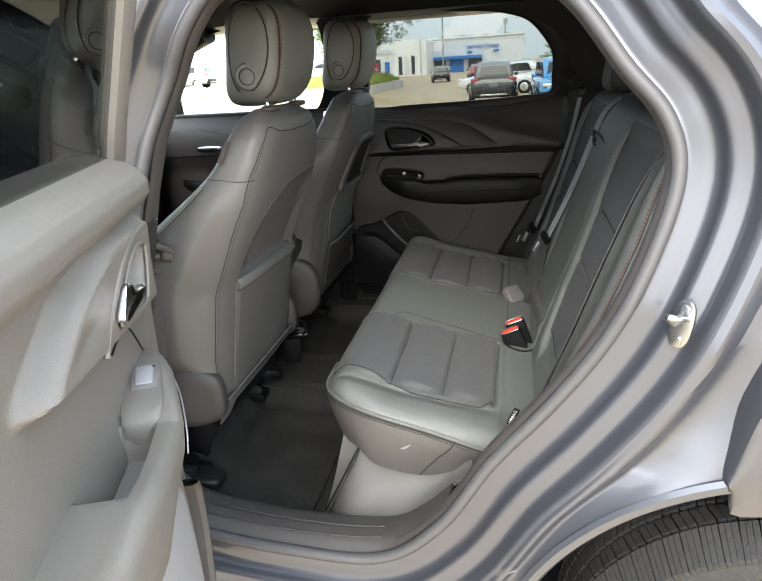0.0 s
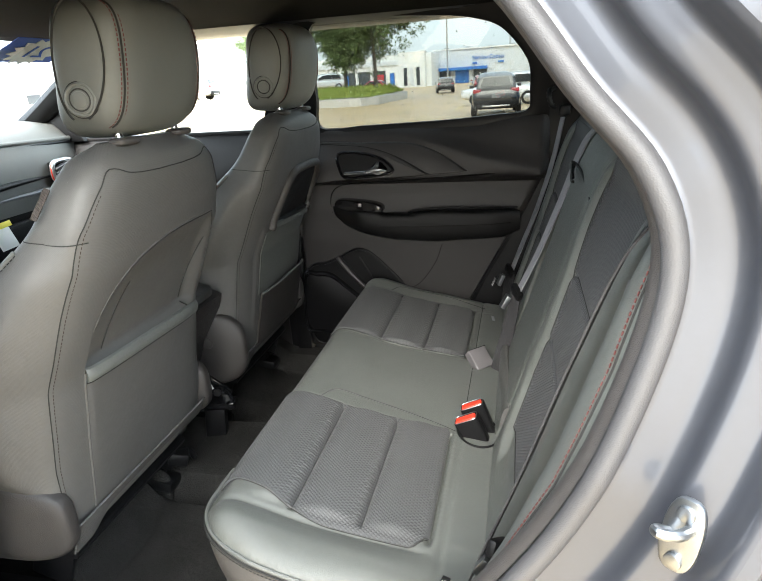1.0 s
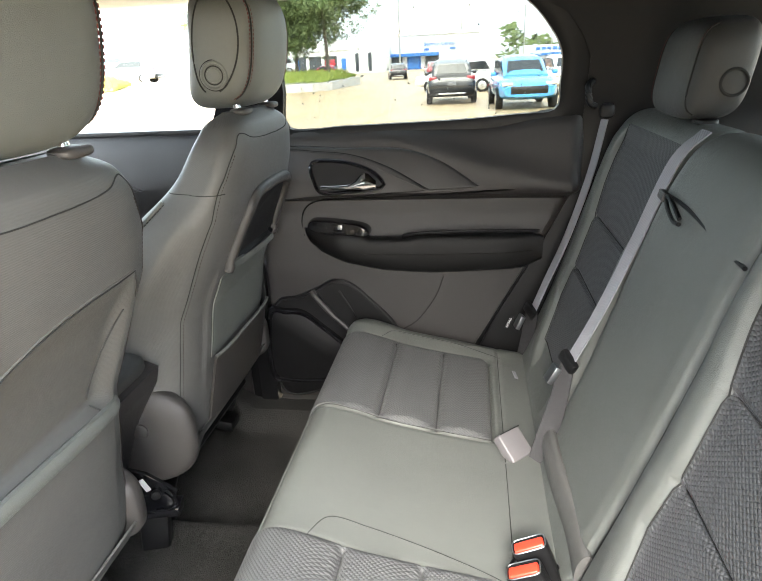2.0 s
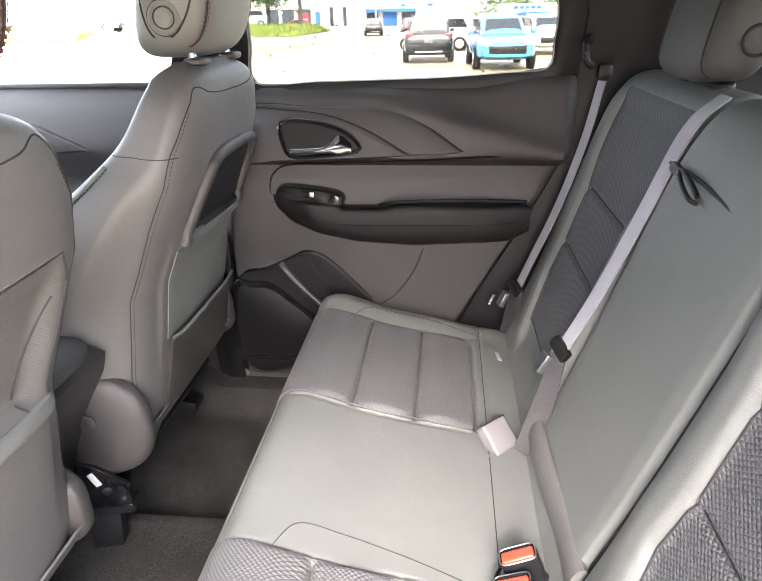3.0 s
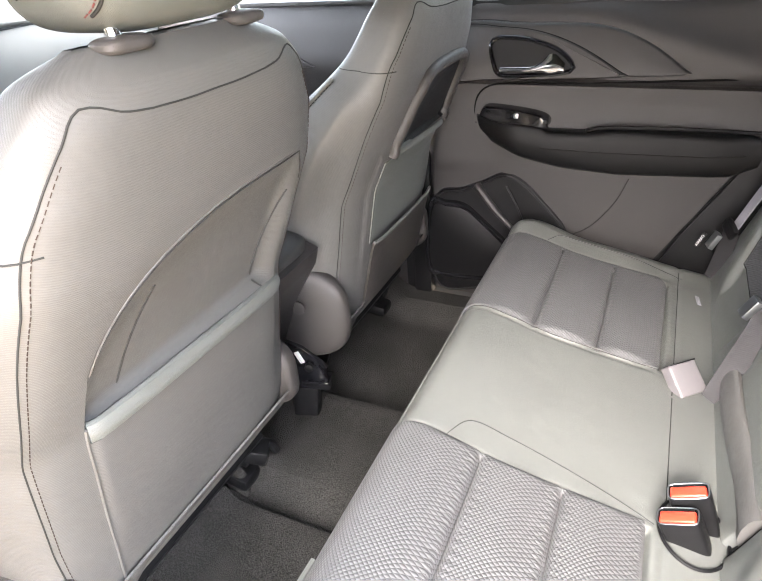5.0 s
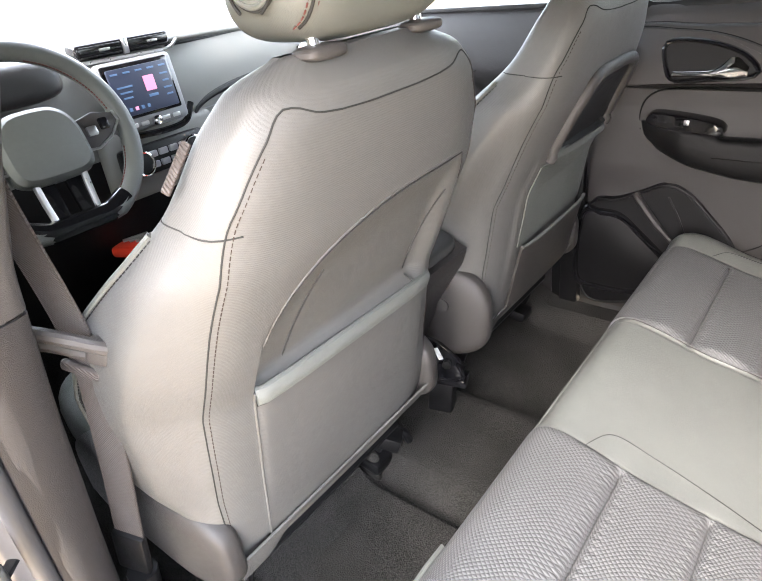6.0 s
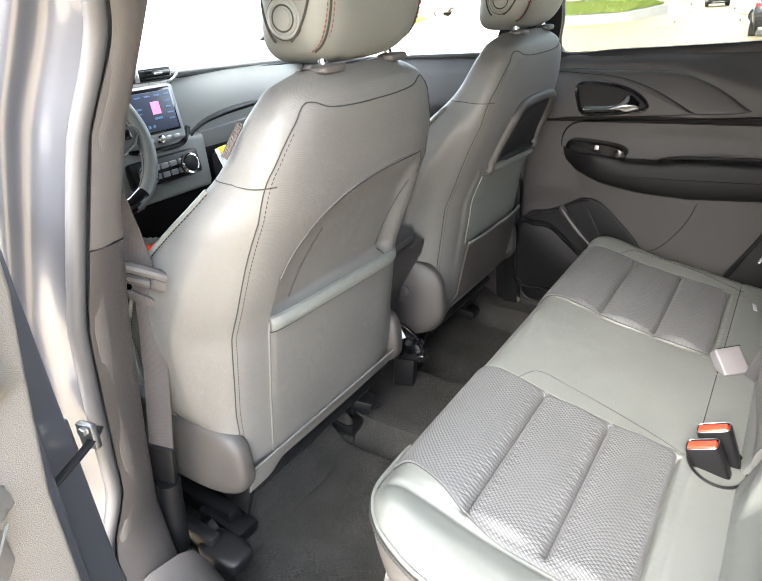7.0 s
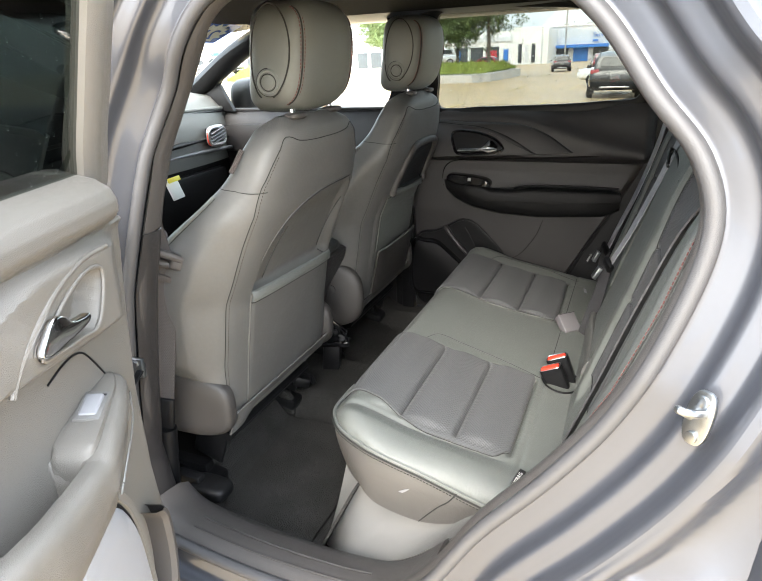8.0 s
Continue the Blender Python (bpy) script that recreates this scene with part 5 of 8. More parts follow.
P = np.zeros((len(cols) + 1, len(PROF), 3))
nose = int(np.argmin(PROF[:, 0]))
for i, (y, drop, pull) in enumerate(cols):
    for j, (x, z) in enumerate(PROF):
        front = smooth01((-0.10 - x) / 0.15)
        up = smooth01((z - 0.46) / 0.2)
        zz = bench_point(y, x, z) - drop * up
        if j < nose:      # the front face ends at the side panel's seam
            w = smooth01((-0.43 - y) / 0.04)
            q = hem[int(np.argmin(np.hypot(hem[:, 0] + 0.284, hem[:, 1] - y)))]
            P[i, j] = (x + (q[0] - x) * w, y + (q[1] - y) * w, zz + (q[2] - zz) * w)
        else:
            P[i, j] = round_end(x + pull * front, y, zz)
P[-1] = P[-2]
P[-1, :, 2] = 0.44
cush = part("cushion", sheet(P), LEATHER, bench, angle=1.2)
for sg, y0, y1 in ((-1, -0.530, -0.170), (1, 0.196, 0.555)):
    pr = PROF[(PROF[:, 0] < 0.106)]
    k0 = next(i for i, q in enumerate(pr) if q[1] > 0.695)
    pr = pr[k0:]
    P = np.zeros((140, len(pr), 3))
    for i, u in enumerate(np.linspace(0, 1, 140)):
        for j, (x, z) in enumerate(pr):
            ya, yb = (y0, y1)
            far_end = smooth01((x - 0.07) / 0.036) ** 2 * 0.03
            if sg < 0:
                ya = y0 + far_end
            else:
                yb = y1 - far_end
            y = ya + (yb - ya) * u
            if sg < 0:
                y += 0.045 * smooth01((-0.06 - x) / 0.20) * (1 - u)
            q = round_end(x, y, bench_point(y, x, z))
            P[i, j] = (q[0], q[1], q[2] + 0.0020)
    part("cloth_insert", sheet(P, 0.004), WOVEN, cush, "honeycomb cloth insert with sewn channels")
    for gx in (-0.133, -0.010):
        k = int(np.argmin(np.abs(pr[:, 0] - gx)))
        # dark cord lifted into view, drawing the shade in each sewn crease
        part("channel_seam", tube(P[6:-6, k] + np.array((0, 0, 0.0040)), 0.0028, 6), SEAM, cush)
    rim = np.concatenate([P[0, ::4], P[::6, -1], P[-1, ::-4]])
    part("insert_seam", tube(rim, 0.0010, 6), SEAM, cush)


def on_bench(y, x, lift=0.001):
    z = np.interp(x, PROF[100:, 0], PROF[100:, 1])
    return (x, y, bench_point(y, x, z) + lift)


q = spline([(-0.165, -0.192), (-0.115, -0.165), (-0.112, -0.10), (-0.125, -0.02), (-0.145, 0.06), (-0.165, 0.118)], 50)
part("curved_seam", tube([on_bench(y, x, 0.0002) for y, x in q], 0.0008, 6), SEAM, cush)
q = spline([(0.565, -0.175), (0.60, -0.13), (0.60, 0.02), (0.575, 0.14)], 40)
part("curved_seam", tube([on_bench(y, x, 0.0002) for y, x in q], 0.0008, 6), SEAM, cush)
part("cross_seam", tube([on_bench(y, 0.132, 0.0) for y in np.linspace(-0.13, 0.60, 90)], 0.0009, 6), SEAM, cush)
part("front_piping", tube([(-0.281 + 0.085 * smooth01((abs(y - 0.015) - 0.58) / 0.09) ** 1.5, y, 0.700 - 0.02 * smooth01((abs(y - 0.015) - 0.56) / 0.1)) for y in np.linspace(-0.425, 0.66, 120)], 0.0028, 6), LEATHER, cush)
low_line = spline([(-0.262, -0.420, 0.600), (-0.258, -0.500, 0.600), (-0.235, -0.575, 0.600), (-0.186, -0.622, 0.598), (-0.149, -0.632, 0.568),
                   (-0.081, -0.634, 0.552), (-0.020, -0.635, 0.554), (0.057, -0.637, 0.583), (0.120, -0.640, 0.618)], 90)
rim_out = np.zeros((90, 3))
P = np.zeros((90, 14, 3))
for i in range(90):
    t = end_line[min(i + 1, 89)] - end_line[max(i - 1, 0)]
    o_ = Vector((t[1], -t[0], 0)).normalized()
    rim_out[i] = o_
    for k, v in enumerate(np.linspace(0, 1, 14)):
        P[i, k] = end_line[i] * (1 - v) + low_line[i] * v + np.array(o_) * (0.006 * math.sin(v ** 0.8 * math.pi))
SIDE = material("taupe_side_panel", (0.066, 0.062, 0.058), 0.45, grain=0.15, grain_size=1500, weave=(1900, 0.10, "rib"), vary=0.05)
part("side_panel", sheet(P, 0.004), SIDE, cush, "taupe ribbed side panel")
part("end_piping", tube(end_line + rim_out * 0.002 + np.array((0, 0, 0.002)), 0.0036, 8), LEATHER, cush)
part("end_seam", tube(end_line + rim_out * 0.0068 + np.array((0, 0, -0.0030)), 0.0016, 6), SEAM, cush)
stitches([tuple(q) for q in end_line + rim_out * 0.0080 + np.array((0, 0, -0.0085))], 0.0011, SEAM, cush)
part("end_panel_seam", tube(spline([P[75, 0] + (0, -0.0045, 0), P[72, 4] + (0, -0.0048, 0), P[68, 7] + (0, -0.0048, 0), P[64, 10] + (0, -0.0046, 0), P[60, 13] + (0, -0.0045, 0)], 20), 0.0013, 6), SEAM, cush)
part("scuff_mark", prism([(-0.012, -0.004), (-0.004, -0.006), (0.006, 0.002), (0.013, 0.010), (0.002, 0.005)], (-0.075, -0.6500, 0.628), (1, 0, 0), (0, -0.15, 1), 0.0008), GREY_TONGUE, cush, "pale scuff on the side panel")

# backrests
BPROF = spline([(0.175, 0.60), (0.205, 0.66), (0.235, 0.745), (0.275, 0.86), (0.325, 1.02), (0.365, 1.15), (0.395, 1.225), (0.425, 1.268), (0.465, 1.285), (0.51, 1.275), (0.53, 1.24)], 300)
BN = np.gradient(BPROF, axis=0)
BN = np.stack([-BN[:, 1], BN[:, 0]], 1)
BN /= np.linalg.norm(BN, axis=1, keepdims=True)


def backrest(y0, y1, pad0, pad1, parent, outer):
    """A sheet of backrest from y0 to y1 with a sunk cloth pad between pad0 and pad1."""
    n = 110
    P = np.zeros((n + 2, len(BPROF), 3))
    bulges = np.zeros((n, len(BPROF)))
    ysn = np.linspace(y0, y1, n)
    for i, y in enumerate(ysn):
        e = min(y - y0, y1 - y)
        rnd = -0.016 * (1 - smooth01(e / 0.013)) ** 2 - 0.004 * (1 - smooth01(e / 0.035))
        for j, (x, z) in enumerate(BPROF):
            f = smooth01((z - 0.66) / 0.06) * smooth01((1.26 - z) / 0.04)
            pd = 0.0
            if pad0 is not None:
                wz = lerp(z, [0.66, 0.76, 0.86, 0.95, 1.06, 1.13, 1.22, 1.28], [0.60, 0.78, 0.95, 0.90, 0.93, 1.08, 1.16, 1.14])
                mid, half = (pad0 + pad1) / 2, (pad1 - pad0) / 2 * wz
                inside = smooth01((half - abs(y - mid)) / 0.02 + 0.5)
                pd = -0.014 * inside + 0.006 * math.exp(-((abs(y - mid) - half - 0.03) / 0.03) ** 2)
                for zc, sl in ((1.058, 0.0), (0.932, 0.0)):
                    zl = zc + sl * abs(y - mid) * 0.4
                    pd -= 0.007 * math.exp(-((z - zl) / 0.0045) ** 2) * inside
            bulge = (pd + rnd) * f + rnd * (1 - f)
            bulges[i, j] = bulge
            P[i + 1, j] = (x + BN[j, 0] * bulge, y, z + BN[j, 1] * bulge)
    P[0], P[-1] = P[1], P[-2]
    P[0, :, 0] += 0.10
    P[-1, :, 0] += 0.10
    o = part("backrest", sheet(P), LEATHER, parent, angle=1.2)
    return o, ysn, bulges


def pad_cloth(o, ysn, bulges, a, b, z0, z1, mat, taper):
    js = [j for j in range(len(BPROF)) if z0 <= BPROF[j, 1] <= z1 and j < 248]
    P = np.zeros((50, len(js), 3))
    mid, hw = (a + b) / 2, (b - a) / 2
    for jj, j in enumerate(js):
        z = BPROF[j, 1]
        w = hw * lerp(z, taper[0], taper[1])
        for i, u in enumerate(np.linspace(-1, 1, 50)):
            y = mid + u * w
            bu = np.interp(y, ysn, bulges[:, j]) + 0.0022
            P[i, jj] = (BPROF[j, 0] + BN[j, 0] * bu, y, z + BN[j, 1] * bu)
    for zc in (1.058, 0.932):
        k = min(range(len(js)), key=lambda q: abs(BPROF[js[q], 1] - zc))
        part("pad_crease", tube(P[1:-1, k] + np.array((-0.0006, 0, 0)), 0.0010, 6), SEAM, o)
    part("pad_seam", tube(np.concatenate([P[0, ::-4], P[::5, 0], P[-1, ::4]]) + np.array((-0.0004, 0, 0)), 0.0011, 6), SEAM, o)
    part("lower_crease", tube([(BPROF[js[0], 0] + BN[js[0], 0] * (np.interp(y, ysn, bulges[:, js[0]]) + 0.001), y, z) for y, z in zip(np.linspace(ysn[2], P[0, 0, 1], 16), np.linspace(0.735, 0.752, 16))], 0.0012, 6), SEAM, o)
    return part("cloth_pad", sheet(P, 0.003, flip=True), mat, o, "honeycomb cloth pad")


TAPER = ([0.66, 0.76, 0.86, 0.95, 1.06, 1.13, 1.22, 1.28], [0.57, 0.75, 0.92, 0.87, 0.90, 1.05, 1.13, 1.11])
back_near = thing("split_backrest", (0.35, -0.4, 0.6), "dark leatherette rear seat back with honeycomb cloth pads", "car seat", "rear seats")
o, yn, bu = backrest(-0.655, -0.175, -0.535, -0.235, back_near, True)
cl = pad_cloth(o, yn, bu, -0.535, -0.235, 0.75, 1.272, DARK_WOVEN, TAPER)
back_far = thing("split_backrest", (0.35, 0.4, 0.6), "dark leatherette rear seat back beside the far door", "car seat", "rear seats")
o, yn, bu = backrest(0.185, 0.655, 0.225, 0.555, back_far, True)
pad_cloth(o, yn, bu, 0.225, 0.555, 0.75, 1.272, DARK_WOVEN, TAPER)
back_mid = thing("rear_centre_back", (0.35, 0, 0.6), "plain grey leatherette centre section with a pull loop", "car seat", "rear seats")
o, yn, bu = backrest(-0.165, 0.178, None, None, back_mid, False)
for yg in (-0.170, 0.1815):
    part("gap_strip", tube([(BPROF[j, 0] - BN[j, 0] * 0.014, yg, BPROF[j, 1] - BN[j, 1] * 0.014) for j in range(20, 262, 6)], 0.004, 6), BLACK, o)
part("hinge_seam", tube([(0.3745 + 0.004 * math.cos(y * 9), y, 1.190 - 0.02 * smooth01((0.1 - y) / 0.25)) for y in np.linspace(-0.165, 0.178, 24)], 0.0032, 6), BLACK, o)
for sg in (-1, 1):
    cord = spline([(0.366, 0.120, 1.192), (0.360, 0.085, 1.190 + sg * 0.009), (0.357, 0.045, 1.182 + sg * 0.010), (0.358, 0.022, 1.177 + sg * 0.004)], 20)
    part("pull_loop", tube(cord, 0.0034, 8), BLACK, back_mid, "black cord pull loop")
part("loop_sleeve", rbox((0.364, 0.125, 1.193), (0.012, 0.030, 0.015), 0.004, turn=(6, 15, 0)), TRIM_LIGHT, back_mid)
roll = [[(0.217 + 0.014 * math.cos(t) + 0.012 * smooth01((0.1 - y) / 0.2), y, 0.698 + 0.030 * math.sin(t) + 0.3 * 0.030 * math.cos(t)) for t in np.linspace(0, 2 * math.pi, 20, endpoint=False)] for y in np.linspace(-0.172, 0.168, 16)]
part("hinge_roll", loft(roll), RIBBED, back_mid, "rolled leatherette flap at the foot of the seat back")
# outer bolster beside the door with red stitching
bolster = thing("side_bolster", (0.3, -0.68, 0.6), "grey leatherette side bolster with red stitching", "car seat", "rear seats")
P = np.zeros((20, 60, 3))
idx = np.linspace(20, 256, 60).astype(int)
TRIM_X = lambda z: lerp(z, [0.55, 0.73, 0.86, 0.985, 1.12, 1.235, 1.315], [0.02, 0.12, 0.22, 0.30, 0.355, 0.385, 0.40])


def bolster_at(u, jj, out=0.0):
    """A place on the bolster between the seat back's edge and the body trim."""
    x, z = BPROF[jj]
    x1, y1 = min(x + 0.03, TRIM_X(z) + 0.012), -(side_y(z) - 0.022)
    bow = 0.030 * math.sin(math.pi * min(1.0, u * 1.05)) ** 0.7 + out
    return (x + (x1 - x) * u - bow * 0.85, -0.648 + (y1 + 0.648) * u - bow * 0.5 * u, z)


for i, u in enumerate(np.linspace(0, 1, 20)):
    for j, jj in enumerate(idx):
        P[i, j] = bolster_at(u, jj)
part("bolster_pad", sheet(P, 0.006), LEATHER, bolster)
ln = [bolster_at(0.62, jj, 0.0015) for jj in idx[2:]]
stitches(ln, 0.0009, RED_STITCH, bolster)
part("seam", tube([bolster_at(0.66, jj, 0.0004) for jj in idx[2:]], 0.0013, 6), SEAM, bolster)
tag = thing("sewn_label", (0.15, -0.66, 0.72), "small black sewn label with white lettering on the seat side", "label")
part("label_cloth", rbox((0.152, -0.668, 0.735), (0.012, 0.004, 0.04), 0.001, turn=(0, 22, 0)), BLACK, tag)
txt = bpy.data.curves.new("label_text", "FONT")
txt.body, txt.size, txt.align_x, txt.align_y = "AIRBAG", 0.0095, "CENTER", "CENTER"
tob = new("label_text", txt)
tob.matrix_world = Matrix.Translation((0.151, -0.6705, 0.735)) @ pose(0, 0, 0, 90, -68, 0)
tob.data.materials.append(WHITE)
tob.parent = tag
tob.matrix_parent_inverse = Matrix.Translation(-Vector(tag.location))

# ---- rear headrests, belts and buckles ----
def rear_headrest(y, xc=0.475, zc=1.375):
    s = thing("rear_headrest", (xc, y, 1.28), "grey leatherette rear headrest with chrome posts", "headrest", "rear headrests")

    def bend(P):
        z = P[..., 2].copy()
        P[..., 1] *= 1.0 - 0.10 * np.clip(z, 0, 1) ** 2
        P[..., 0] += 0.25 * z
        return P

    h = part("pad", superbox((xc, y, zc), (0.055, 0.125, 0.085), 0.5, 56, 30, bend), DARK_LEATHER, s)
    for sg in (-1, 1):
        pts = [(xc - 0.055 * (max(0.0, 1 - 0.41 - abs(v) ** 4) ** 0.25 * 1.0 - 0.25 * v) - 0.0005, y + sg * 0.10, zc + 0.085 * v) for v in np.linspace(-0.85, 0.85, 24)]
        part("seam", tube(pts, 0.0015, 6), SEAM, h)
        stitches([(a, b + 0.006, c) for a, b, c in pts], 0.0011, RED_STITCH, h)
        part("headrest_post", tube([(xc - 0.005, y + sg * 0.06, 1.255), (xc - 0.002, y + sg * 0.06, 1.33)], 0.006, 12), CHROME, s)
        part("post_guide", superbox((xc - 0.004, y + sg * 0.06, 1.287), (0.018, 0.028, 0.008), 0.6, 24, 10), BLACK, s)
    part("fold_button", disc((xc + 0.01, y - 0.121, zc - 0.02), (0, -1, 0), 0.02, 0.008, 30), DARK_LEATHER, h)
    part("button_ring", ring_bm((xc + 0.01, y - 0.125, zc - 0.02), (0, -1, 0), 0.021, 0.0025), SEAM, h)
    return s


for y in (-0.36, 0.36):
    rear_headrest(y)

bf = thing("rear_seat_belt", (0.22, 0.6, 0.66), "dark grey seat belt hanging down over the far seat back, upper webbing painted lit", "seat belt", "rear seat belts")
part("webbing", strap(spline([(0.372, 0.655, 1.26), (0.345, 0.640, 1.13), (0.300, 0.628, 0.98), (0.255, 0.625, 0.86), (0.222, 0.63, 0.765)], 30), (0.35, -0.9, 0.1), 0.0140), BELT_SHEEN, bf)
part("lower_webbing", strap(spline([(0.222, 0.628, 0.765), (0.215, 0.615, 0.72), (0.205, 0.61, 0.66), (0.20, 0.612, 0.635)], 14), (0.6, -0.8, 0.0), 0.023), BELT, bf)
part("tongue", rbox((0.218, 0.628, 0.775), (0.045, 0.014, 0.032), 0.005, turn=(0, 30, -60)), BLACK, bf, "black buckle tongue")
part("tongue_plate", rbox((0.190, 0.622, 0.745), (0.012, 0.026, 0.038), 0.001, turn=(0, 24, 12)), STEEL, bf)
bm_ = thing("rear_seat_belt", (0.22, 0.17, 0.66), "dark grey centre seat belt lying over the seat back, upper webbing painted lit", "seat belt", "rear seat belts")
part("webbing", strap(spline([(0.44, 0.195, 1.283), (0.395, 0.190, 1.236), (0.345, 0.183, 1.10), (0.295, 0.176, 0.97), (0.248, 0.169, 0.868)], 30), (0.35, -0.9, 0.1), 0.0140), BELT_SHEEN, bm_)
part("lower_webbing", strap(spline([(0.243, 0.167, 0.862), (0.230, 0.158, 0.79), (0.212, 0.150, 0.71), (0.200, 0.146, 0.650)], 16), (0.75, -0.6, 0.0), np.linspace(0.014, 0.025, 16)), BELT, bm_)
part("tongue", rbox((0.244, 0.168, 0.868), (0.045, 0.016, 0.026), 0.005, turn=(0, 30, -60)), BLACK, bm_, "black buckle tongue")
part("tongue_plate", rbox((0.216, 0.166, 0.842), (0.012, 0.024, 0.036), 0.001, turn=(0, 30, 12)), STEEL, bm_)
bn = thing("rear_seat_belt", (0.3, -0.62, 0.66), "grey seat belt down the near seat back", "seat belt", "rear seat belts")
part("webbing", strap(spline([(0.44, -0.640, 1.290), (0.372, -0.640, 1.225), (0.318, -0.625, 1.08), (0.262, -0.605, 0.90), (0.212, -0.588, 0.75), (0.190, -0.58, 0.68)], 34), (0.35, 0.9, 0.1), 0.020), BELT, bn)
part("tongue", rbox((0.225, -0.603, 0.755), (0.045, 0.016, 0.026), 0.005, turn=(0, 30, 60)), BLACK, bn)
part("tongue_plate", rbox((0.205, -0.61, 0.73), (0.012, 0.024, 0.034), 0.001, turn=(0, 30, -12)), STEEL, bn)
part("belt_loop", rbox((0.372, -0.615, 1.158), (0.010, 0.055, 0.034), 0.003, turn=(0, 17, 0)), GREY_TONGUE, bn)


def buckle(mouth, wide, axis, label, orange):
    """A buckle whose mouth is centred at mouth, with the direction of its width and the axis that it points along."""
    s = thing("belt_buckle", mouth, label, "belt buckle", "rear buckles")
    up = Vector(axis).normalized()
    t = up.cross(Vector(wide)).normalized()
    T = Matrix.Translation(mouth) @ Matrix((t.cross(up), t, up)).transposed().to_4x4()

    def local(bm):
        bmesh.ops.transform(bm, matrix=T, verts=bm.verts)
        return bm

    if orange:
        R = [[(a * math.copysign(abs(math.cos(q)) ** 0.4, math.cos(q)), b * math.copysign(abs(math.sin(q)) ** 0.4, math.sin(q)), z) for q in np.linspace(0, 2 * math.pi, 32, endpoint=False)]
             for a, b, z in ((0.023, 0.013, -0.085), (0.026, 0.0145, -0.05), (0.0275, 0.0155, -0.006), (0.0270, 0.0150, 0.0), (0.0250, 0.0132, 0.0), (0.0245, 0.0128, -0.007))]
        part("housing", local(loft(R)), BLACK, s, "black plastic housing")
        part("release_button", local(rbox((0.0, -0.0025, -0.001), (0.046, 0.0185, 0.010), 0.003, 3)), ORANGE, s, "orange-red release button")
        part("steel_collar", local(tube([(0.0258 * math.copysign(abs(math.cos(q)) ** 0.4, math.cos(q)), 0.0140 * math.copysign(abs(math.sin(q)) ** 0.4, math.sin(q)), 0.0008) for q in np.linspace(0, 2 * math.pi, 40, endpoint=False)], 0.0011, 6, closed=True)), STEEL, s)
        part("tongue_slot", local(rbox((0.0, 0.0100, 0.0), (0.040, 0.004, 0.004), 0.001)), BLACK, s)
    else:
        part("housing", local(rbox((0, 0.0, -0.014), (0.058, 0.060, 0.026), 0.004, 3)), BUCKLE_GREY, s)
        part("dark_rim", local(rbox((0.004, 0.0295, -0.014), (0.054, 0.003, 0.024), 0.001)), BLACK, s)
    return s


buckle((0.142, -0.176, 0.700), (0.93, -0.05, 0.40), (-0.42, -0.04, 0.90), "black belt buckle with an orange-red release button", True)
buckle((0.152, -0.138, 0.712), (0.93, 0.05, 0.35), (-0.38, 0.0, 0.92), "second black buckle with an orange-red release button", True)
buckle((0.155, 0.165, 0.680), (0.73, 0.68, 0.0), (0.44, -0.47, 0.72), "grey plastic centre belt buckle stowed in the cushion", False)
pocket = thing("buckle_well", (0.17, -0.16, 0.64), "dark well in the cushion round the buckles", "buckle well")
part("well_rim", tube([(0.168 + 0.046 * math.cos(t), -0.160 + 0.058 * math.sin(t), 0.6590 - 0.008 * math.cos(t)) for t in np.linspace(0, 2 * math.pi, 40, endpoint=False)], 0.0025, 8, closed=True), BLACK, pocket)
label2 = thing("paper_label", (0.172, 0.50, 0.655), "small cream label sewn between cushion and seat back", "label")
part("label_sheet", rbox((0.172, 0.47, 0.667), (0.009, 0.036, 0.002), 0.0005, turn=(0, 20, 8)), BELT_SHEEN, label2)

# ---- floor ----
floor = thing("floor", (-0.4, 0, 0.3), "dark grey looped pile carpet over a low centre tunnel", "carpet", kind="structure")
P = np.zeros((110, 90, 3))
for i, x in enumerate(np.linspace(-1.75, 0.30, 110)):
    for j, y in enumerate(np.linspace(-0.665, 0.72, 90)):
        z = 0.352 + 0.085 * smooth01((0.17 - abs(y - 0.02)) / 0.055)
        z += 0.075 * smooth01((-0.60 - x) / 0.10) * smooth01((abs(y - 0.02) - 0.10) / 0.1) * 0.6
        z += 0.004 * noise.noise((x * 6, y * 6, 0)) + 0.06 * smooth01((abs(y) - 0.60) / 0.06)
        P[i, j] = (x, y, z)
part("carpet", sheet(P, 0.006, flip=True), CARPET, floor)
riser = thing("seat_riser", (-0.2, 0, 0.35), "black carpeted riser under the rear bench", "carpet", kind="structure")
P = np.array([[(-0.315 + 0.12 * v, y, 0.35 + 0.24 * v) for v in np.linspace(0, 1, 8)] for y in np.linspace(-0.655, 0.70, 30)])
part("carpet", sheet(P, 0.006, flip=True), CARPET, riser)
mat_ = thing("floor_mat", (-0.5, -0.42, 0.36), "dark carpet floor mat with a raised edge behind the driver seat", "floor mat")
P = np.zeros((40, 40, 3))
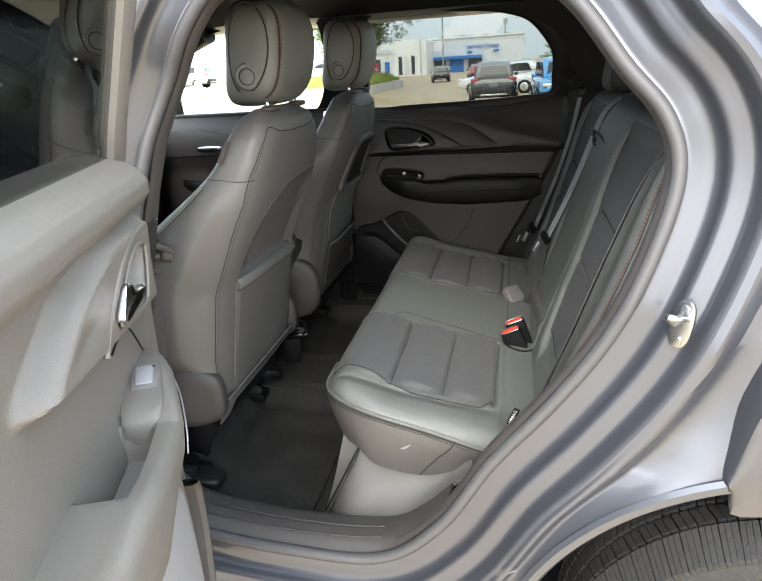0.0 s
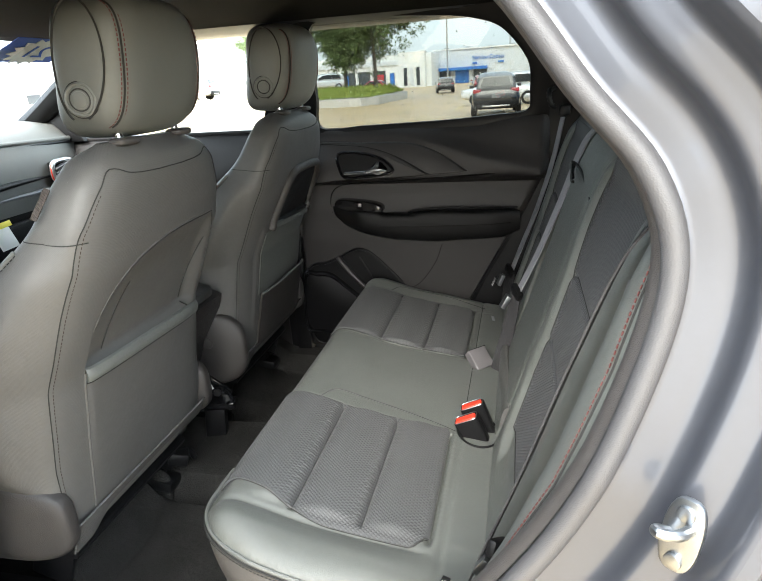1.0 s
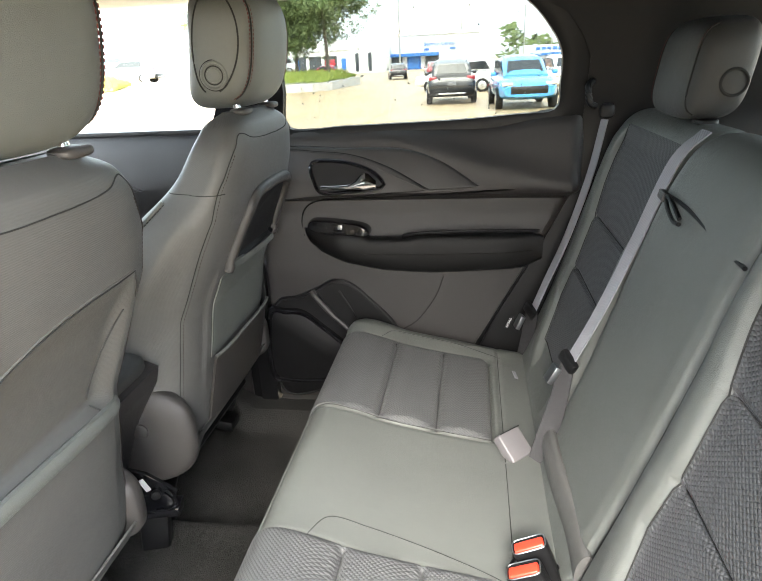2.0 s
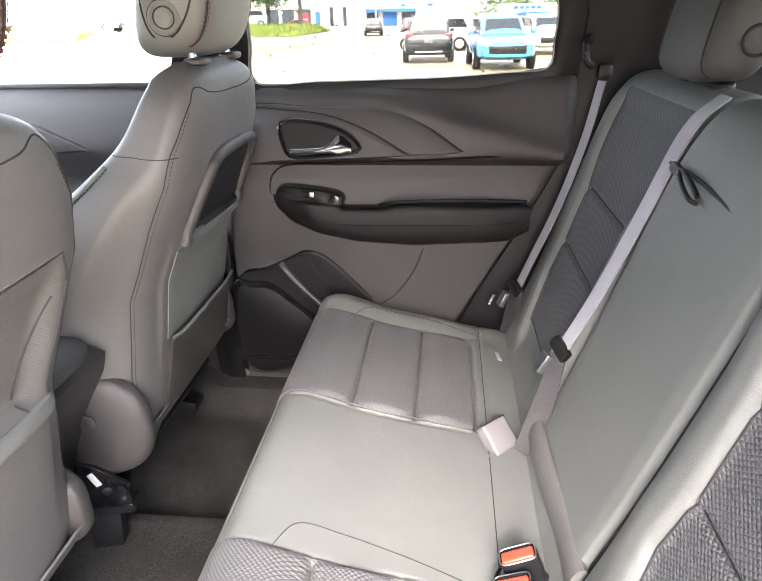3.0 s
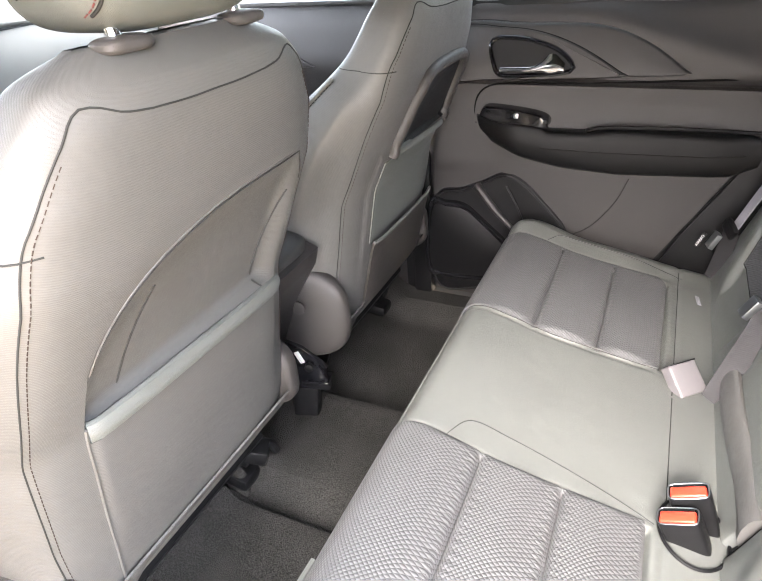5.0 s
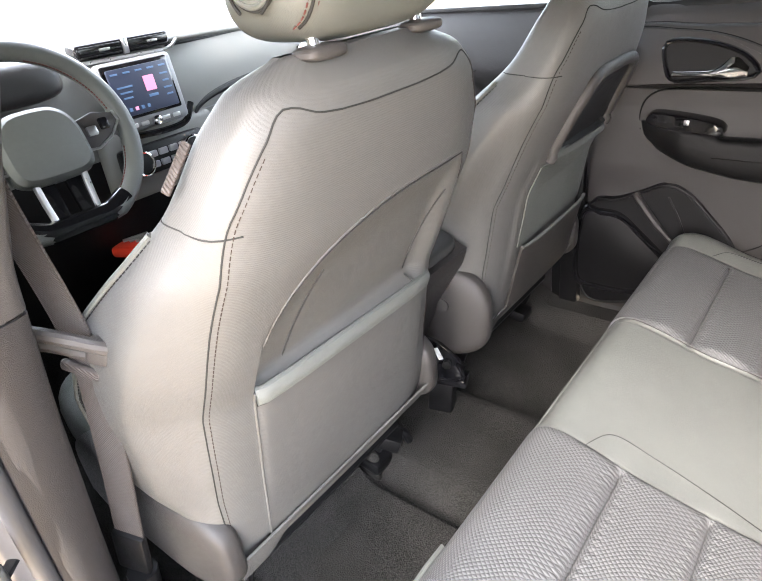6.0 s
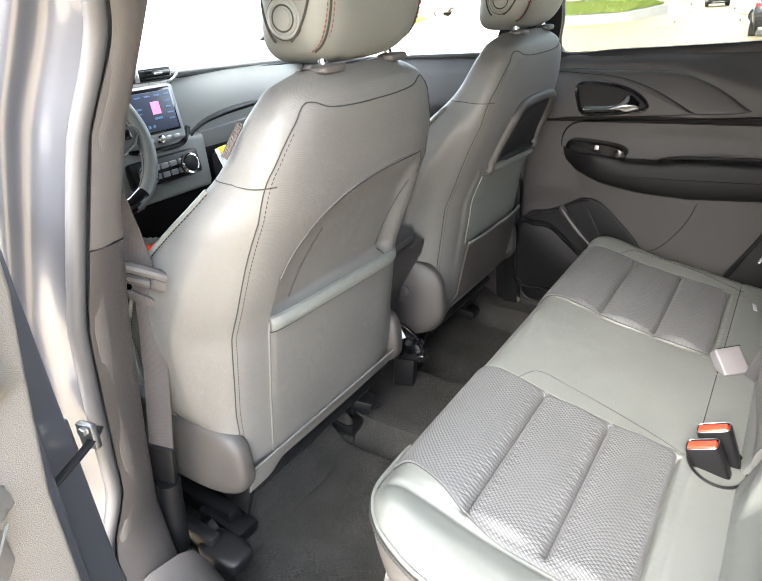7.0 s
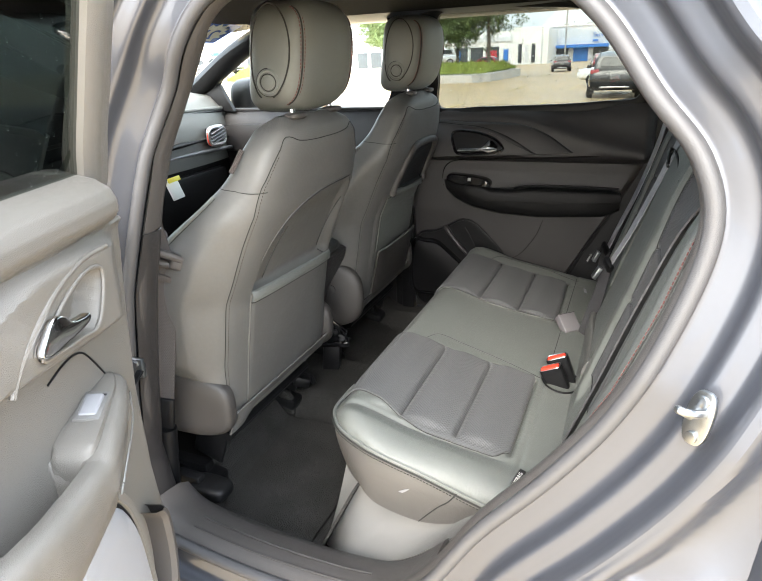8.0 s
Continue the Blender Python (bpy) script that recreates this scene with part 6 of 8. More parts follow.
for i, u in enumerate(np.linspace(0, 1, 40)):
    for j, v in enumerate(np.linspace(0, 1, 40)):
        x, y = -0.72 + 0.385 * u, -0.62 + 0.44 * v
        z = 0.364 + 0.004 * noise.noise((x * 9, y * 9, 3)) + 0.10 * smooth01((0.20 - u) / 0.2) * 0.7
        P[i, j] = (x, y, z + 0.02 * smooth01((v - 0.8) / 0.2))
part("pile_carpet", sheet(P, 0.007, flip=True), CARPET, mat_)
duct = thing("heater_outlet", (-0.62, -0.15, 0.40), "carpeted hump with a wire clip under the seat", "heater outlet")
part("hump", superbox((-0.672, -0.150, 0.408), (0.028, 0.012, 0.055), 0.7, 28, 18), CARPET, duct)
part("wire_clip", tube(spline([(-0.66, -0.20, 0.50), (-0.64, -0.14, 0.515), (-0.61, -0.10, 0.50), (-0.60, -0.09, 0.47)], 24), 0.009, 8), BLACK, duct)
part("plug", rbox((-0.62, -0.13, 0.50), (0.05, 0.05, 0.035), 0.006, turn=(0, 20, 30)), BLACK, duct)
# seat latch hardware seen under the front passenger seat
latch = thing("seat_latch", (-0.62, 0.055, 0.44), "black seat latch with a white marker and bolts", "seat hardware")
part("bracket", prism([(-0.05, 0.0), (0.045, 0.0), (0.055, 0.035), (0.0, 0.085), (-0.035, 0.10), (-0.05, 0.05)], (-0.61, 0.075, 0.545), (1, 0.25, 0), (0, 0, 1), 0.010, 0.002), GLOSS, latch)
part("base", rbox((-0.60, 0.065, 0.545), (0.11, 0.045, 0.022), 0.005, turn=(0, 0, 14)), GLOSS, latch)
part("stem", rbox((-0.615, 0.07, 0.48), (0.06, 0.035, 0.13), 0.006, turn=(0, 6, 14)), BLACK, latch)
part("marker", rbox((-0.612, 0.060, 0.607), (0.012, 0.003, 0.032), 0.001, turn=(0, -24, 14)), WHITE, latch)
part("bolt", disc((-0.592, 0.062, 0.583), (0.4, -0.9, 0.1), 0.010, 0.014, 12), BLACK, latch)
part("bolt", disc((-0.595, 0.085, 0.640), (0.4, -0.9, 0.1), 0.010, 0.010, 12), BLACK, latch)
part("hook", tube(spline([(-0.57, 0.065, 0.59), (-0.555, 0.062, 0.58), (-0.55, 0.06, 0.56), (-0.565, 0.055, 0.55)], 14), 0.005, 8), GLOSS, latch)
foot = thing("seat_rail_cover", (-0.63, -0.62, 0.44), "black plastic cap over the driver seat rail", "rail cover")
part("cap", superbox((-0.60, -0.625, 0.470), (0.055, 0.034, 0.020), 0.5, 32, 16), BLACK, foot)
part("stem", rbox((-0.68, -0.63, 0.48), (0.13, 0.03, 0.05), 0.008), BLACK, foot)

# ---- centre console ----
console = thing("centre_console", (-0.9, 0.0, 0.4), "dark grey centre console with a padded lid", "centre console")
outline = [(-1.35, 0.40), (-0.74, 0.40), (-0.70, 0.52), (-0.60, 0.76), (-0.545, 0.85), (-0.535, 0.885), (-0.56, 0.895), (-0.93, 0.885), (-0.98, 0.80), (-1.35, 0.80)]
part("body", prism(outline, (0, 0.075, 0), (1, 0, 0), (0, 0, 1), 0.165, 0.012, 3), TRIM, console, smooth=True)
part("lid", superbox((-0.720, -0.008, 0.902), (0.180, 0.088, 0.018), 0.45, 40, 20), DARK_LEATHER, console, "padded dark grey lid")
part("cup_ring", ring_bm((-1.05, -0.03, 0.815), (0, 0, 1), 0.043, 0.006), ORANGE, console, "red-lit cup holder rim")
part("cup_well", disc((-1.05, -0.03, 0.80), (0, 0, 1), 0.040, 0.025, 30), BLACK, console)
for k in range(6):
    part("rib", tube([(-1.12 + 0.022 * k, -0.13, 0.812), (-1.12 + 0.022 * k, -0.06, 0.812)], 0.006, 6), SILVER, console)
bottle = thing("drink_bottle", (-1.02, -0.03, 0.80), "small dark drink bottle with a red label in the cup holder", "bottle")
part("glass_body", loft([[(-1.02 + r * math.cos(t), -0.03 + r * math.sin(t), z) for t in np.linspace(0, 2 * math.pi, 20, endpoint=False)] for r, z in ((0.030, 0.80), (0.032, 0.81), (0.031, 0.90), (0.027, 0.93), (0.013, 0.955), (0.013, 0.985))]), GLOSS, bottle)
part("paper_band", loft([[(-1.02 + r * math.cos(t), -0.03 + r * math.sin(t), z) for t in np.linspace(0, 2 * math.pi, 20, endpoint=False)] for r, z in ((0.0325, 0.845), (0.0325, 0.895))], caps=False), ORANGE, bottle, "red and white paper band")
shift = thing("gear_lever", (-1.22, -0.03, 0.80), "gear lever with a pale grey knob", "gear lever")
part("stalk", tube([(-1.22, -0.03, 0.79), (-1.205, -0.03, 0.87)], 0.012, 10), SILVER, shift)
part("knob", superbox((-1.20, -0.035, 0.895), (0.032, 0.028, 0.034), 0.7, 28, 18), GREY_TONGUE, shift)

# ---- dashboard ----
dash = thing("dashboard", (-1.55, 0, 0.7), "dashboard in pale grey cloth and black plastic", "dashboard")
P = np.zeros((60, 16, 3))
sec = spline([(-1.80, 1.315), (-1.62, 1.335), (-1.47, 1.320), (-1.405, 1.280), (-1.385, 1.22), (-1.375, 1.13), (-1.39, 1.05), (-1.40, 0.95), (-1.46, 0.80), (-1.55, 0.66)], 16)
for i, y in enumerate(np.linspace(-0.72, 0.73, 60)):
    for k, (x, z) in enumerate(sec):
        hump = 0.030 * math.exp(-((y + 0.385) / 0.17) ** 2) * smooth01((z - 1.15) / 0.1)
        P[i, k] = (x - 0.04 * (abs(y) / 0.72) ** 3, y, z + hump)
part("top_pad", sheet(P[:, :10], 0.006), PALE, dash, "pale grey dashboard top")
part("fascia", sheet(P[:, 9:], 0.006), BLACK, dash)
part("trim_strip", tube([(-1.380, y, 1.098 + 0.01 * math.sin(y * 4)) for y in np.linspace(0.12, 0.70, 30)], 0.007, 8), GREY_TONGUE, dash, "grey trim strip")
part("glove_box", rbox((-1.40, 0.40, 0.93), (0.05, 0.46, 0.20), 0.02), BLACK, dash)
cowl = superbox((-1.36, -0.40, 1.26), (0.07, 0.17, 0.045), 0.5, 36, 18)
part("instrument_hood", cowl, TRIM, dash)
part("dash_crease", tube(spline([(-1.366, 0.090, 1.085), (-1.368, 0.110, 1.110), (-1.372, 0.173, 1.133), (-1.376, 0.294, 1.148), (-1.380, 0.45, 1.152), (-1.392, 0.70, 1.147)], 40), [0.004 + 0.007 * math.sin(math.pi * min(1, k / 26)) for k in range(40)], 8), BLACK, dash)
# black cord draws the shadow line below the pad's shoulder
part("shoulder_groove", tube(spline([(-1.388, 0.075, 1.272), (-1.395, 0.16, 1.270), (-1.400, 0.30, 1.266), (-1.404, 0.45, 1.262), (-1.420, 0.70, 1.255)], 40), 0.0055, 8), BLACK, dash)
part("shoulder_lip", tube(spline([(-1.384, 0.075, 1.284), (-1.394, 0.16, 1.282), (-1.400, 0.30, 1.278), (-1.405, 0.45, 1.274), (-1.422, 0.70, 1.267)], 40), 0.0085, 10), PALE, dash)
part("glass_gap", tube([(-1.785 - 0.04 * (abs(y) / 0.72) ** 3, y, 1.326 + 0.030 * math.exp(-((y + 0.385) / 0.17) ** 2)) for y in np.linspace(-0.70, 0.70, 50)], 0.006, 8), BLACK, dash)
part("lower_surround", tube(spline([(-1.352, -0.130, 1.098), (-1.350, -0.095, 1.090), (-1.350, 0.0, 1.084), (-1.352, 0.055, 1.092), (-1.358, 0.085, 1.130)], 30), 0.008, 8), GLOSS, dash)
part("centre_surround", rbox((-1.378, -0.02, 1.02), (0.04, 0.33, 0.17), 0.03, 3), PALE, dash)
screen = thing("display_screen", (-1.34, -0.035, 1.13), "touch display with a pink tile between silver side wings", "screen")
SCR = lamp_material("screen_glow", (0.012, 0.017, 0.035), 0.06)
TILE = lamp_material("icon_blue", (0.04, 0.08, 0.15), 0.10)
TILE2 = lamp_material("icon_pink", (0.40, 0.13, 0.22), 0.14)
part("bezel", rbox((-1.354, -0.045, 1.182), (0.030, 0.205, 0.160), 0.014, 3, turn=(0, -8, 0)), GREY_TONGUE, screen)
part("dark_bezel", rbox((-1.3425, -0.048, 1.194), (0.012, 0.178, 0.124), 0.006, 2, turn=(0, -8, 0)), GLOSS, screen)
wing = [(0.036, 1.120), (0.060, 1.110), (0.074, 1.140), (0.098, 1.188), (0.080, 1.214), (0.050, 1.242), (0.036, 1.246)]
part("silver_wing", prism(wing, (-1.352, 0, 0), (0, 1, 0), (-0.14, 0, 1), 0.018, 0.005, 3), SILVER, screen)
part("display", rbox((-1.335, -0.048, 1.194), (0.008, 0.160, 0.106), 0.003, turn=(0, -8, 0)), SCR, screen)
slab = lambda name, y, z, w, h, mt: part(name, rbox((-1.3302 - 0.14 * (z - 1.194), y, z), (0.002, w, h), 0.0006, 1, turn=(0, -8, 0)), mt, screen)
slab("album_tile", -0.030, 1.204, 0.028, 0.034, TILE2)
slab("text_bar", -0.030, 1.176, 0.026, 0.006, TILE)
for k in range(5):
    slab("menu_bar", -0.112 + 0.032 * k, 1.236, 0.018, 0.004, TILE)
for k in range(4):
    slab("list_bar", 0.014, 1.218 - 0.016 * k, 0.022 - 0.005 * (k % 2), 0.004, TILE)
    slab("icon", -0.100 + 0.016 * k, 1.156, 0.008, 0.008, TILE2 if k == 1 else TILE)
for k in range(3):
    slab("text_bar", -0.096, 1.206 - 0.012 * k, 0.040 - 0.008 * k, 0.004, TILE)
part("key_bar", rbox((-1.340, -0.042, 1.118), (0.014, 0.150, 0.022), 0.005, 3, turn=(0, -8, 0)), GREY_TONGUE, screen)
for k in range(5):
    if k != 2:
        part("key", rbox((-1.331, -0.102 + 0.030 * k, 1.118), (0.006, 0.022, 0.010), 0.002), SILVER, screen)
part("volume_knob", disc((-1.326, -0.042, 1.118), (1, 0, 0.15), 0.011, 0.020, 24, 0.003), CHROME, screen)
clim = thing("climate_panel", (-1.34, -0.035, 1.0), "climate panel with two silver-ringed knobs", "climate panel")
part("panel", rbox((-1.348, -0.035, 1.03), (0.04, 0.24, 0.075), 0.01, turn=(0, -10, 0)), BLACK, clim)
for y in (-0.120, 0.030):
    k = part("knob", disc((-1.320, y, 1.032), (1, 0, 0.15), 0.028, 0.03, 30, 0.004), BLACK, clim)
    part("knob_ring", ring_bm((-1.306, y, 1.034), (1, 0, 0.15), 0.027, 0.004), CHROME, k)
for k in range(4):
    for r in range(2):
        part("key", rbox((-1.324, -0.080 + 0.030 * k, 1.045 - 0.026 * r), (0.008, 0.024, 0.015), 0.002), GREY_TONGUE, clim)


def vent(y, z, w, h, n, turn):
    v = thing("air_vent", (-1.37, y, z), "black air vent with slats in a red-edged frame", "air vent", "dashboard vents")
    ringp = [(-1.362, y + w * math.copysign(abs(math.cos(t)) ** 0.6, math.cos(t)), z + h * math.copysign(abs(math.sin(t)) ** 0.6, math.sin(t))) for t in np.linspace(0, 2 * math.pi, 40, endpoint=False)]
    part("frame", tube(ringp, 0.009, 8, closed=True, up=(1, 0, 0)), SILVER, v)
    part("red_ring", tube([(a + 0.002, y + (b - y) * 1.12, z + (c - z) * 1.12) for a, b, c in ringp], 0.003, 6, closed=True, up=(1, 0, 0)), ORANGE, v)
    part("back", rbox((-1.375, y, z), (0.01, w * 1.9, h * 1.9), 0.004), BLACK, v)
    for k in range(n):
        part("slat", rbox((-1.360, y, z + h * 1.5 * ((k + 0.5) / n - 0.5)), (0.02, w * 1.75, 0.006), 0.002, turn=(turn, 0, 0)), GREY_TONGUE if turn else BLACK, v)


vent(0.565, 1.165, 0.055, 0.036, 4, 14)
bar = thing("air_vent", (-1.38, -0.045, 1.285), "wide black centre air vent with a silver lip", "air vent", "dashboard vents")
part("housing", rbox((-1.392, -0.045, 1.290), (0.05, 0.245, 0.036), 0.010, 3), GLOSS, bar)
part("silver_lip", tube(spline([(-1.372, -0.20, 1.279), (-1.366, -0.17, 1.269), (-1.364, -0.05, 1.266), (-1.364, 0.06, 1.266), (-1.368, 0.095, 1.282)], 30), 0.0042, 8), SILVER, bar)
part("divider", rbox((-1.368, -0.045, 1.290), (0.012, 0.014, 0.036), 0.003, turn=(0, 0, 0)), SILVER, bar)
for k in range(3):
    for yv in (-0.107, 0.017):
        part("slat", rbox((-1.370, yv, 1.279 + 0.010 * k), (0.014, 0.100, 0.0025), 0.001), BLACK, bar)
for yv in (-0.10, 0.025):
    part("vent_tab", rbox((-1.362, yv, 1.290), (0.008, 0.026, 0.006), 0.002), SILVER, bar)
wheel_s = thing("steering_wheel", (-1.12, -0.39, 1.0), "grey leather steering wheel with silver spokes", "steering wheel")
ax = Vector((0.93, 0, 0.37))
q = ax.to_track_quat("Z", "Y").to_matrix()
rim_pts = []
for t in np.linspace(0, 2 * math.pi, 64, endpoint=False):
    u, v = 0.168 * math.cos(t), 0.168 * math.sin(t)
    v = max(v, -0.150)
    rim_pts.append(tuple(Vector((-1.12, -0.405, 1.178)) + u * Vector((0, 1, 0)) + v * ax.cross(Vector((0, 1, 0)))))
part("rim", tube(rim_pts, 0.0185, 12, closed=True, up=tuple(ax)), LEATHER, wheel_s, "grey leather rim")
hub_c, across, upw = Vector((-1.12, -0.405, 1.178)), Vector((0, 1, 0)), ax.normalized().cross(Vector((0, 1, 0)))
face = ax.normalized()
at = lambda u, v, w=0.0: hub_c + across * u + upw * v + face * w
part("hub", loft([[tuple(at(0.078 * f * math.copysign(abs(math.cos(t)) ** 0.6, math.cos(t)), -0.006 + 0.066 * f * math.copysign(abs(math.sin(t)) ** 0.6, math.sin(t)) - 0.012 * f * math.cos(t) ** 2, w)) for t in np.linspace(0, 2 * math.pi, 40, endpoint=False)] for f, w in ((0.9, -0.03), (1.0, 0.0), (0.97, 0.018), (0.85, 0.028), (0.4, 0.033))]), LEATHER, wheel_s, "grey airbag cover")
stitch_line = [tuple(Vector(p) + (hub_c - Vector(p)).normalized() * 0.0175 + face * 0.004) for p in rim_pts[2:14] + rim_pts[52:62]]
for run in (stitch_line[:12], stitch_line[12:]):
    stitches(run, 0.0016, RED_STITCH, wheel_s, "rim_stitching", gap=0.006)
for sg in (-1, 1):
    pod_o = [(0.070, 0.020), (0.110, 0.030), (0.148, 0.022), (0.152, 0.004), (0.128, -0.020), (0.092, -0.036), (0.070, -0.034)]
    pod_o = [(sg * u, v) for u, v in pod_o][::sg]
    part("spoke", prism(pod_o, tuple(at(0, 0, -0.010)), tuple(across), tuple(upw), 0.022, 0.004), TRIM_LIGHT, wheel_s, "grey switch spoke")
    part("spoke_edge", tube([tuple(at(sg * u, v, 0.012)) for u, v in ((0.075, -0.036), (0.095, -0.037), (0.130, -0.020), (0.153, 0.004), (0.149, 0.023))], 0.0026, 6), SILVER, wheel_s)
    part("spoke_switch", rbox(tuple(at(sg * 0.095, -0.004, 0.013)), (0.008, 0.020, 0.018), 0.003, 2, turn=(0, -20, 0)), SILVER, wheel_s)
    part("spoke_switch", rbox(tuple(at(sg * 0.122, 0.004, 0.013)), (0.008, 0.018, 0.022), 0.003, 2, turn=(0, -20, 0)), GLOSS, wheel_s)
    part("lower_spoke", tube([tuple(at(sg * u, v, w)) for u, v, w in ((0.045, -0.060, 0.010), (0.043, -0.100, 0.004), (0.040, -0.145, 0.002))], 0.0065, 8), SILVER, wheel_s)
    part("spoke_web", prism([(sg * u, v) for u, v in ((0.010, -0.062), (0.044, -0.062), (0.040, -0.146), (0.012, -0.146))][::-sg], tuple(at(0, 0, -0.008)), tuple(across), tuple(upw), 0.012, 0.003), GLOSS, wheel_s)
part("rim_insert", tube([tuple(at(u, lerp(abs(u), [0, 0.06, 0.10], [-0.150, -0.150, -0.132]), 0.0)) for u in np.linspace(-0.10, 0.10, 20)], 0.0195, 12), GLOSS, wheel_s, "gloss black flat bottom of the rim")
tray = thing("console_tray", (-1.33, -0.13, 0.79), "red-edged tray with silver ribs in the console", "tray")
part("tray_base", rbox((-1.385, -0.135, 0.808), (0.16, 0.100, 0.03), 0.010, 2, turn=(0, 0, 25)), ORANGE, tray)
for k in range(6):
    part("rib", tube([(-1.435 + 0.018 * k, -0.172 + 0.008 * k, 0.826), (-1.420 + 0.018 * k, -0.108 + 0.008 * k, 0.826)], 0.005, 6), SILVER, tray)
note = thing("paper_tag", (-1.0, -0.1, 0.95), "white paper tag with a yellow top edge on the dashboard", "paper tag")
part("sheet", rbox((-1.19, 0.075, 1.045), (0.003, 0.075, 0.075), 0.001, turn=(0, -20, 10)), WHITE, note)
part("yellow_edge", rbox((-1.187, 0.075, 1.078), (0.004, 0.075, 0.016), 0.001, turn=(0, -20, 10)), YELLOW, note)

# ---- roof lining, pillars, front far door, windscreen ----
lining = thing("headliner", (0, 0, 1.55), "dark grey cloth headliner", "ceiling", kind="structure")
P = np.array([[(x, y, 1.618 - 0.022 * (abs(y) / 0.66) ** 4 - 0.10 * max(0, (-0.95 - x)) ** 1.3) for y in np.linspace(-0.66, 0.66, 30)] for x in np.linspace(-1.28, 1.0, 34)])
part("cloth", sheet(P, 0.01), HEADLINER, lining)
cside = thing("c_pillar_trim", (0.5, 0.6, 1.2), "rear quarter trim beside the seat, far side blackened for shade", "pillar trim", kind="structure")
for s, nm in ((1, "far_trim"), (-1, "near_trim")):
    P = np.zeros((26, 22, 3))
    for i, u in enumerate(np.linspace(0, 1, 26)):
        for j, z in enumerate(np.linspace(0.55, 1.60, 22)):
            if s > 0:
                x0 = lerp(z, [0.55, 0.70, 0.9, 1.10, 1.28, 1.42, 1.50, 1.60], [0.06, 0.13, 0.24, 0.335, 0.335, 0.335, 0.27, 0.05])
                y = lerp(z, [0.55, 1.25, 1.60], [0.745, 0.735, 0.62]) - 0.03 * math.sin(u * 3)
            else:
                x0 = lerp(z, [0.55, 0.73, 0.86, 0.985, 1.12, 1.235, 1.315, 1.385, 1.48, 1.60], [0.02, 0.12, 0.22, 0.30, 0.355, 0.385, 0.365, 0.305, 0.235, 0.0])
                y = side_y(z) - 0.012 - 0.055 * smooth01(u * 4)
            P[i, j] = (x0 + (1.05 - x0) * u, s * y, z)
    # one trim in two tones: black for far-side shade, grey for near daylight
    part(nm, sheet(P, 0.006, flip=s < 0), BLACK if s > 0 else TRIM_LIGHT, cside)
part("belt_guide", rbox((0.378, 0.668, 1.278), (0.035, 0.024, 0.035), 0.010), BLACK, cside)
part("coat_hook", tube(spline([(0.345, 0.69, 1.345), (0.33, 0.66, 1.335), (0.335, 0.655, 1.30), (0.35, 0.67, 1.29)], 14), 0.008, 8), BLACK, cside)
part("parcel_shelf", rbox((0.78, 0, 1.20), (0.46, 1.30, 0.02), 0.004), BLACK, cside)
bpf = thing("b_pillar", (-0.62, 0.72, 0.5), "black far B-pillar trim", "pillar", kind="structure")
part("far_pillar", loft([[(lerp(z, [0.4, 1.2, 1.6], [-0.60, -0.545, -0.475]), side_y(z) + 0.06, z), (lerp(z, [0.4, 1.2, 1.6], [-0.575, -0.50, -0.415]), side_y(z) - 0.035, z), (lerp(z, [0.4, 1.2, 1.6], [-0.68, -0.60, -0.52]), side_y(z) - 0.05, z), (lerp(z, [0.4, 1.2, 1.6], [-0.72, -0.63, -0.54]), side_y(z) + 0.06, z)] for z in np.linspace(0.36, 1.60, 14)]), BLACK, bpf)
fdoor = thing("front_door", (-1.1, 0.75, 0.42), "closed front passenger door with grey-blue lit trim", "car door")
P = np.zeros((50, 30, 3))
for i, x in enumerate(np.linspace(-1.62, -0.63, 50)):
    for j, z in enumerate(np.linspace(1.252, 0.42, 30)):
        P[i, j] = (x, 0.83 - lerp(z, [0.43, 0.86, 0.97, 1.02, 1.072, 1.085, 1.19, 1.23, 1.252], [0.10, 0.118, 0.112, 0.108, 0.125, 0.14, 0.124, 0.112, 0.09]), z)
part("inner_panel", sheet(P, 0.004), TRIM, fdoor)
R = []
for x in np.linspace(-1.36, -0.66, 40):
    v = (x + 1.36) / 0.70
    d = 0.07 * smooth01(v / 0.25)
    zt, zb = lerp(v, [0, 0.3, 1], [0.99, 0.975, 0.965]), lerp(v, [0, 0.3, 1], [0.96, 0.88, 0.87])
    R.append([(x, 0.725 - d * (0.5 + 0.5 * math.cos(t)), (zt + zb) / 2 + (zt - zb) / 2 * math.sin(t)) for t in np.linspace(0, 2 * math.pi, 18, endpoint=False)])
part("armrest", loft(R), PAD, fdoor)
part("blade", prism([(-1.50, 1.19), (-1.20, 1.20), (-1.0, 1.165), (-0.86, 1.10), (-1.0, 1.09), (-1.5, 1.08)], (0, 0.70, 0), (1, 0, 0), (0, 0, 1), 0.018, 0.006), TRIM, fdoor)
part("handle_bowl", superbox((-1.17, 0.690, 1.125), (0.10, 0.008, 0.036), 0.6, 32, 14), GLOSS, fdoor)
part("handle", superbox((-1.135, 0.675, 1.118), (0.065, 0.009, 0.013), 0.7, 30, 14), CHROME, fdoor, "chrome release lever")
part("sill_strip", rbox((-1.12, 0.742, 1.254), (1.0, 0.03, 0.014), 0.004), TRIM, fdoor)
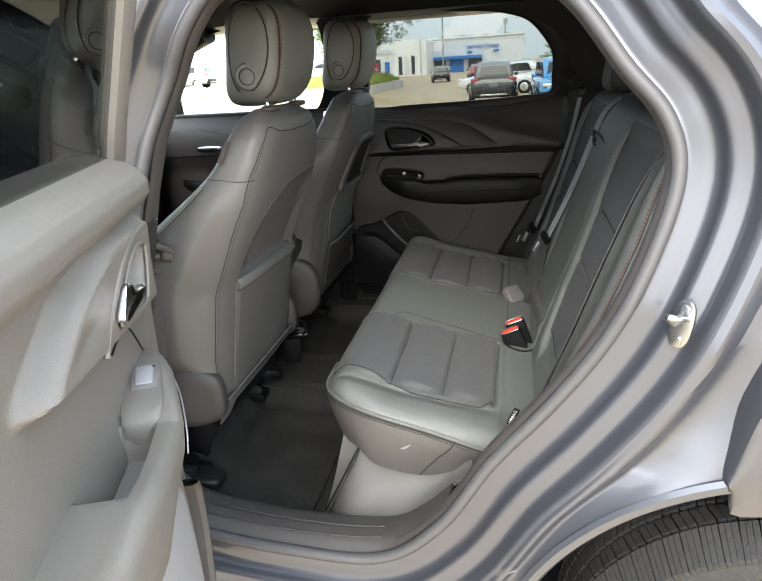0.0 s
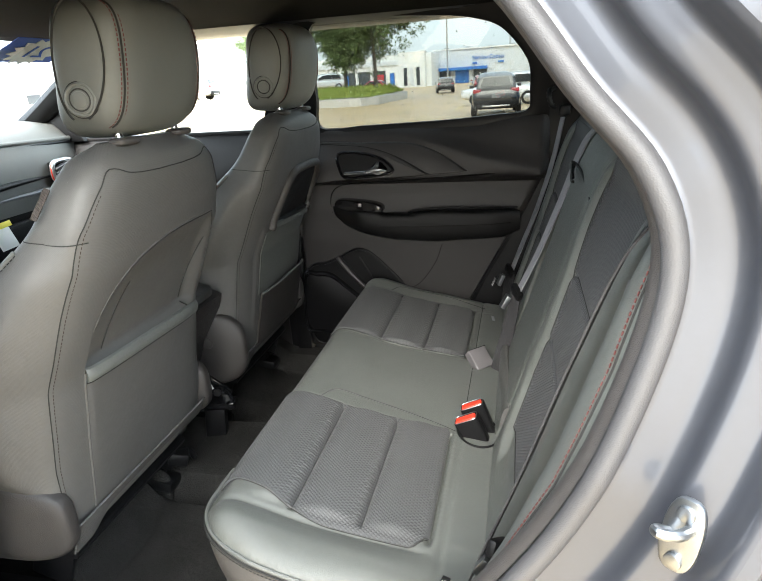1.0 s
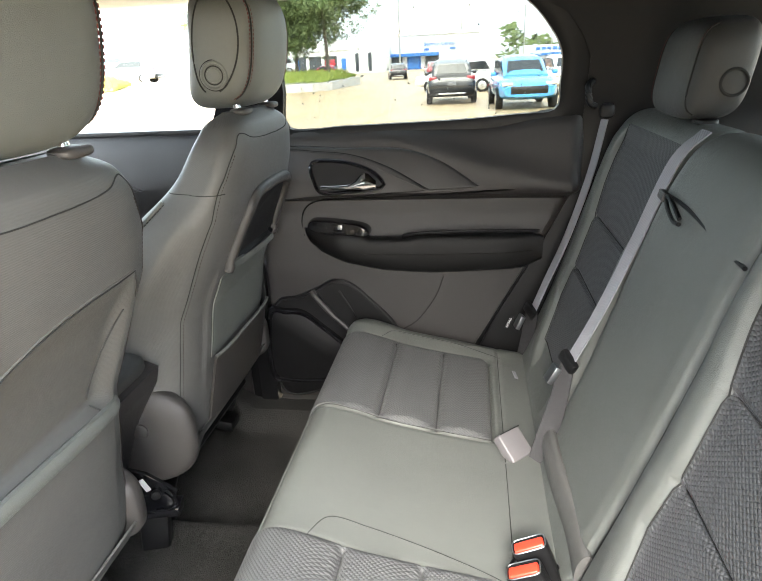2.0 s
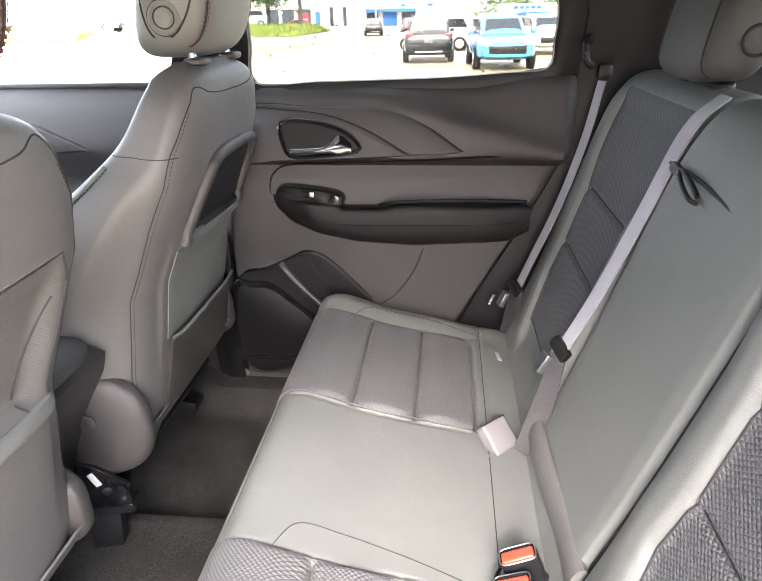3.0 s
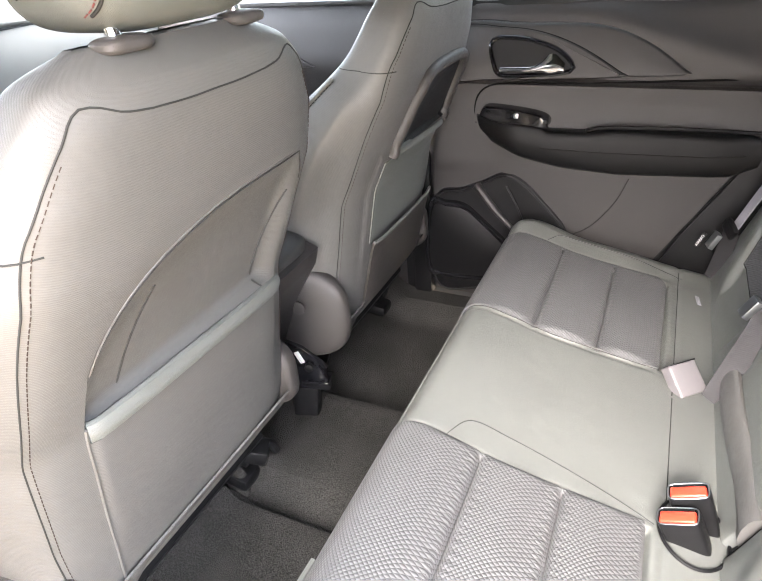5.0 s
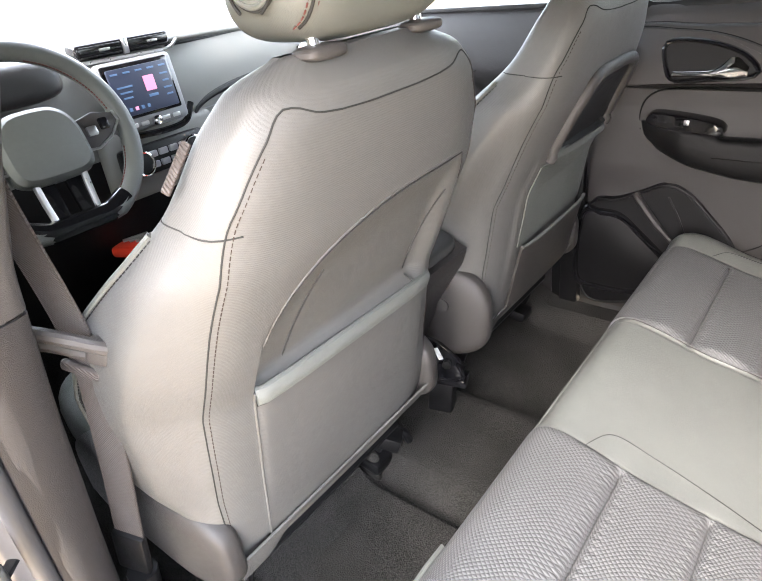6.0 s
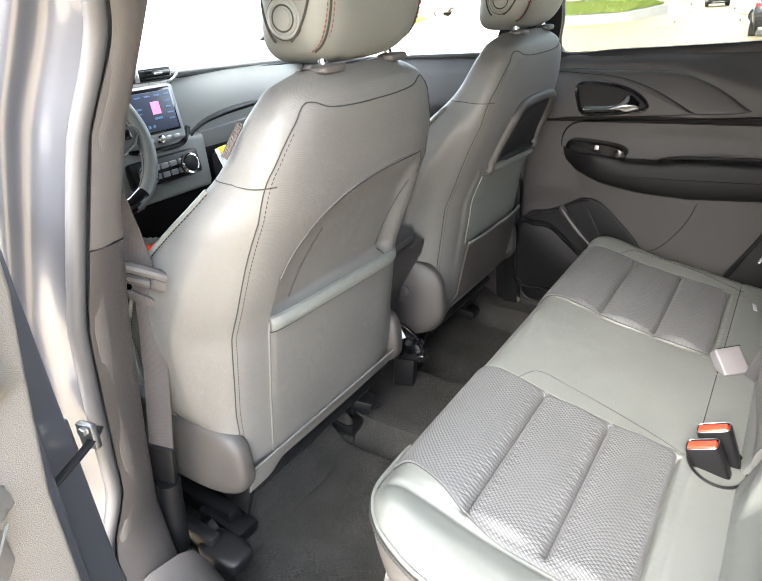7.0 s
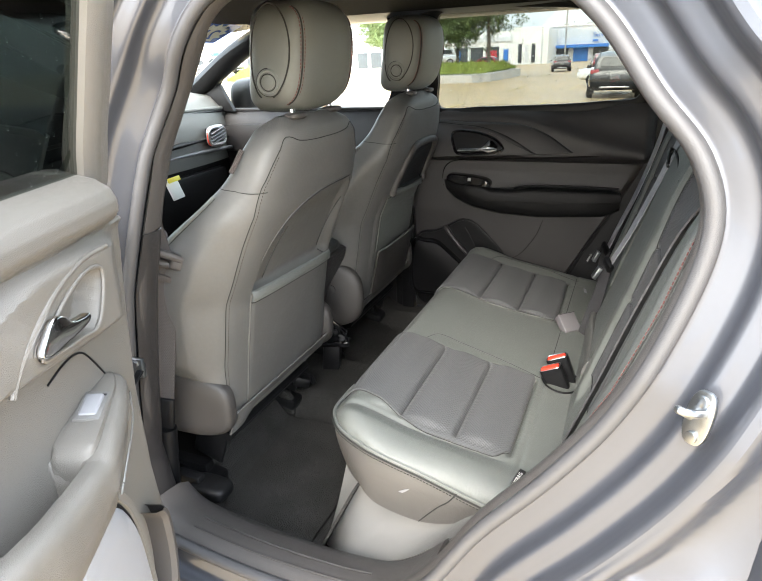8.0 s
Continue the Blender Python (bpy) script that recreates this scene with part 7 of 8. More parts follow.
fw = spline([(-0.66, 1.256), (-0.60, 1.575), (-0.80, 1.592), (-1.00, 1.575), (-1.22, 1.50), (-1.42, 1.375), (-1.44, 1.30), (-1.40, 1.256), (-1.0, 1.256)], 80, closed=True)
cc = fw.mean(0)
rings = []
for sc, lift in ((1.12, -0.03), (1.12, 0.008), (1.0, 0.014), (1.0, -0.02), (1.12, -0.03)):
    rings.append([(cc[0] + (a - cc[0]) * sc, 0.745 - 0.26 * max(0, z_ - 1.25) - lift, z_) for a, z_ in [(q[0], cc[1] + (q[1] - cc[1]) * (sc if q[1] > 1.3 else 1.0)) for q in fw]])
part("window_frame", loft(rings, caps=False), BLACK, fdoor)
g = part("window_glass", loft([[(q[0], 0.748 - 0.26 * max(0, q[1] - 1.25) + d, q[1]) for q in fw] for d in (0.0, 0.004)]), GLASS, fdoor, smooth=False)
g.visible_shadow = False
ndoor = thing("front_door", (-1.1, -0.86, 0.42), "closed blue-grey front driver door with tinted glass", "car door")
P = np.array([[(x, -(side_y(z) + 0.085 + 0.02 * smooth01((1.0 - z) / 0.3)), z) for z in np.linspace(0.40, 1.235, 16)] for x in np.linspace(-1.70, -0.665, 24)])
part("outer_skin", sheet(P, 0.006, flip=True), PAINT, ndoor)
P = np.array([[(x, -0.83 + lerp(z, [0.43, 0.86, 0.97, 1.02, 1.072, 1.085, 1.19, 1.23, 1.252], [0.10, 0.118, 0.112, 0.108, 0.125, 0.14, 0.124, 0.112, 0.09]), z) for z in np.linspace(1.252, 0.42, 20)] for x in np.linspace(-1.62, -0.70, 20)])
part("inner_panel", sheet(P, 0.004, flip=True), TRIM, ndoor)
part("armrest", superbox((-1.02, -0.69, 0.93), (0.30, 0.045, 0.05), 0.5), PAD, ndoor)
part("window_frame", loft([[(a, -b, c) for a, b, c in r] for r in rings], caps=False), BLACK, ndoor)
gn = part("window_glass", loft([[(q[0], -(0.748 - 0.26 * max(0, q[1] - 1.25) + d), q[1]) for q in fw] for d in (0.0, 0.004)]), TINT, ndoor, smooth=False)
shield = thing("windscreen", (-1.6, 0, 1.2), "windscreen between dark A-pillars with a burst sticker", "windscreen")
P = np.array([[(-1.86 + 0.72 * v + 0.10 * (y / 0.7) ** 2, y * (1 - 0.16 * v), 1.30 + 0.275 * v) for v in np.linspace(0, 1, 8)] for y in np.linspace(-0.72, 0.72, 20)])
g = part("windscreen_glass", sheet(P), GLASS, shield)
g.visible_shadow = False
for s in (-1, 1):
    pts = spline([(-1.80, s * 0.735, 1.22), (-1.55, s * 0.72, 1.345), (-1.28, s * 0.665, 1.485), (-1.05, s * 0.63, 1.57)], 24)
    part("a_pillar", tube(pts, 0.056, 12, flat=0.7), BLACK, shield, "dark A-pillar trim")
    part("quarter_corner", prism([(0, 0), (0.26, 0), (0.20, 0.11), (0.10, 0.075)], (-1.62, s * 0.725, 1.25), (1, 0, 0), (0, 0, 1), 0.02 * (1), 0.004), BLACK, shield)
burst = [((0.10 if k % 2 else 0.075) * math.cos(t), (0.085 if k % 2 else 0.064) * math.sin(t)) for k, t in enumerate(np.linspace(0, 2 * math.pi, 28, endpoint=False))]
so, su, sv = Vector((-1.195, 0.37, 1.550)), Vector((0.0, 1, 0)), Vector((0.934, 0, 0.357))
stick = thing("window_sticker", so, "blue windscreen sticker with a cream starburst and number", "sticker")
part("blue_panel", prism([(-0.13, -0.075), (0.13, -0.075), (0.13, 0.075), (-0.13, 0.075)], so, su, sv, 0.002), BLUE, stick, smooth=False)
part("cream_burst", prism(burst, so + Vector((0.001, 0, -0.0035)), su, sv, 0.002), WHITE, stick, smooth=False)
num = bpy.data.curves.new("sticker_number", "FONT")
num.body, num.size, num.align_x, num.align_y, num.extrude = "21", 0.10, "CENTER", "CENTER", 0.0005
nob = new("sticker_number", num)
nob.matrix_world = Matrix.Translation(so + Vector((0.003, 0, -0.006))) @ Matrix(((su.x, sv.x, su.cross(sv).x, 0), (su.y, sv.y, su.cross(sv).y, 0), (su.z, sv.z, su.cross(sv).z, 0), (0, 0, 0, 1))) @ Matrix.Diagonal((-1, 1, 1, 1))
num.materials.append(BLUE)
nob.parent = stick
nob.matrix_parent_inverse = Matrix.Translation(-Vector(stick.location))
visor = thing("sun_visor", (-0.95, 0.3, 1.56), "dark folded sun visor with a white warning label", "sun visor")
part("flap", rbox((-0.98, -0.33, 1.555), (0.16, 0.38, 0.018), 0.008, turn=(0, 12, 0)), HEADLINER, visor)
part("warning_label", rbox((-0.97, -0.33, 1.5445), (0.06, 0.14, 0.001), 0.0, turn=(0, 12, 0)), WHITE, visor)
mirror = thing("door_mirror", (-1.42, 0.98, 1.2), "outside door mirror with a dark shell beyond the front window", "door mirror")
part("shell", superbox((-1.41, 0.97, 1.285), (0.075, 0.155, 0.098), 0.6, 36, 22), BLACK, mirror)
part("mirror_glass", superbox((-1.340, 0.985, 1.285), (0.012, 0.130, 0.086), 0.6, 32, 16), CHROME, mirror)

wallf = thing("firewall", (-1.72, 0, 0.4), "black carpeted footwell wall under the dashboard", "firewall", kind="structure")
part("panel", rbox((-1.74, 0, 0.80), (0.03, 1.52, 1.05), 0.004), CARPET, wallf, smooth=False)
for s_ in (-1, 1):
    part("kick_board", rbox((-1.60, s_ * 0.735, 0.80), (0.30, 0.02, 1.0), 0.004), BLACK, wallf, smooth=False)

fl_tag = thing("sewn_label", (0.167, 0.662, 0.72), "small black sewn label with white lettering beside the far door", "label")
part("label_cloth", rbox((0.166, 0.660, 0.725), (0.010, 0.004, 0.040), 0.001, turn=(0, 22, 0)), BLACK, fl_tag)
fl_txt = bpy.data.curves.new("label_text", "FONT")
fl_txt.body, fl_txt.size, fl_txt.align_x, fl_txt.align_y = "AIRBAG", 0.0090, "CENTER", "CENTER"
fl_ob = new("label_text", fl_txt)
fl_ob.matrix_world = Matrix.Translation((0.165, 0.6575, 0.725)) @ pose(0, 0, 0, 90, -68, 0)
fl_txt.materials.append(WHITE)
fl_ob.parent = fl_tag
fl_ob.matrix_parent_inverse = Matrix.Translation(-Vector(fl_tag.location))

# ---- outside: car park, buildings, trees, cars ----
LOT = material("wet_concrete", (0.46, 0.335, 0.185), 0.5, vary=0.20, vary_size=0.12, grain=0.3, grain_size=60, speck=(3, 0.12))
KERB = material("kerb_concrete", (0.50, 0.48, 0.44), 0.8, vary=0.10, vary_size=0.5)
WALL = material("white_wall", (0.74, 0.75, 0.74), 0.7, vary=0.04, vary_size=0.3)
WALL2 = material("pale_grey_wall", (0.60, 0.63, 0.66), 0.7, vary=0.04, vary_size=0.3)
SHOP = material("shop_glass", (0.05, 0.06, 0.07), 0.15, vary=0.2, vary_size=0.5)
CANOPY = material("blue_canopy", (0.03, 0.16, 0.48), 0.5, vary=0.05)
LEAF = material("leaves", (0.13, 0.18, 0.065), 0.6, vary=0.3, vary_size=0.8)
GRASS = material("shrub", (0.22, 0.27, 0.05), 0.7, vary=0.3, vary_size=2)
BARK = material("bark", (0.10, 0.085, 0.07), 0.9, vary=0.2, vary_size=8, grain=1, grain_size=60)
POLE = material("galvanised_pole", (0.35, 0.36, 0.36), 0.5, metal=0.4, vary=0.05)
CAR_PAINT = {k: material(k + "_car_paint", c, 0.25, metal=0.2, coat=1.0, vary=0.03) for k, c in dict(black=(0.018, 0.019, 0.022), white=(0.75, 0.76, 0.77), red=(0.30, 0.025, 0.04), blue=(0.06, 0.32, 0.66), grey=(0.22, 0.23, 0.24), silver=(0.42, 0.47, 0.50)).items()}
TAIL = material("tail_lamp_red", (0.35, 0.02, 0.03), 0.2, vary=0.03, coat=1.0)
CAR_GLASS = material("car_window", (0.025, 0.03, 0.033), 0.08, vary=0.05)

ground = thing("ground", (0, 40, 0), "pale tan wet concrete car park", "car park", kind="structure")


def gz(x, y):
    """The lot falls gently away and climbs towards the lawn beside the road."""
    bank = 1.0 * smooth01((-14.5 - x) / 4) * smooth01((y - 27) / 11) * smooth01((72 - y) / 16)
    return -0.02 - 0.0075 * min(57.0, max(0.0, y - 3)) + bank


gx = [-700, -200, -100, -60, -45] + list(np.linspace(-36, -12, 25)) + [-8, -4, 0, 5, 10, 20, 40, 80, 200, 700]
gy = [-300, -60, -20, -8, 0, 3, 8, 14, 20, 24] + list(np.linspace(27, 75, 33)) + [90, 110, 150, 300, 900]
part("paving", sheet(np.array([[(x, y, gz(x, y)) for y in gy] for x in gx], float)), LOT, ground, smooth=True)
LINE = material("yellow_line", (0.62, 0.49, 0.20), 0.7, vary=0.3, vary_size=1.2)
for x0, y0, n in ((-8.2, 14.6, 6), (-11, 27.5, 6), (-13, 50, 6)):
    for k in range(n):
        q = [(x0 + 2.75 * k + 0.05 * s, y0 + 5.0 * v, gz(x0 + 2.75 * k, y0 + 5.0 * v) + 0.012) for s, v in ((-1, 0), (1, 0), (1, 1), (-1, 1))]
        part("bay_line", from_rows(q, [(0, 1, 2, 3)]), LINE, ground, smooth=False)


def suv(paint, at, yaw, label, front=False):
    """A parked car: body, cabin, windows, lamps, wheels; local x across, -y its tail."""
    c = thing("parked_car", at, label, "car", "parked cars")
    T = Matrix.Translation(at) @ pose(0, 0, 0, 0, 0, yaw) @ Matrix.Diagonal((0.95, 0.95, 0.92, 1))

    def put(name, bm, mt, parent=c, **kw):
        bmesh.ops.transform(bm, matrix=T, verts=bm.verts)
        return part(name, bm, mt, parent, **kw)

    secs = [(-2.18, 0.55, 0.86, 0.78), (-2.12, 0.36, 1.00, 0.86), (-1.9, 0.30, 1.05, 0.90), (-1.2, 0.26, 1.06, 0.92), (0.6, 0.26, 1.05, 0.92), (1.3, 0.28, 1.00, 0.90), (1.95, 0.32, 0.90, 0.86), (2.2, 0.42, 0.74, 0.74)]
    ring = lambda y, z0, z1, w: [(w * math.copysign(abs(math.cos(t)) ** 0.45, math.cos(t)), y, (z0 + z1) / 2 + (z1 - z0) / 2 * math.copysign(abs(math.sin(t)) ** 0.5, math.sin(t))) for t in np.linspace(0, 2 * math.pi, 28, endpoint=False)]
    put("body", loft([ring(*q) for q in secs]), paint)
    cab = [(-2.02, 0.95, 1.10, 0.74), (-1.85, 0.95, 1.52, 0.70), (-1.5, 0.95, 1.64, 0.68), (-0.4, 0.95, 1.67, 0.68), (0.35, 0.95, 1.58, 0.68), (1.15, 0.95, 1.06, 0.70)]
    put("cabin", loft([ring(*q) for q in cab]), paint)
    put("rear_window", prism([(-0.56, 0), (0.56, 0), (0.46, 0.34), (-0.46, 0.34)], (0, -2.02, 1.14), (1, 0, 0), (0, 0.36, 1), 0.02), CAR_GLASS, smooth=False)
    put("windscreen", prism([(0.58, 0), (-0.58, 0), (-0.50, 0.62), (0.50, 0.62)], (0, 1.02, 1.10), (1, 0, 0), (0, -0.85, 0.62), -0.03), CAR_GLASS, smooth=False)
    for s in (-1, 1):
        put("side_window", prism([(-1.65, 1.13), (0.75, 1.13), (0.15, 1.50), (-1.45, 1.52)], (s * 0.715, 0, 0), (0, 1, 0), (0, 0, 1), s * 0.02), CAR_GLASS, smooth=False)
        put("tail_lamp", rbox((s * 0.70, -2.08, 0.98), (0.30, 0.10, 0.16), 0.03), TAIL)
        put("head_lamp", rbox((s * 0.66, 2.08, 0.80), (0.34, 0.14, 0.11), 0.03), CHROME if front else WHITE)
        put("roof_bar", tube([(s * 0.60, -1.5, 1.665), (s * 0.60, 0.2, 1.645)], 0.02, 6), SILVER)
        put("mirror", superbox((s * 0.98, 0.75, 1.10), (0.09, 0.07, 0.07), 0.6, 16, 10), paint)
        for y in (-1.32, 1.36):
            w = put("wheel", disc((s * 0.84, y, 0.34), (1, 0, 0), 0.345, 0.20, 28, 0.02), RUBBER)
            put("rim", disc((s * 0.945, y, 0.34), (1, 0, 0), 0.22, 0.02, 18, 0.005), SILVER, w)
    put("rear_bumper", rbox((0, -2.12, 0.48), (1.66, 0.16, 0.34), 0.06), BLACK)
    put("silver_strip", rbox((0, -2.205, 0.42), (1.0, 0.02, 0.06), 0.01), SILVER)
    put("front_grille", rbox((0, 2.14, 0.62), (1.15, 0.14, 0.26), 0.04), GLOSS)
    put("number_plate", rbox((0, -2.19, 0.78), (0.32, 0.04, 0.13), 0.005), GREY_TONGUE)
    return c


def park(paint, x, y, yaw, label, front=False):
    suv(CAR_PAINT[paint], (x, y, gz(x, y)), yaw, label, front)


park("black", -0.76, 23.3, 3, "black parked SUV seen from behind")
park("black", -7.55, 63.6, 10, "small black SUV parked far off")
park("red", -3.9, 64.5, 8, "dark red parked car behind the black SUV")
park("white", -0.6, 30.8, 82, "white parked SUV standing crosswise behind the black one", True)
park("blue", 1.58, 19.7, 183, "bright blue parked SUV with its grille to the lot", True)
park("white", 4.0, 27.0, 183, "white parked SUV behind the blue one", True)
park("grey", 6.2, 40.0, 183, "grey parked SUV in the far row", True)
park("white", -18.2, 56.0, 120, "white parked crossover beyond the planter", True)
park("silver", -22.6, 38.6, 96, "silver-grey parked sedan on the raised road", True)
park("white", -34, 44, 95, "white parked car far off", True)
park("red", -22.0, 92, 80, "pale red parked car by the building", True)

bld = thing("service_building", (0, 118, 0), "long white single-storey service building with a blue canopy", "building")
part("main_wall", rbox((-7.4, 124, 2.4), (17.6, 12, 6.2), 0.05), WALL2, bld, smooth=False)
part("parapet", rbox((-7.4, 117.9, 5.55), (17.9, 0.5, 0.22), 0.03), WALL, bld, smooth=False)
part("canopy", rbox((-11.2, 117.1, 2.10), (10.2, 1.8, 0.55), 0.05), CANOPY, bld, smooth=False)
for k in range(3):
    part("bay_door", rbox((-14.2 + 3.4 * k, 117.96, 0.6), (2.5, 0.2, 2.4), 0.02), SHOP if k != 1 else CANOPY, bld, smooth=False)
for k in range(4):
    part("roof_unit", rbox((-14 + 4.1 * k, 122, 5.8), (0.9, 1.0, 0.5), 0.05), POLE, bld, smooth=False)
part("tower_frame", rbox((-2.1, 122, 6.6), (0.35, 0.35, 2.6), 0.02), POLE, bld, smooth=False)
part("tower_head", rbox((-2.1, 122, 8.0), (0.8, 0.6, 0.9), 0.02), POLE, bld, smooth=False)
sg_ = bpy.data.curves.new("sign_text", "FONT")
sg_.body, sg_.size, sg_.align_x, sg_.align_y, sg_.extrude = "Service Center", 0.98, "CENTER", "CENTER", 0.05
sgo = new("sign_text", sg_)
sgo.matrix_world = pose(-5.9, 117.8, 3.85, 90, 0, 0)
sg_.materials.append(CANOPY)
sgo.parent = bld
sgo.matrix_parent_inverse = Matrix.Translation(-Vector(bld.location))
for x, w in ((-8.4, 0.9), (-3.6, 1.1)):
    part("sign_badge", rbox((x, 117.7, 2.95), (w, 0.2, 0.35), 0.1), CANOPY, bld)
show = thing("showroom_building", (-26, 104, 0), "white showroom with dark shop windows and columns", "building")
part("main_wall", rbox((-33, 113, 2.2), (36, 12, 5.6), 0.05), WALL, show, smooth=False)
part("entrance_block", rbox((-18.2, 107.5, 2.4), (4.6, 4, 5.8), 0.05), WALL, show, smooth=False)
part("fascia", rbox((-34, 106.9, 3.7), (34.2, 0.5, 0.7), 0.03), WALL2, show, smooth=False)
for k in range(10):
    part("shop_window", rbox((-48.5 + 2.7 * k, 106.95, 1.2), (2.2, 0.15, 2.7), 0.02), SHOP, show, smooth=False)
for k in range(9):
    part("column", rbox((-47.2 + 2.7 * k, 106.6, 1.3), (0.30, 0.3, 4.2), 0.02), WALL, show, smooth=False)
for k, x in enumerate((-19.3, -18.2, -17.1)):
    part("shop_window", rbox((x, 105.48, 1.3), (0.6, 0.12, 2.9), 0.02), SHOP if k != 1 else WALL2, show, smooth=False)
part("red_display", rbox((-24.3, 106.8, 1.35), (1.8, 0.1, 1.2), 0.02), TAIL, show, smooth=False)
part("blue_display", rbox((-21.9, 106.8, 1.1), (0.8, 0.1, 1.9), 0.02), CANOPY, show, smooth=False)
part("blue_display", rbox((-30.2, 106.8, 1.1), (0.7, 0.1, 1.9), 0.02), CANOPY, show, smooth=False)
far_b = thing("distant_building", (-75, 130, 0), "low pale building far across the car park", "building")
part("wall", rbox((-100, 142, 2.8), (70, 12, 5.6), 0.05), WALL, far_b, smooth=False)
part("blue_band", rbox((-90, 135.9, 4.2), (30, 0.3, 0.8), 0.02), CANOPY, far_b, smooth=False)
for k in range(8):
    part("window", rbox((-122 + 6 * k, 135.95, 1.8), (4, 0.2, 2.2), 0.02), SHOP, far_b, smooth=False)
ann = thing("annex_building", (16, 130, 0), "low white annex with a blue lettered canopy", "building")
part("wall", rbox((16.5, 136, 1.2), (13, 10, 3.4), 0.05), WALL2, ann, smooth=False)
part("canopy", rbox((15.5, 130.6, 1.1), (8, 0.8, 0.5), 0.05), CANOPY, ann, smooth=False)
for k in range(5):
    part("bar_letter", rbox((13.0 + 1.1 * k, 130.85, 2.2), (0.8, 0.15, 0.5), 0.02), CANOPY, ann, smooth=False)

planter = thing("planter_kerb", (-13.6, 46, -0.3), "raised concrete planter island", "planter")
part("kerb_wall", prism([(-17.0, 38.9), (-10.2, 38.9), (-9.3, 40.5), (-9.4, 52), (-17.0, 52)], (0, 0, 0.22), (1, 0, 0), (0, 1, 0), -0.75, 0.02), KERB, planter, smooth=False)


def blade_bed(name, label, x0, x1, y0, y1, base, high, count, seed):
    """Low shrubs as thousands of narrow leaning leaves."""
    rnd = random.Random(seed)
    verts, faces = [], []
    for _ in range(count):
        x, y = rnd.uniform(x0, x1), rnd.uniform(y0, y1)
        edge = min(x - x0, x1 - x, 1.0) * min(y - y0, y1 - y, 1.0)
        h = high * (0.45 + 0.55 * rnd.random()) * (0.55 + 0.45 * min(1, edge * 2)) * (1 + 0.25 * math.sin(x * 2.3) * math.sin(y * 1.7))
        zb = base if base is not None else gz(x, y)
        k = len(verts)
        dx, dy, w = rnd.uniform(-0.2, 0.2), rnd.uniform(-0.2, 0.2), rnd.uniform(0.02, 0.06)
        verts += [(x - w, y, zb + h * 0.2), (x + w, y + 0.02, zb + h * 0.2), (x + dx, y + dy, zb + h)]
        faces.append((k, k + 1, k + 2))
    b = thing(name, ((x0 + x1) / 2, (y0 + y1) / 2, base if base is not None else gz((x0 + x1) / 2, (y0 + y1) / 2)), label, "shrubs", kind="stuff")
    tagged(part("blades", from_rows(verts, faces), GRASS, b, smooth=False), kind="stuff")


blade_bed("shrub_bed", "dense low yellow-green shrubs in the planter", -16.8, -9.7, 39.3, 51.5, 0.22, 0.75, 9000, 3)
blade_bed("shrub_bed", "yellow-green shrubs on the bank before the sedan", -25.5, -20.9, 33.4, 35.6, None, 0.85, 5000, 5)


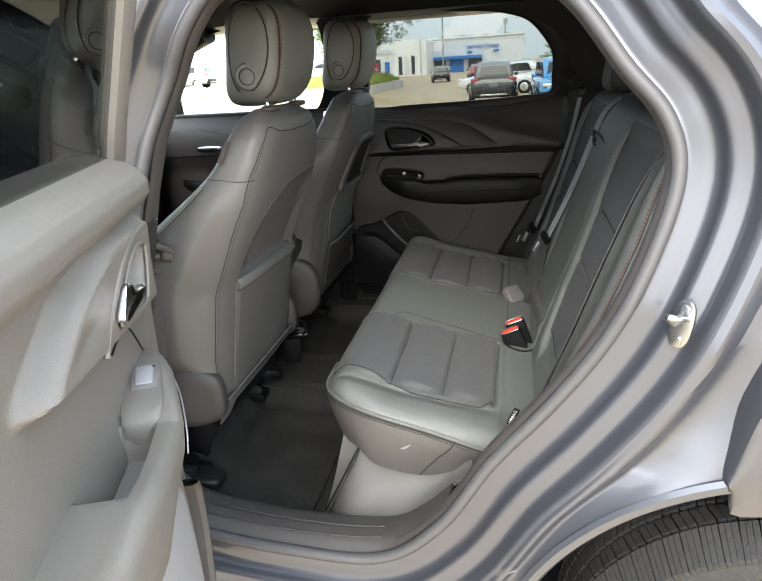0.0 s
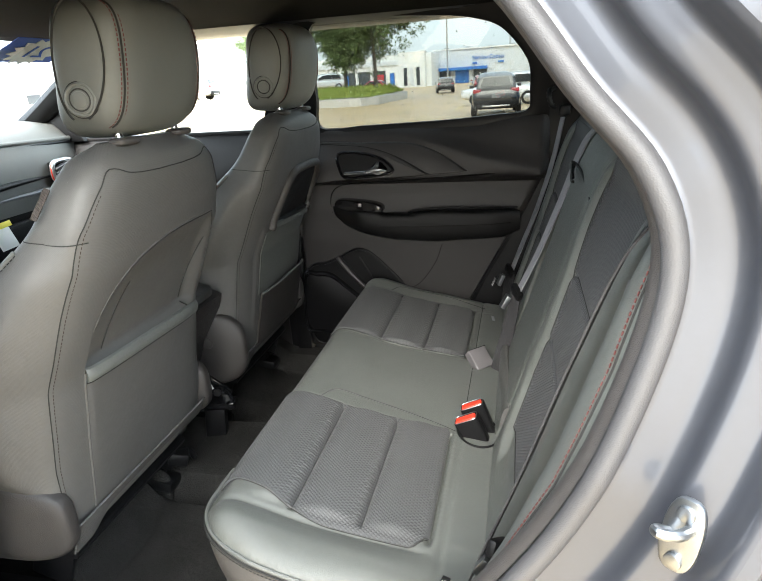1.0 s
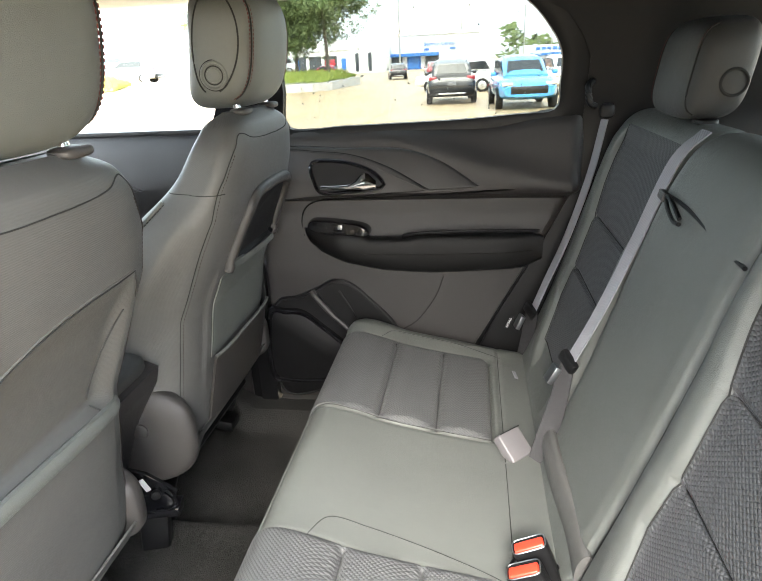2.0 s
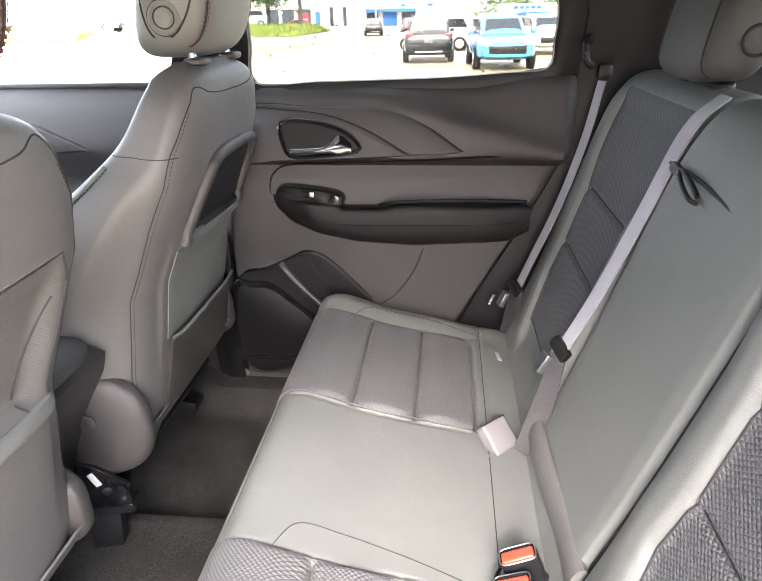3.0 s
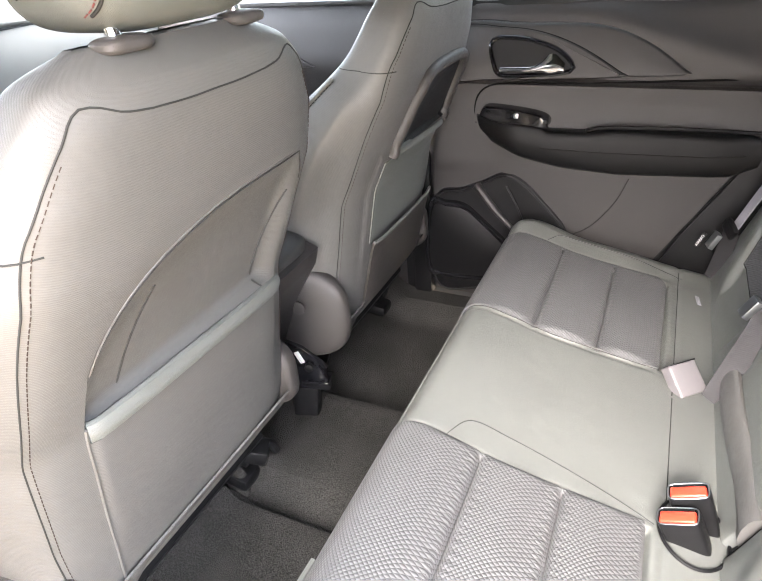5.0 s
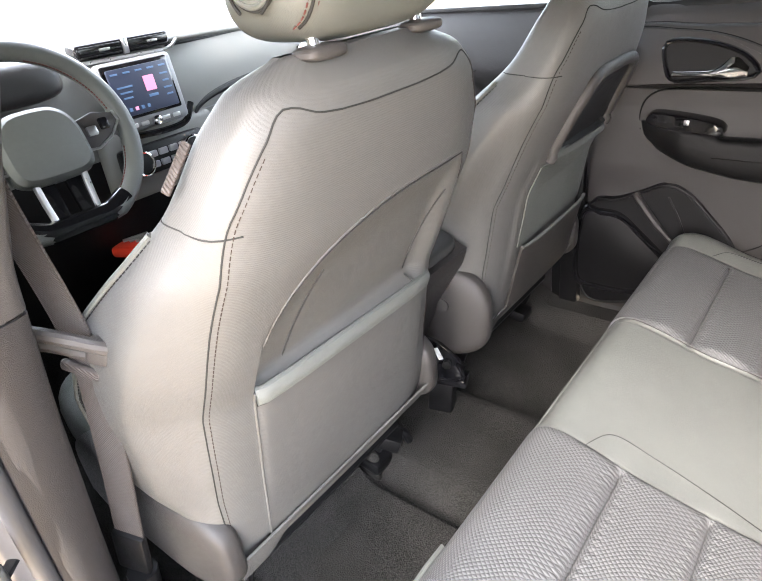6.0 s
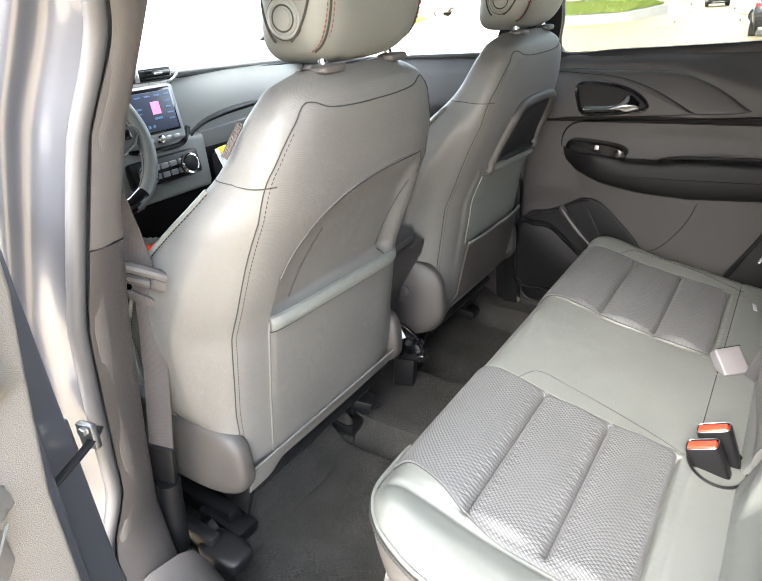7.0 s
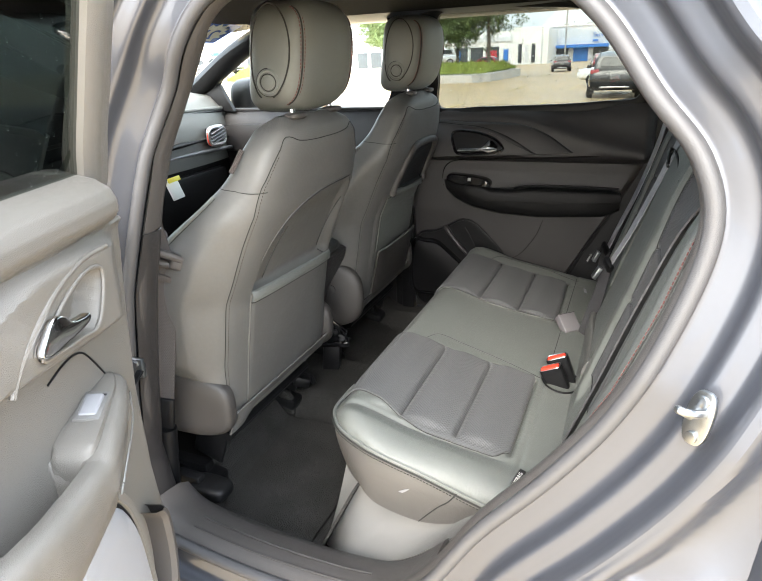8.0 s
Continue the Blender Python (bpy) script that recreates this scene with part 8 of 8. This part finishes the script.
def tree(x, y, h, spread, seed, label):
    t = thing("tree", (x, y, 0.5), label, "tree", "car park trees")
    rnd = random.Random(seed)
    R = np.array([[(x + 0.05 * math.sin(z) + (0.17 - 0.02 * z) * math.cos(a), y + (0.17 - 0.02 * z) * math.sin(a), z) for a in np.linspace(0, 2 * math.pi, 12, endpoint=False)] for z in np.linspace(0.4, h * 0.62, 10)])
    tr = part("trunk", loft(R), BARK, t)
    tips = []
    for k in range(11):
        a = 2.4 * k + rnd.random()
        z0 = h * rnd.uniform(0.34, 0.58)
        rr = spread * rnd.uniform(0.5, 0.95)
        e = (x + rr * math.cos(a), y + rr * math.sin(a), z0 + h * rnd.uniform(0.12, 0.38))
        mid = (x + 0.45 * rr * math.cos(a), y + 0.45 * rr * math.sin(a), z0 + h * 0.06)
        part("limb", tube(spline([(x, y, z0 - 0.2), mid, e], 10), np.linspace(0.075, 0.02, 10), 6), BARK, tr)
        tips += [e, mid] if k % 2 else [e]
    verts, faces = [], []
    for e in tips + [(x, y, h * 0.9), (x + 0.6, y, h * 0.8), (x - 0.7, y + 0.3, h * 0.78)]:
        for _ in range(40):
            cx, cy, cz = e[0] + rnd.gauss(0, spread * 0.25), e[1] + rnd.gauss(0, spread * 0.25), e[2] + rnd.gauss(0, h * 0.075)
            for _ in range(46):
                px, py, pz = cx + rnd.gauss(0, 0.22), cy + rnd.gauss(0, 0.22), cz + rnd.gauss(0, 0.16)
                u = Vector((rnd.gauss(0, 1), rnd.gauss(0, 1), rnd.gauss(0, 1))).normalized() * 0.10
                v = Vector((rnd.gauss(0, 1), rnd.gauss(0, 1), rnd.gauss(0, 1))).normalized() * 0.062
                k = len(verts)
                verts += [(px - u.x, py - u.y, pz - u.z), (px + v.x, py + v.y, pz + v.z), (px + u.x, py + u.y, pz + u.z), (px - v.x, py - v.y, pz - v.z)]
                faces.append((k, k + 1, k + 2, k + 3))
    tagged(part("crown", from_rows(verts, faces), LEAF, t, smooth=False), kind="stuff")
    return t


tree(-10.9, 46.5, 9.8, 3.3, 1, "leafy car park tree with a forked trunk")
tree(-13.6, 47.5, 7.8, 2.4, 2, "leafy car park tree with a slim trunk")
tree(-24.5, 60.0, 7.2, 2.8, 4, "leafy car park tree beyond the lawn")
woods = thing("distant_trees", (40, 170, 0), "hazy dark tree line on the horizon", "trees", kind="stuff")
verts, faces = [], []
rnd = random.Random(8)
for _ in range(2600):
    x = rnd.uniform(8, 120)
    y = 165 + rnd.uniform(0, 12)
    z = rnd.random() ** 0.7 * (5.5 + 2.2 * math.sin(x * 0.21) + 1.2 * math.sin(x * 0.77))
    k = len(verts)
    r = rnd.uniform(0.4, 1.1)
    verts += [(x + r * rnd.gauss(0, 1), y, z + r * rnd.gauss(0, 0.7)) for _ in range(4)]
    faces.append((k, k + 1, k + 2, k + 3))
tagged(part("foliage", from_rows(verts, faces), LEAF, woods, smooth=False), kind="stuff")
for x, y, h in ((-8.2, 72, 8.4), (8.6, 110, 9.0), (14.0, 118, 9.5)):
    lp = thing("street_lamp", (x, y, 0), "tall grey car park lamp post with twin heads", "street lamp", "car park lamps")
    part("pole", tube([(x, y, 0), (x, y, h)], 0.09, 8), POLE, lp)
    part("lamp_head", rbox((x - 0.7, y, h + 0.05), (0.9, 0.4, 0.16), 0.04), POLE, lp)
    part("lamp_head", rbox((x + 0.7, y, h + 0.05), (0.9, 0.4, 0.16), 0.04), POLE, lp)
sp_ = thing("sign_post", (-20.4, 36.6, gz(-20.4, 36.6)), "white square post on a concrete base in the car park", "post")
part("post", rbox((-20.4, 36.6, 2.6), (0.26, 0.26, 4.4), 0.02), WALL, sp_, smooth=False)
part("base", rbox((-20.4, 36.6, 0.42), (0.62, 0.62, 0.75), 0.03), KERB, sp_, smooth=False)
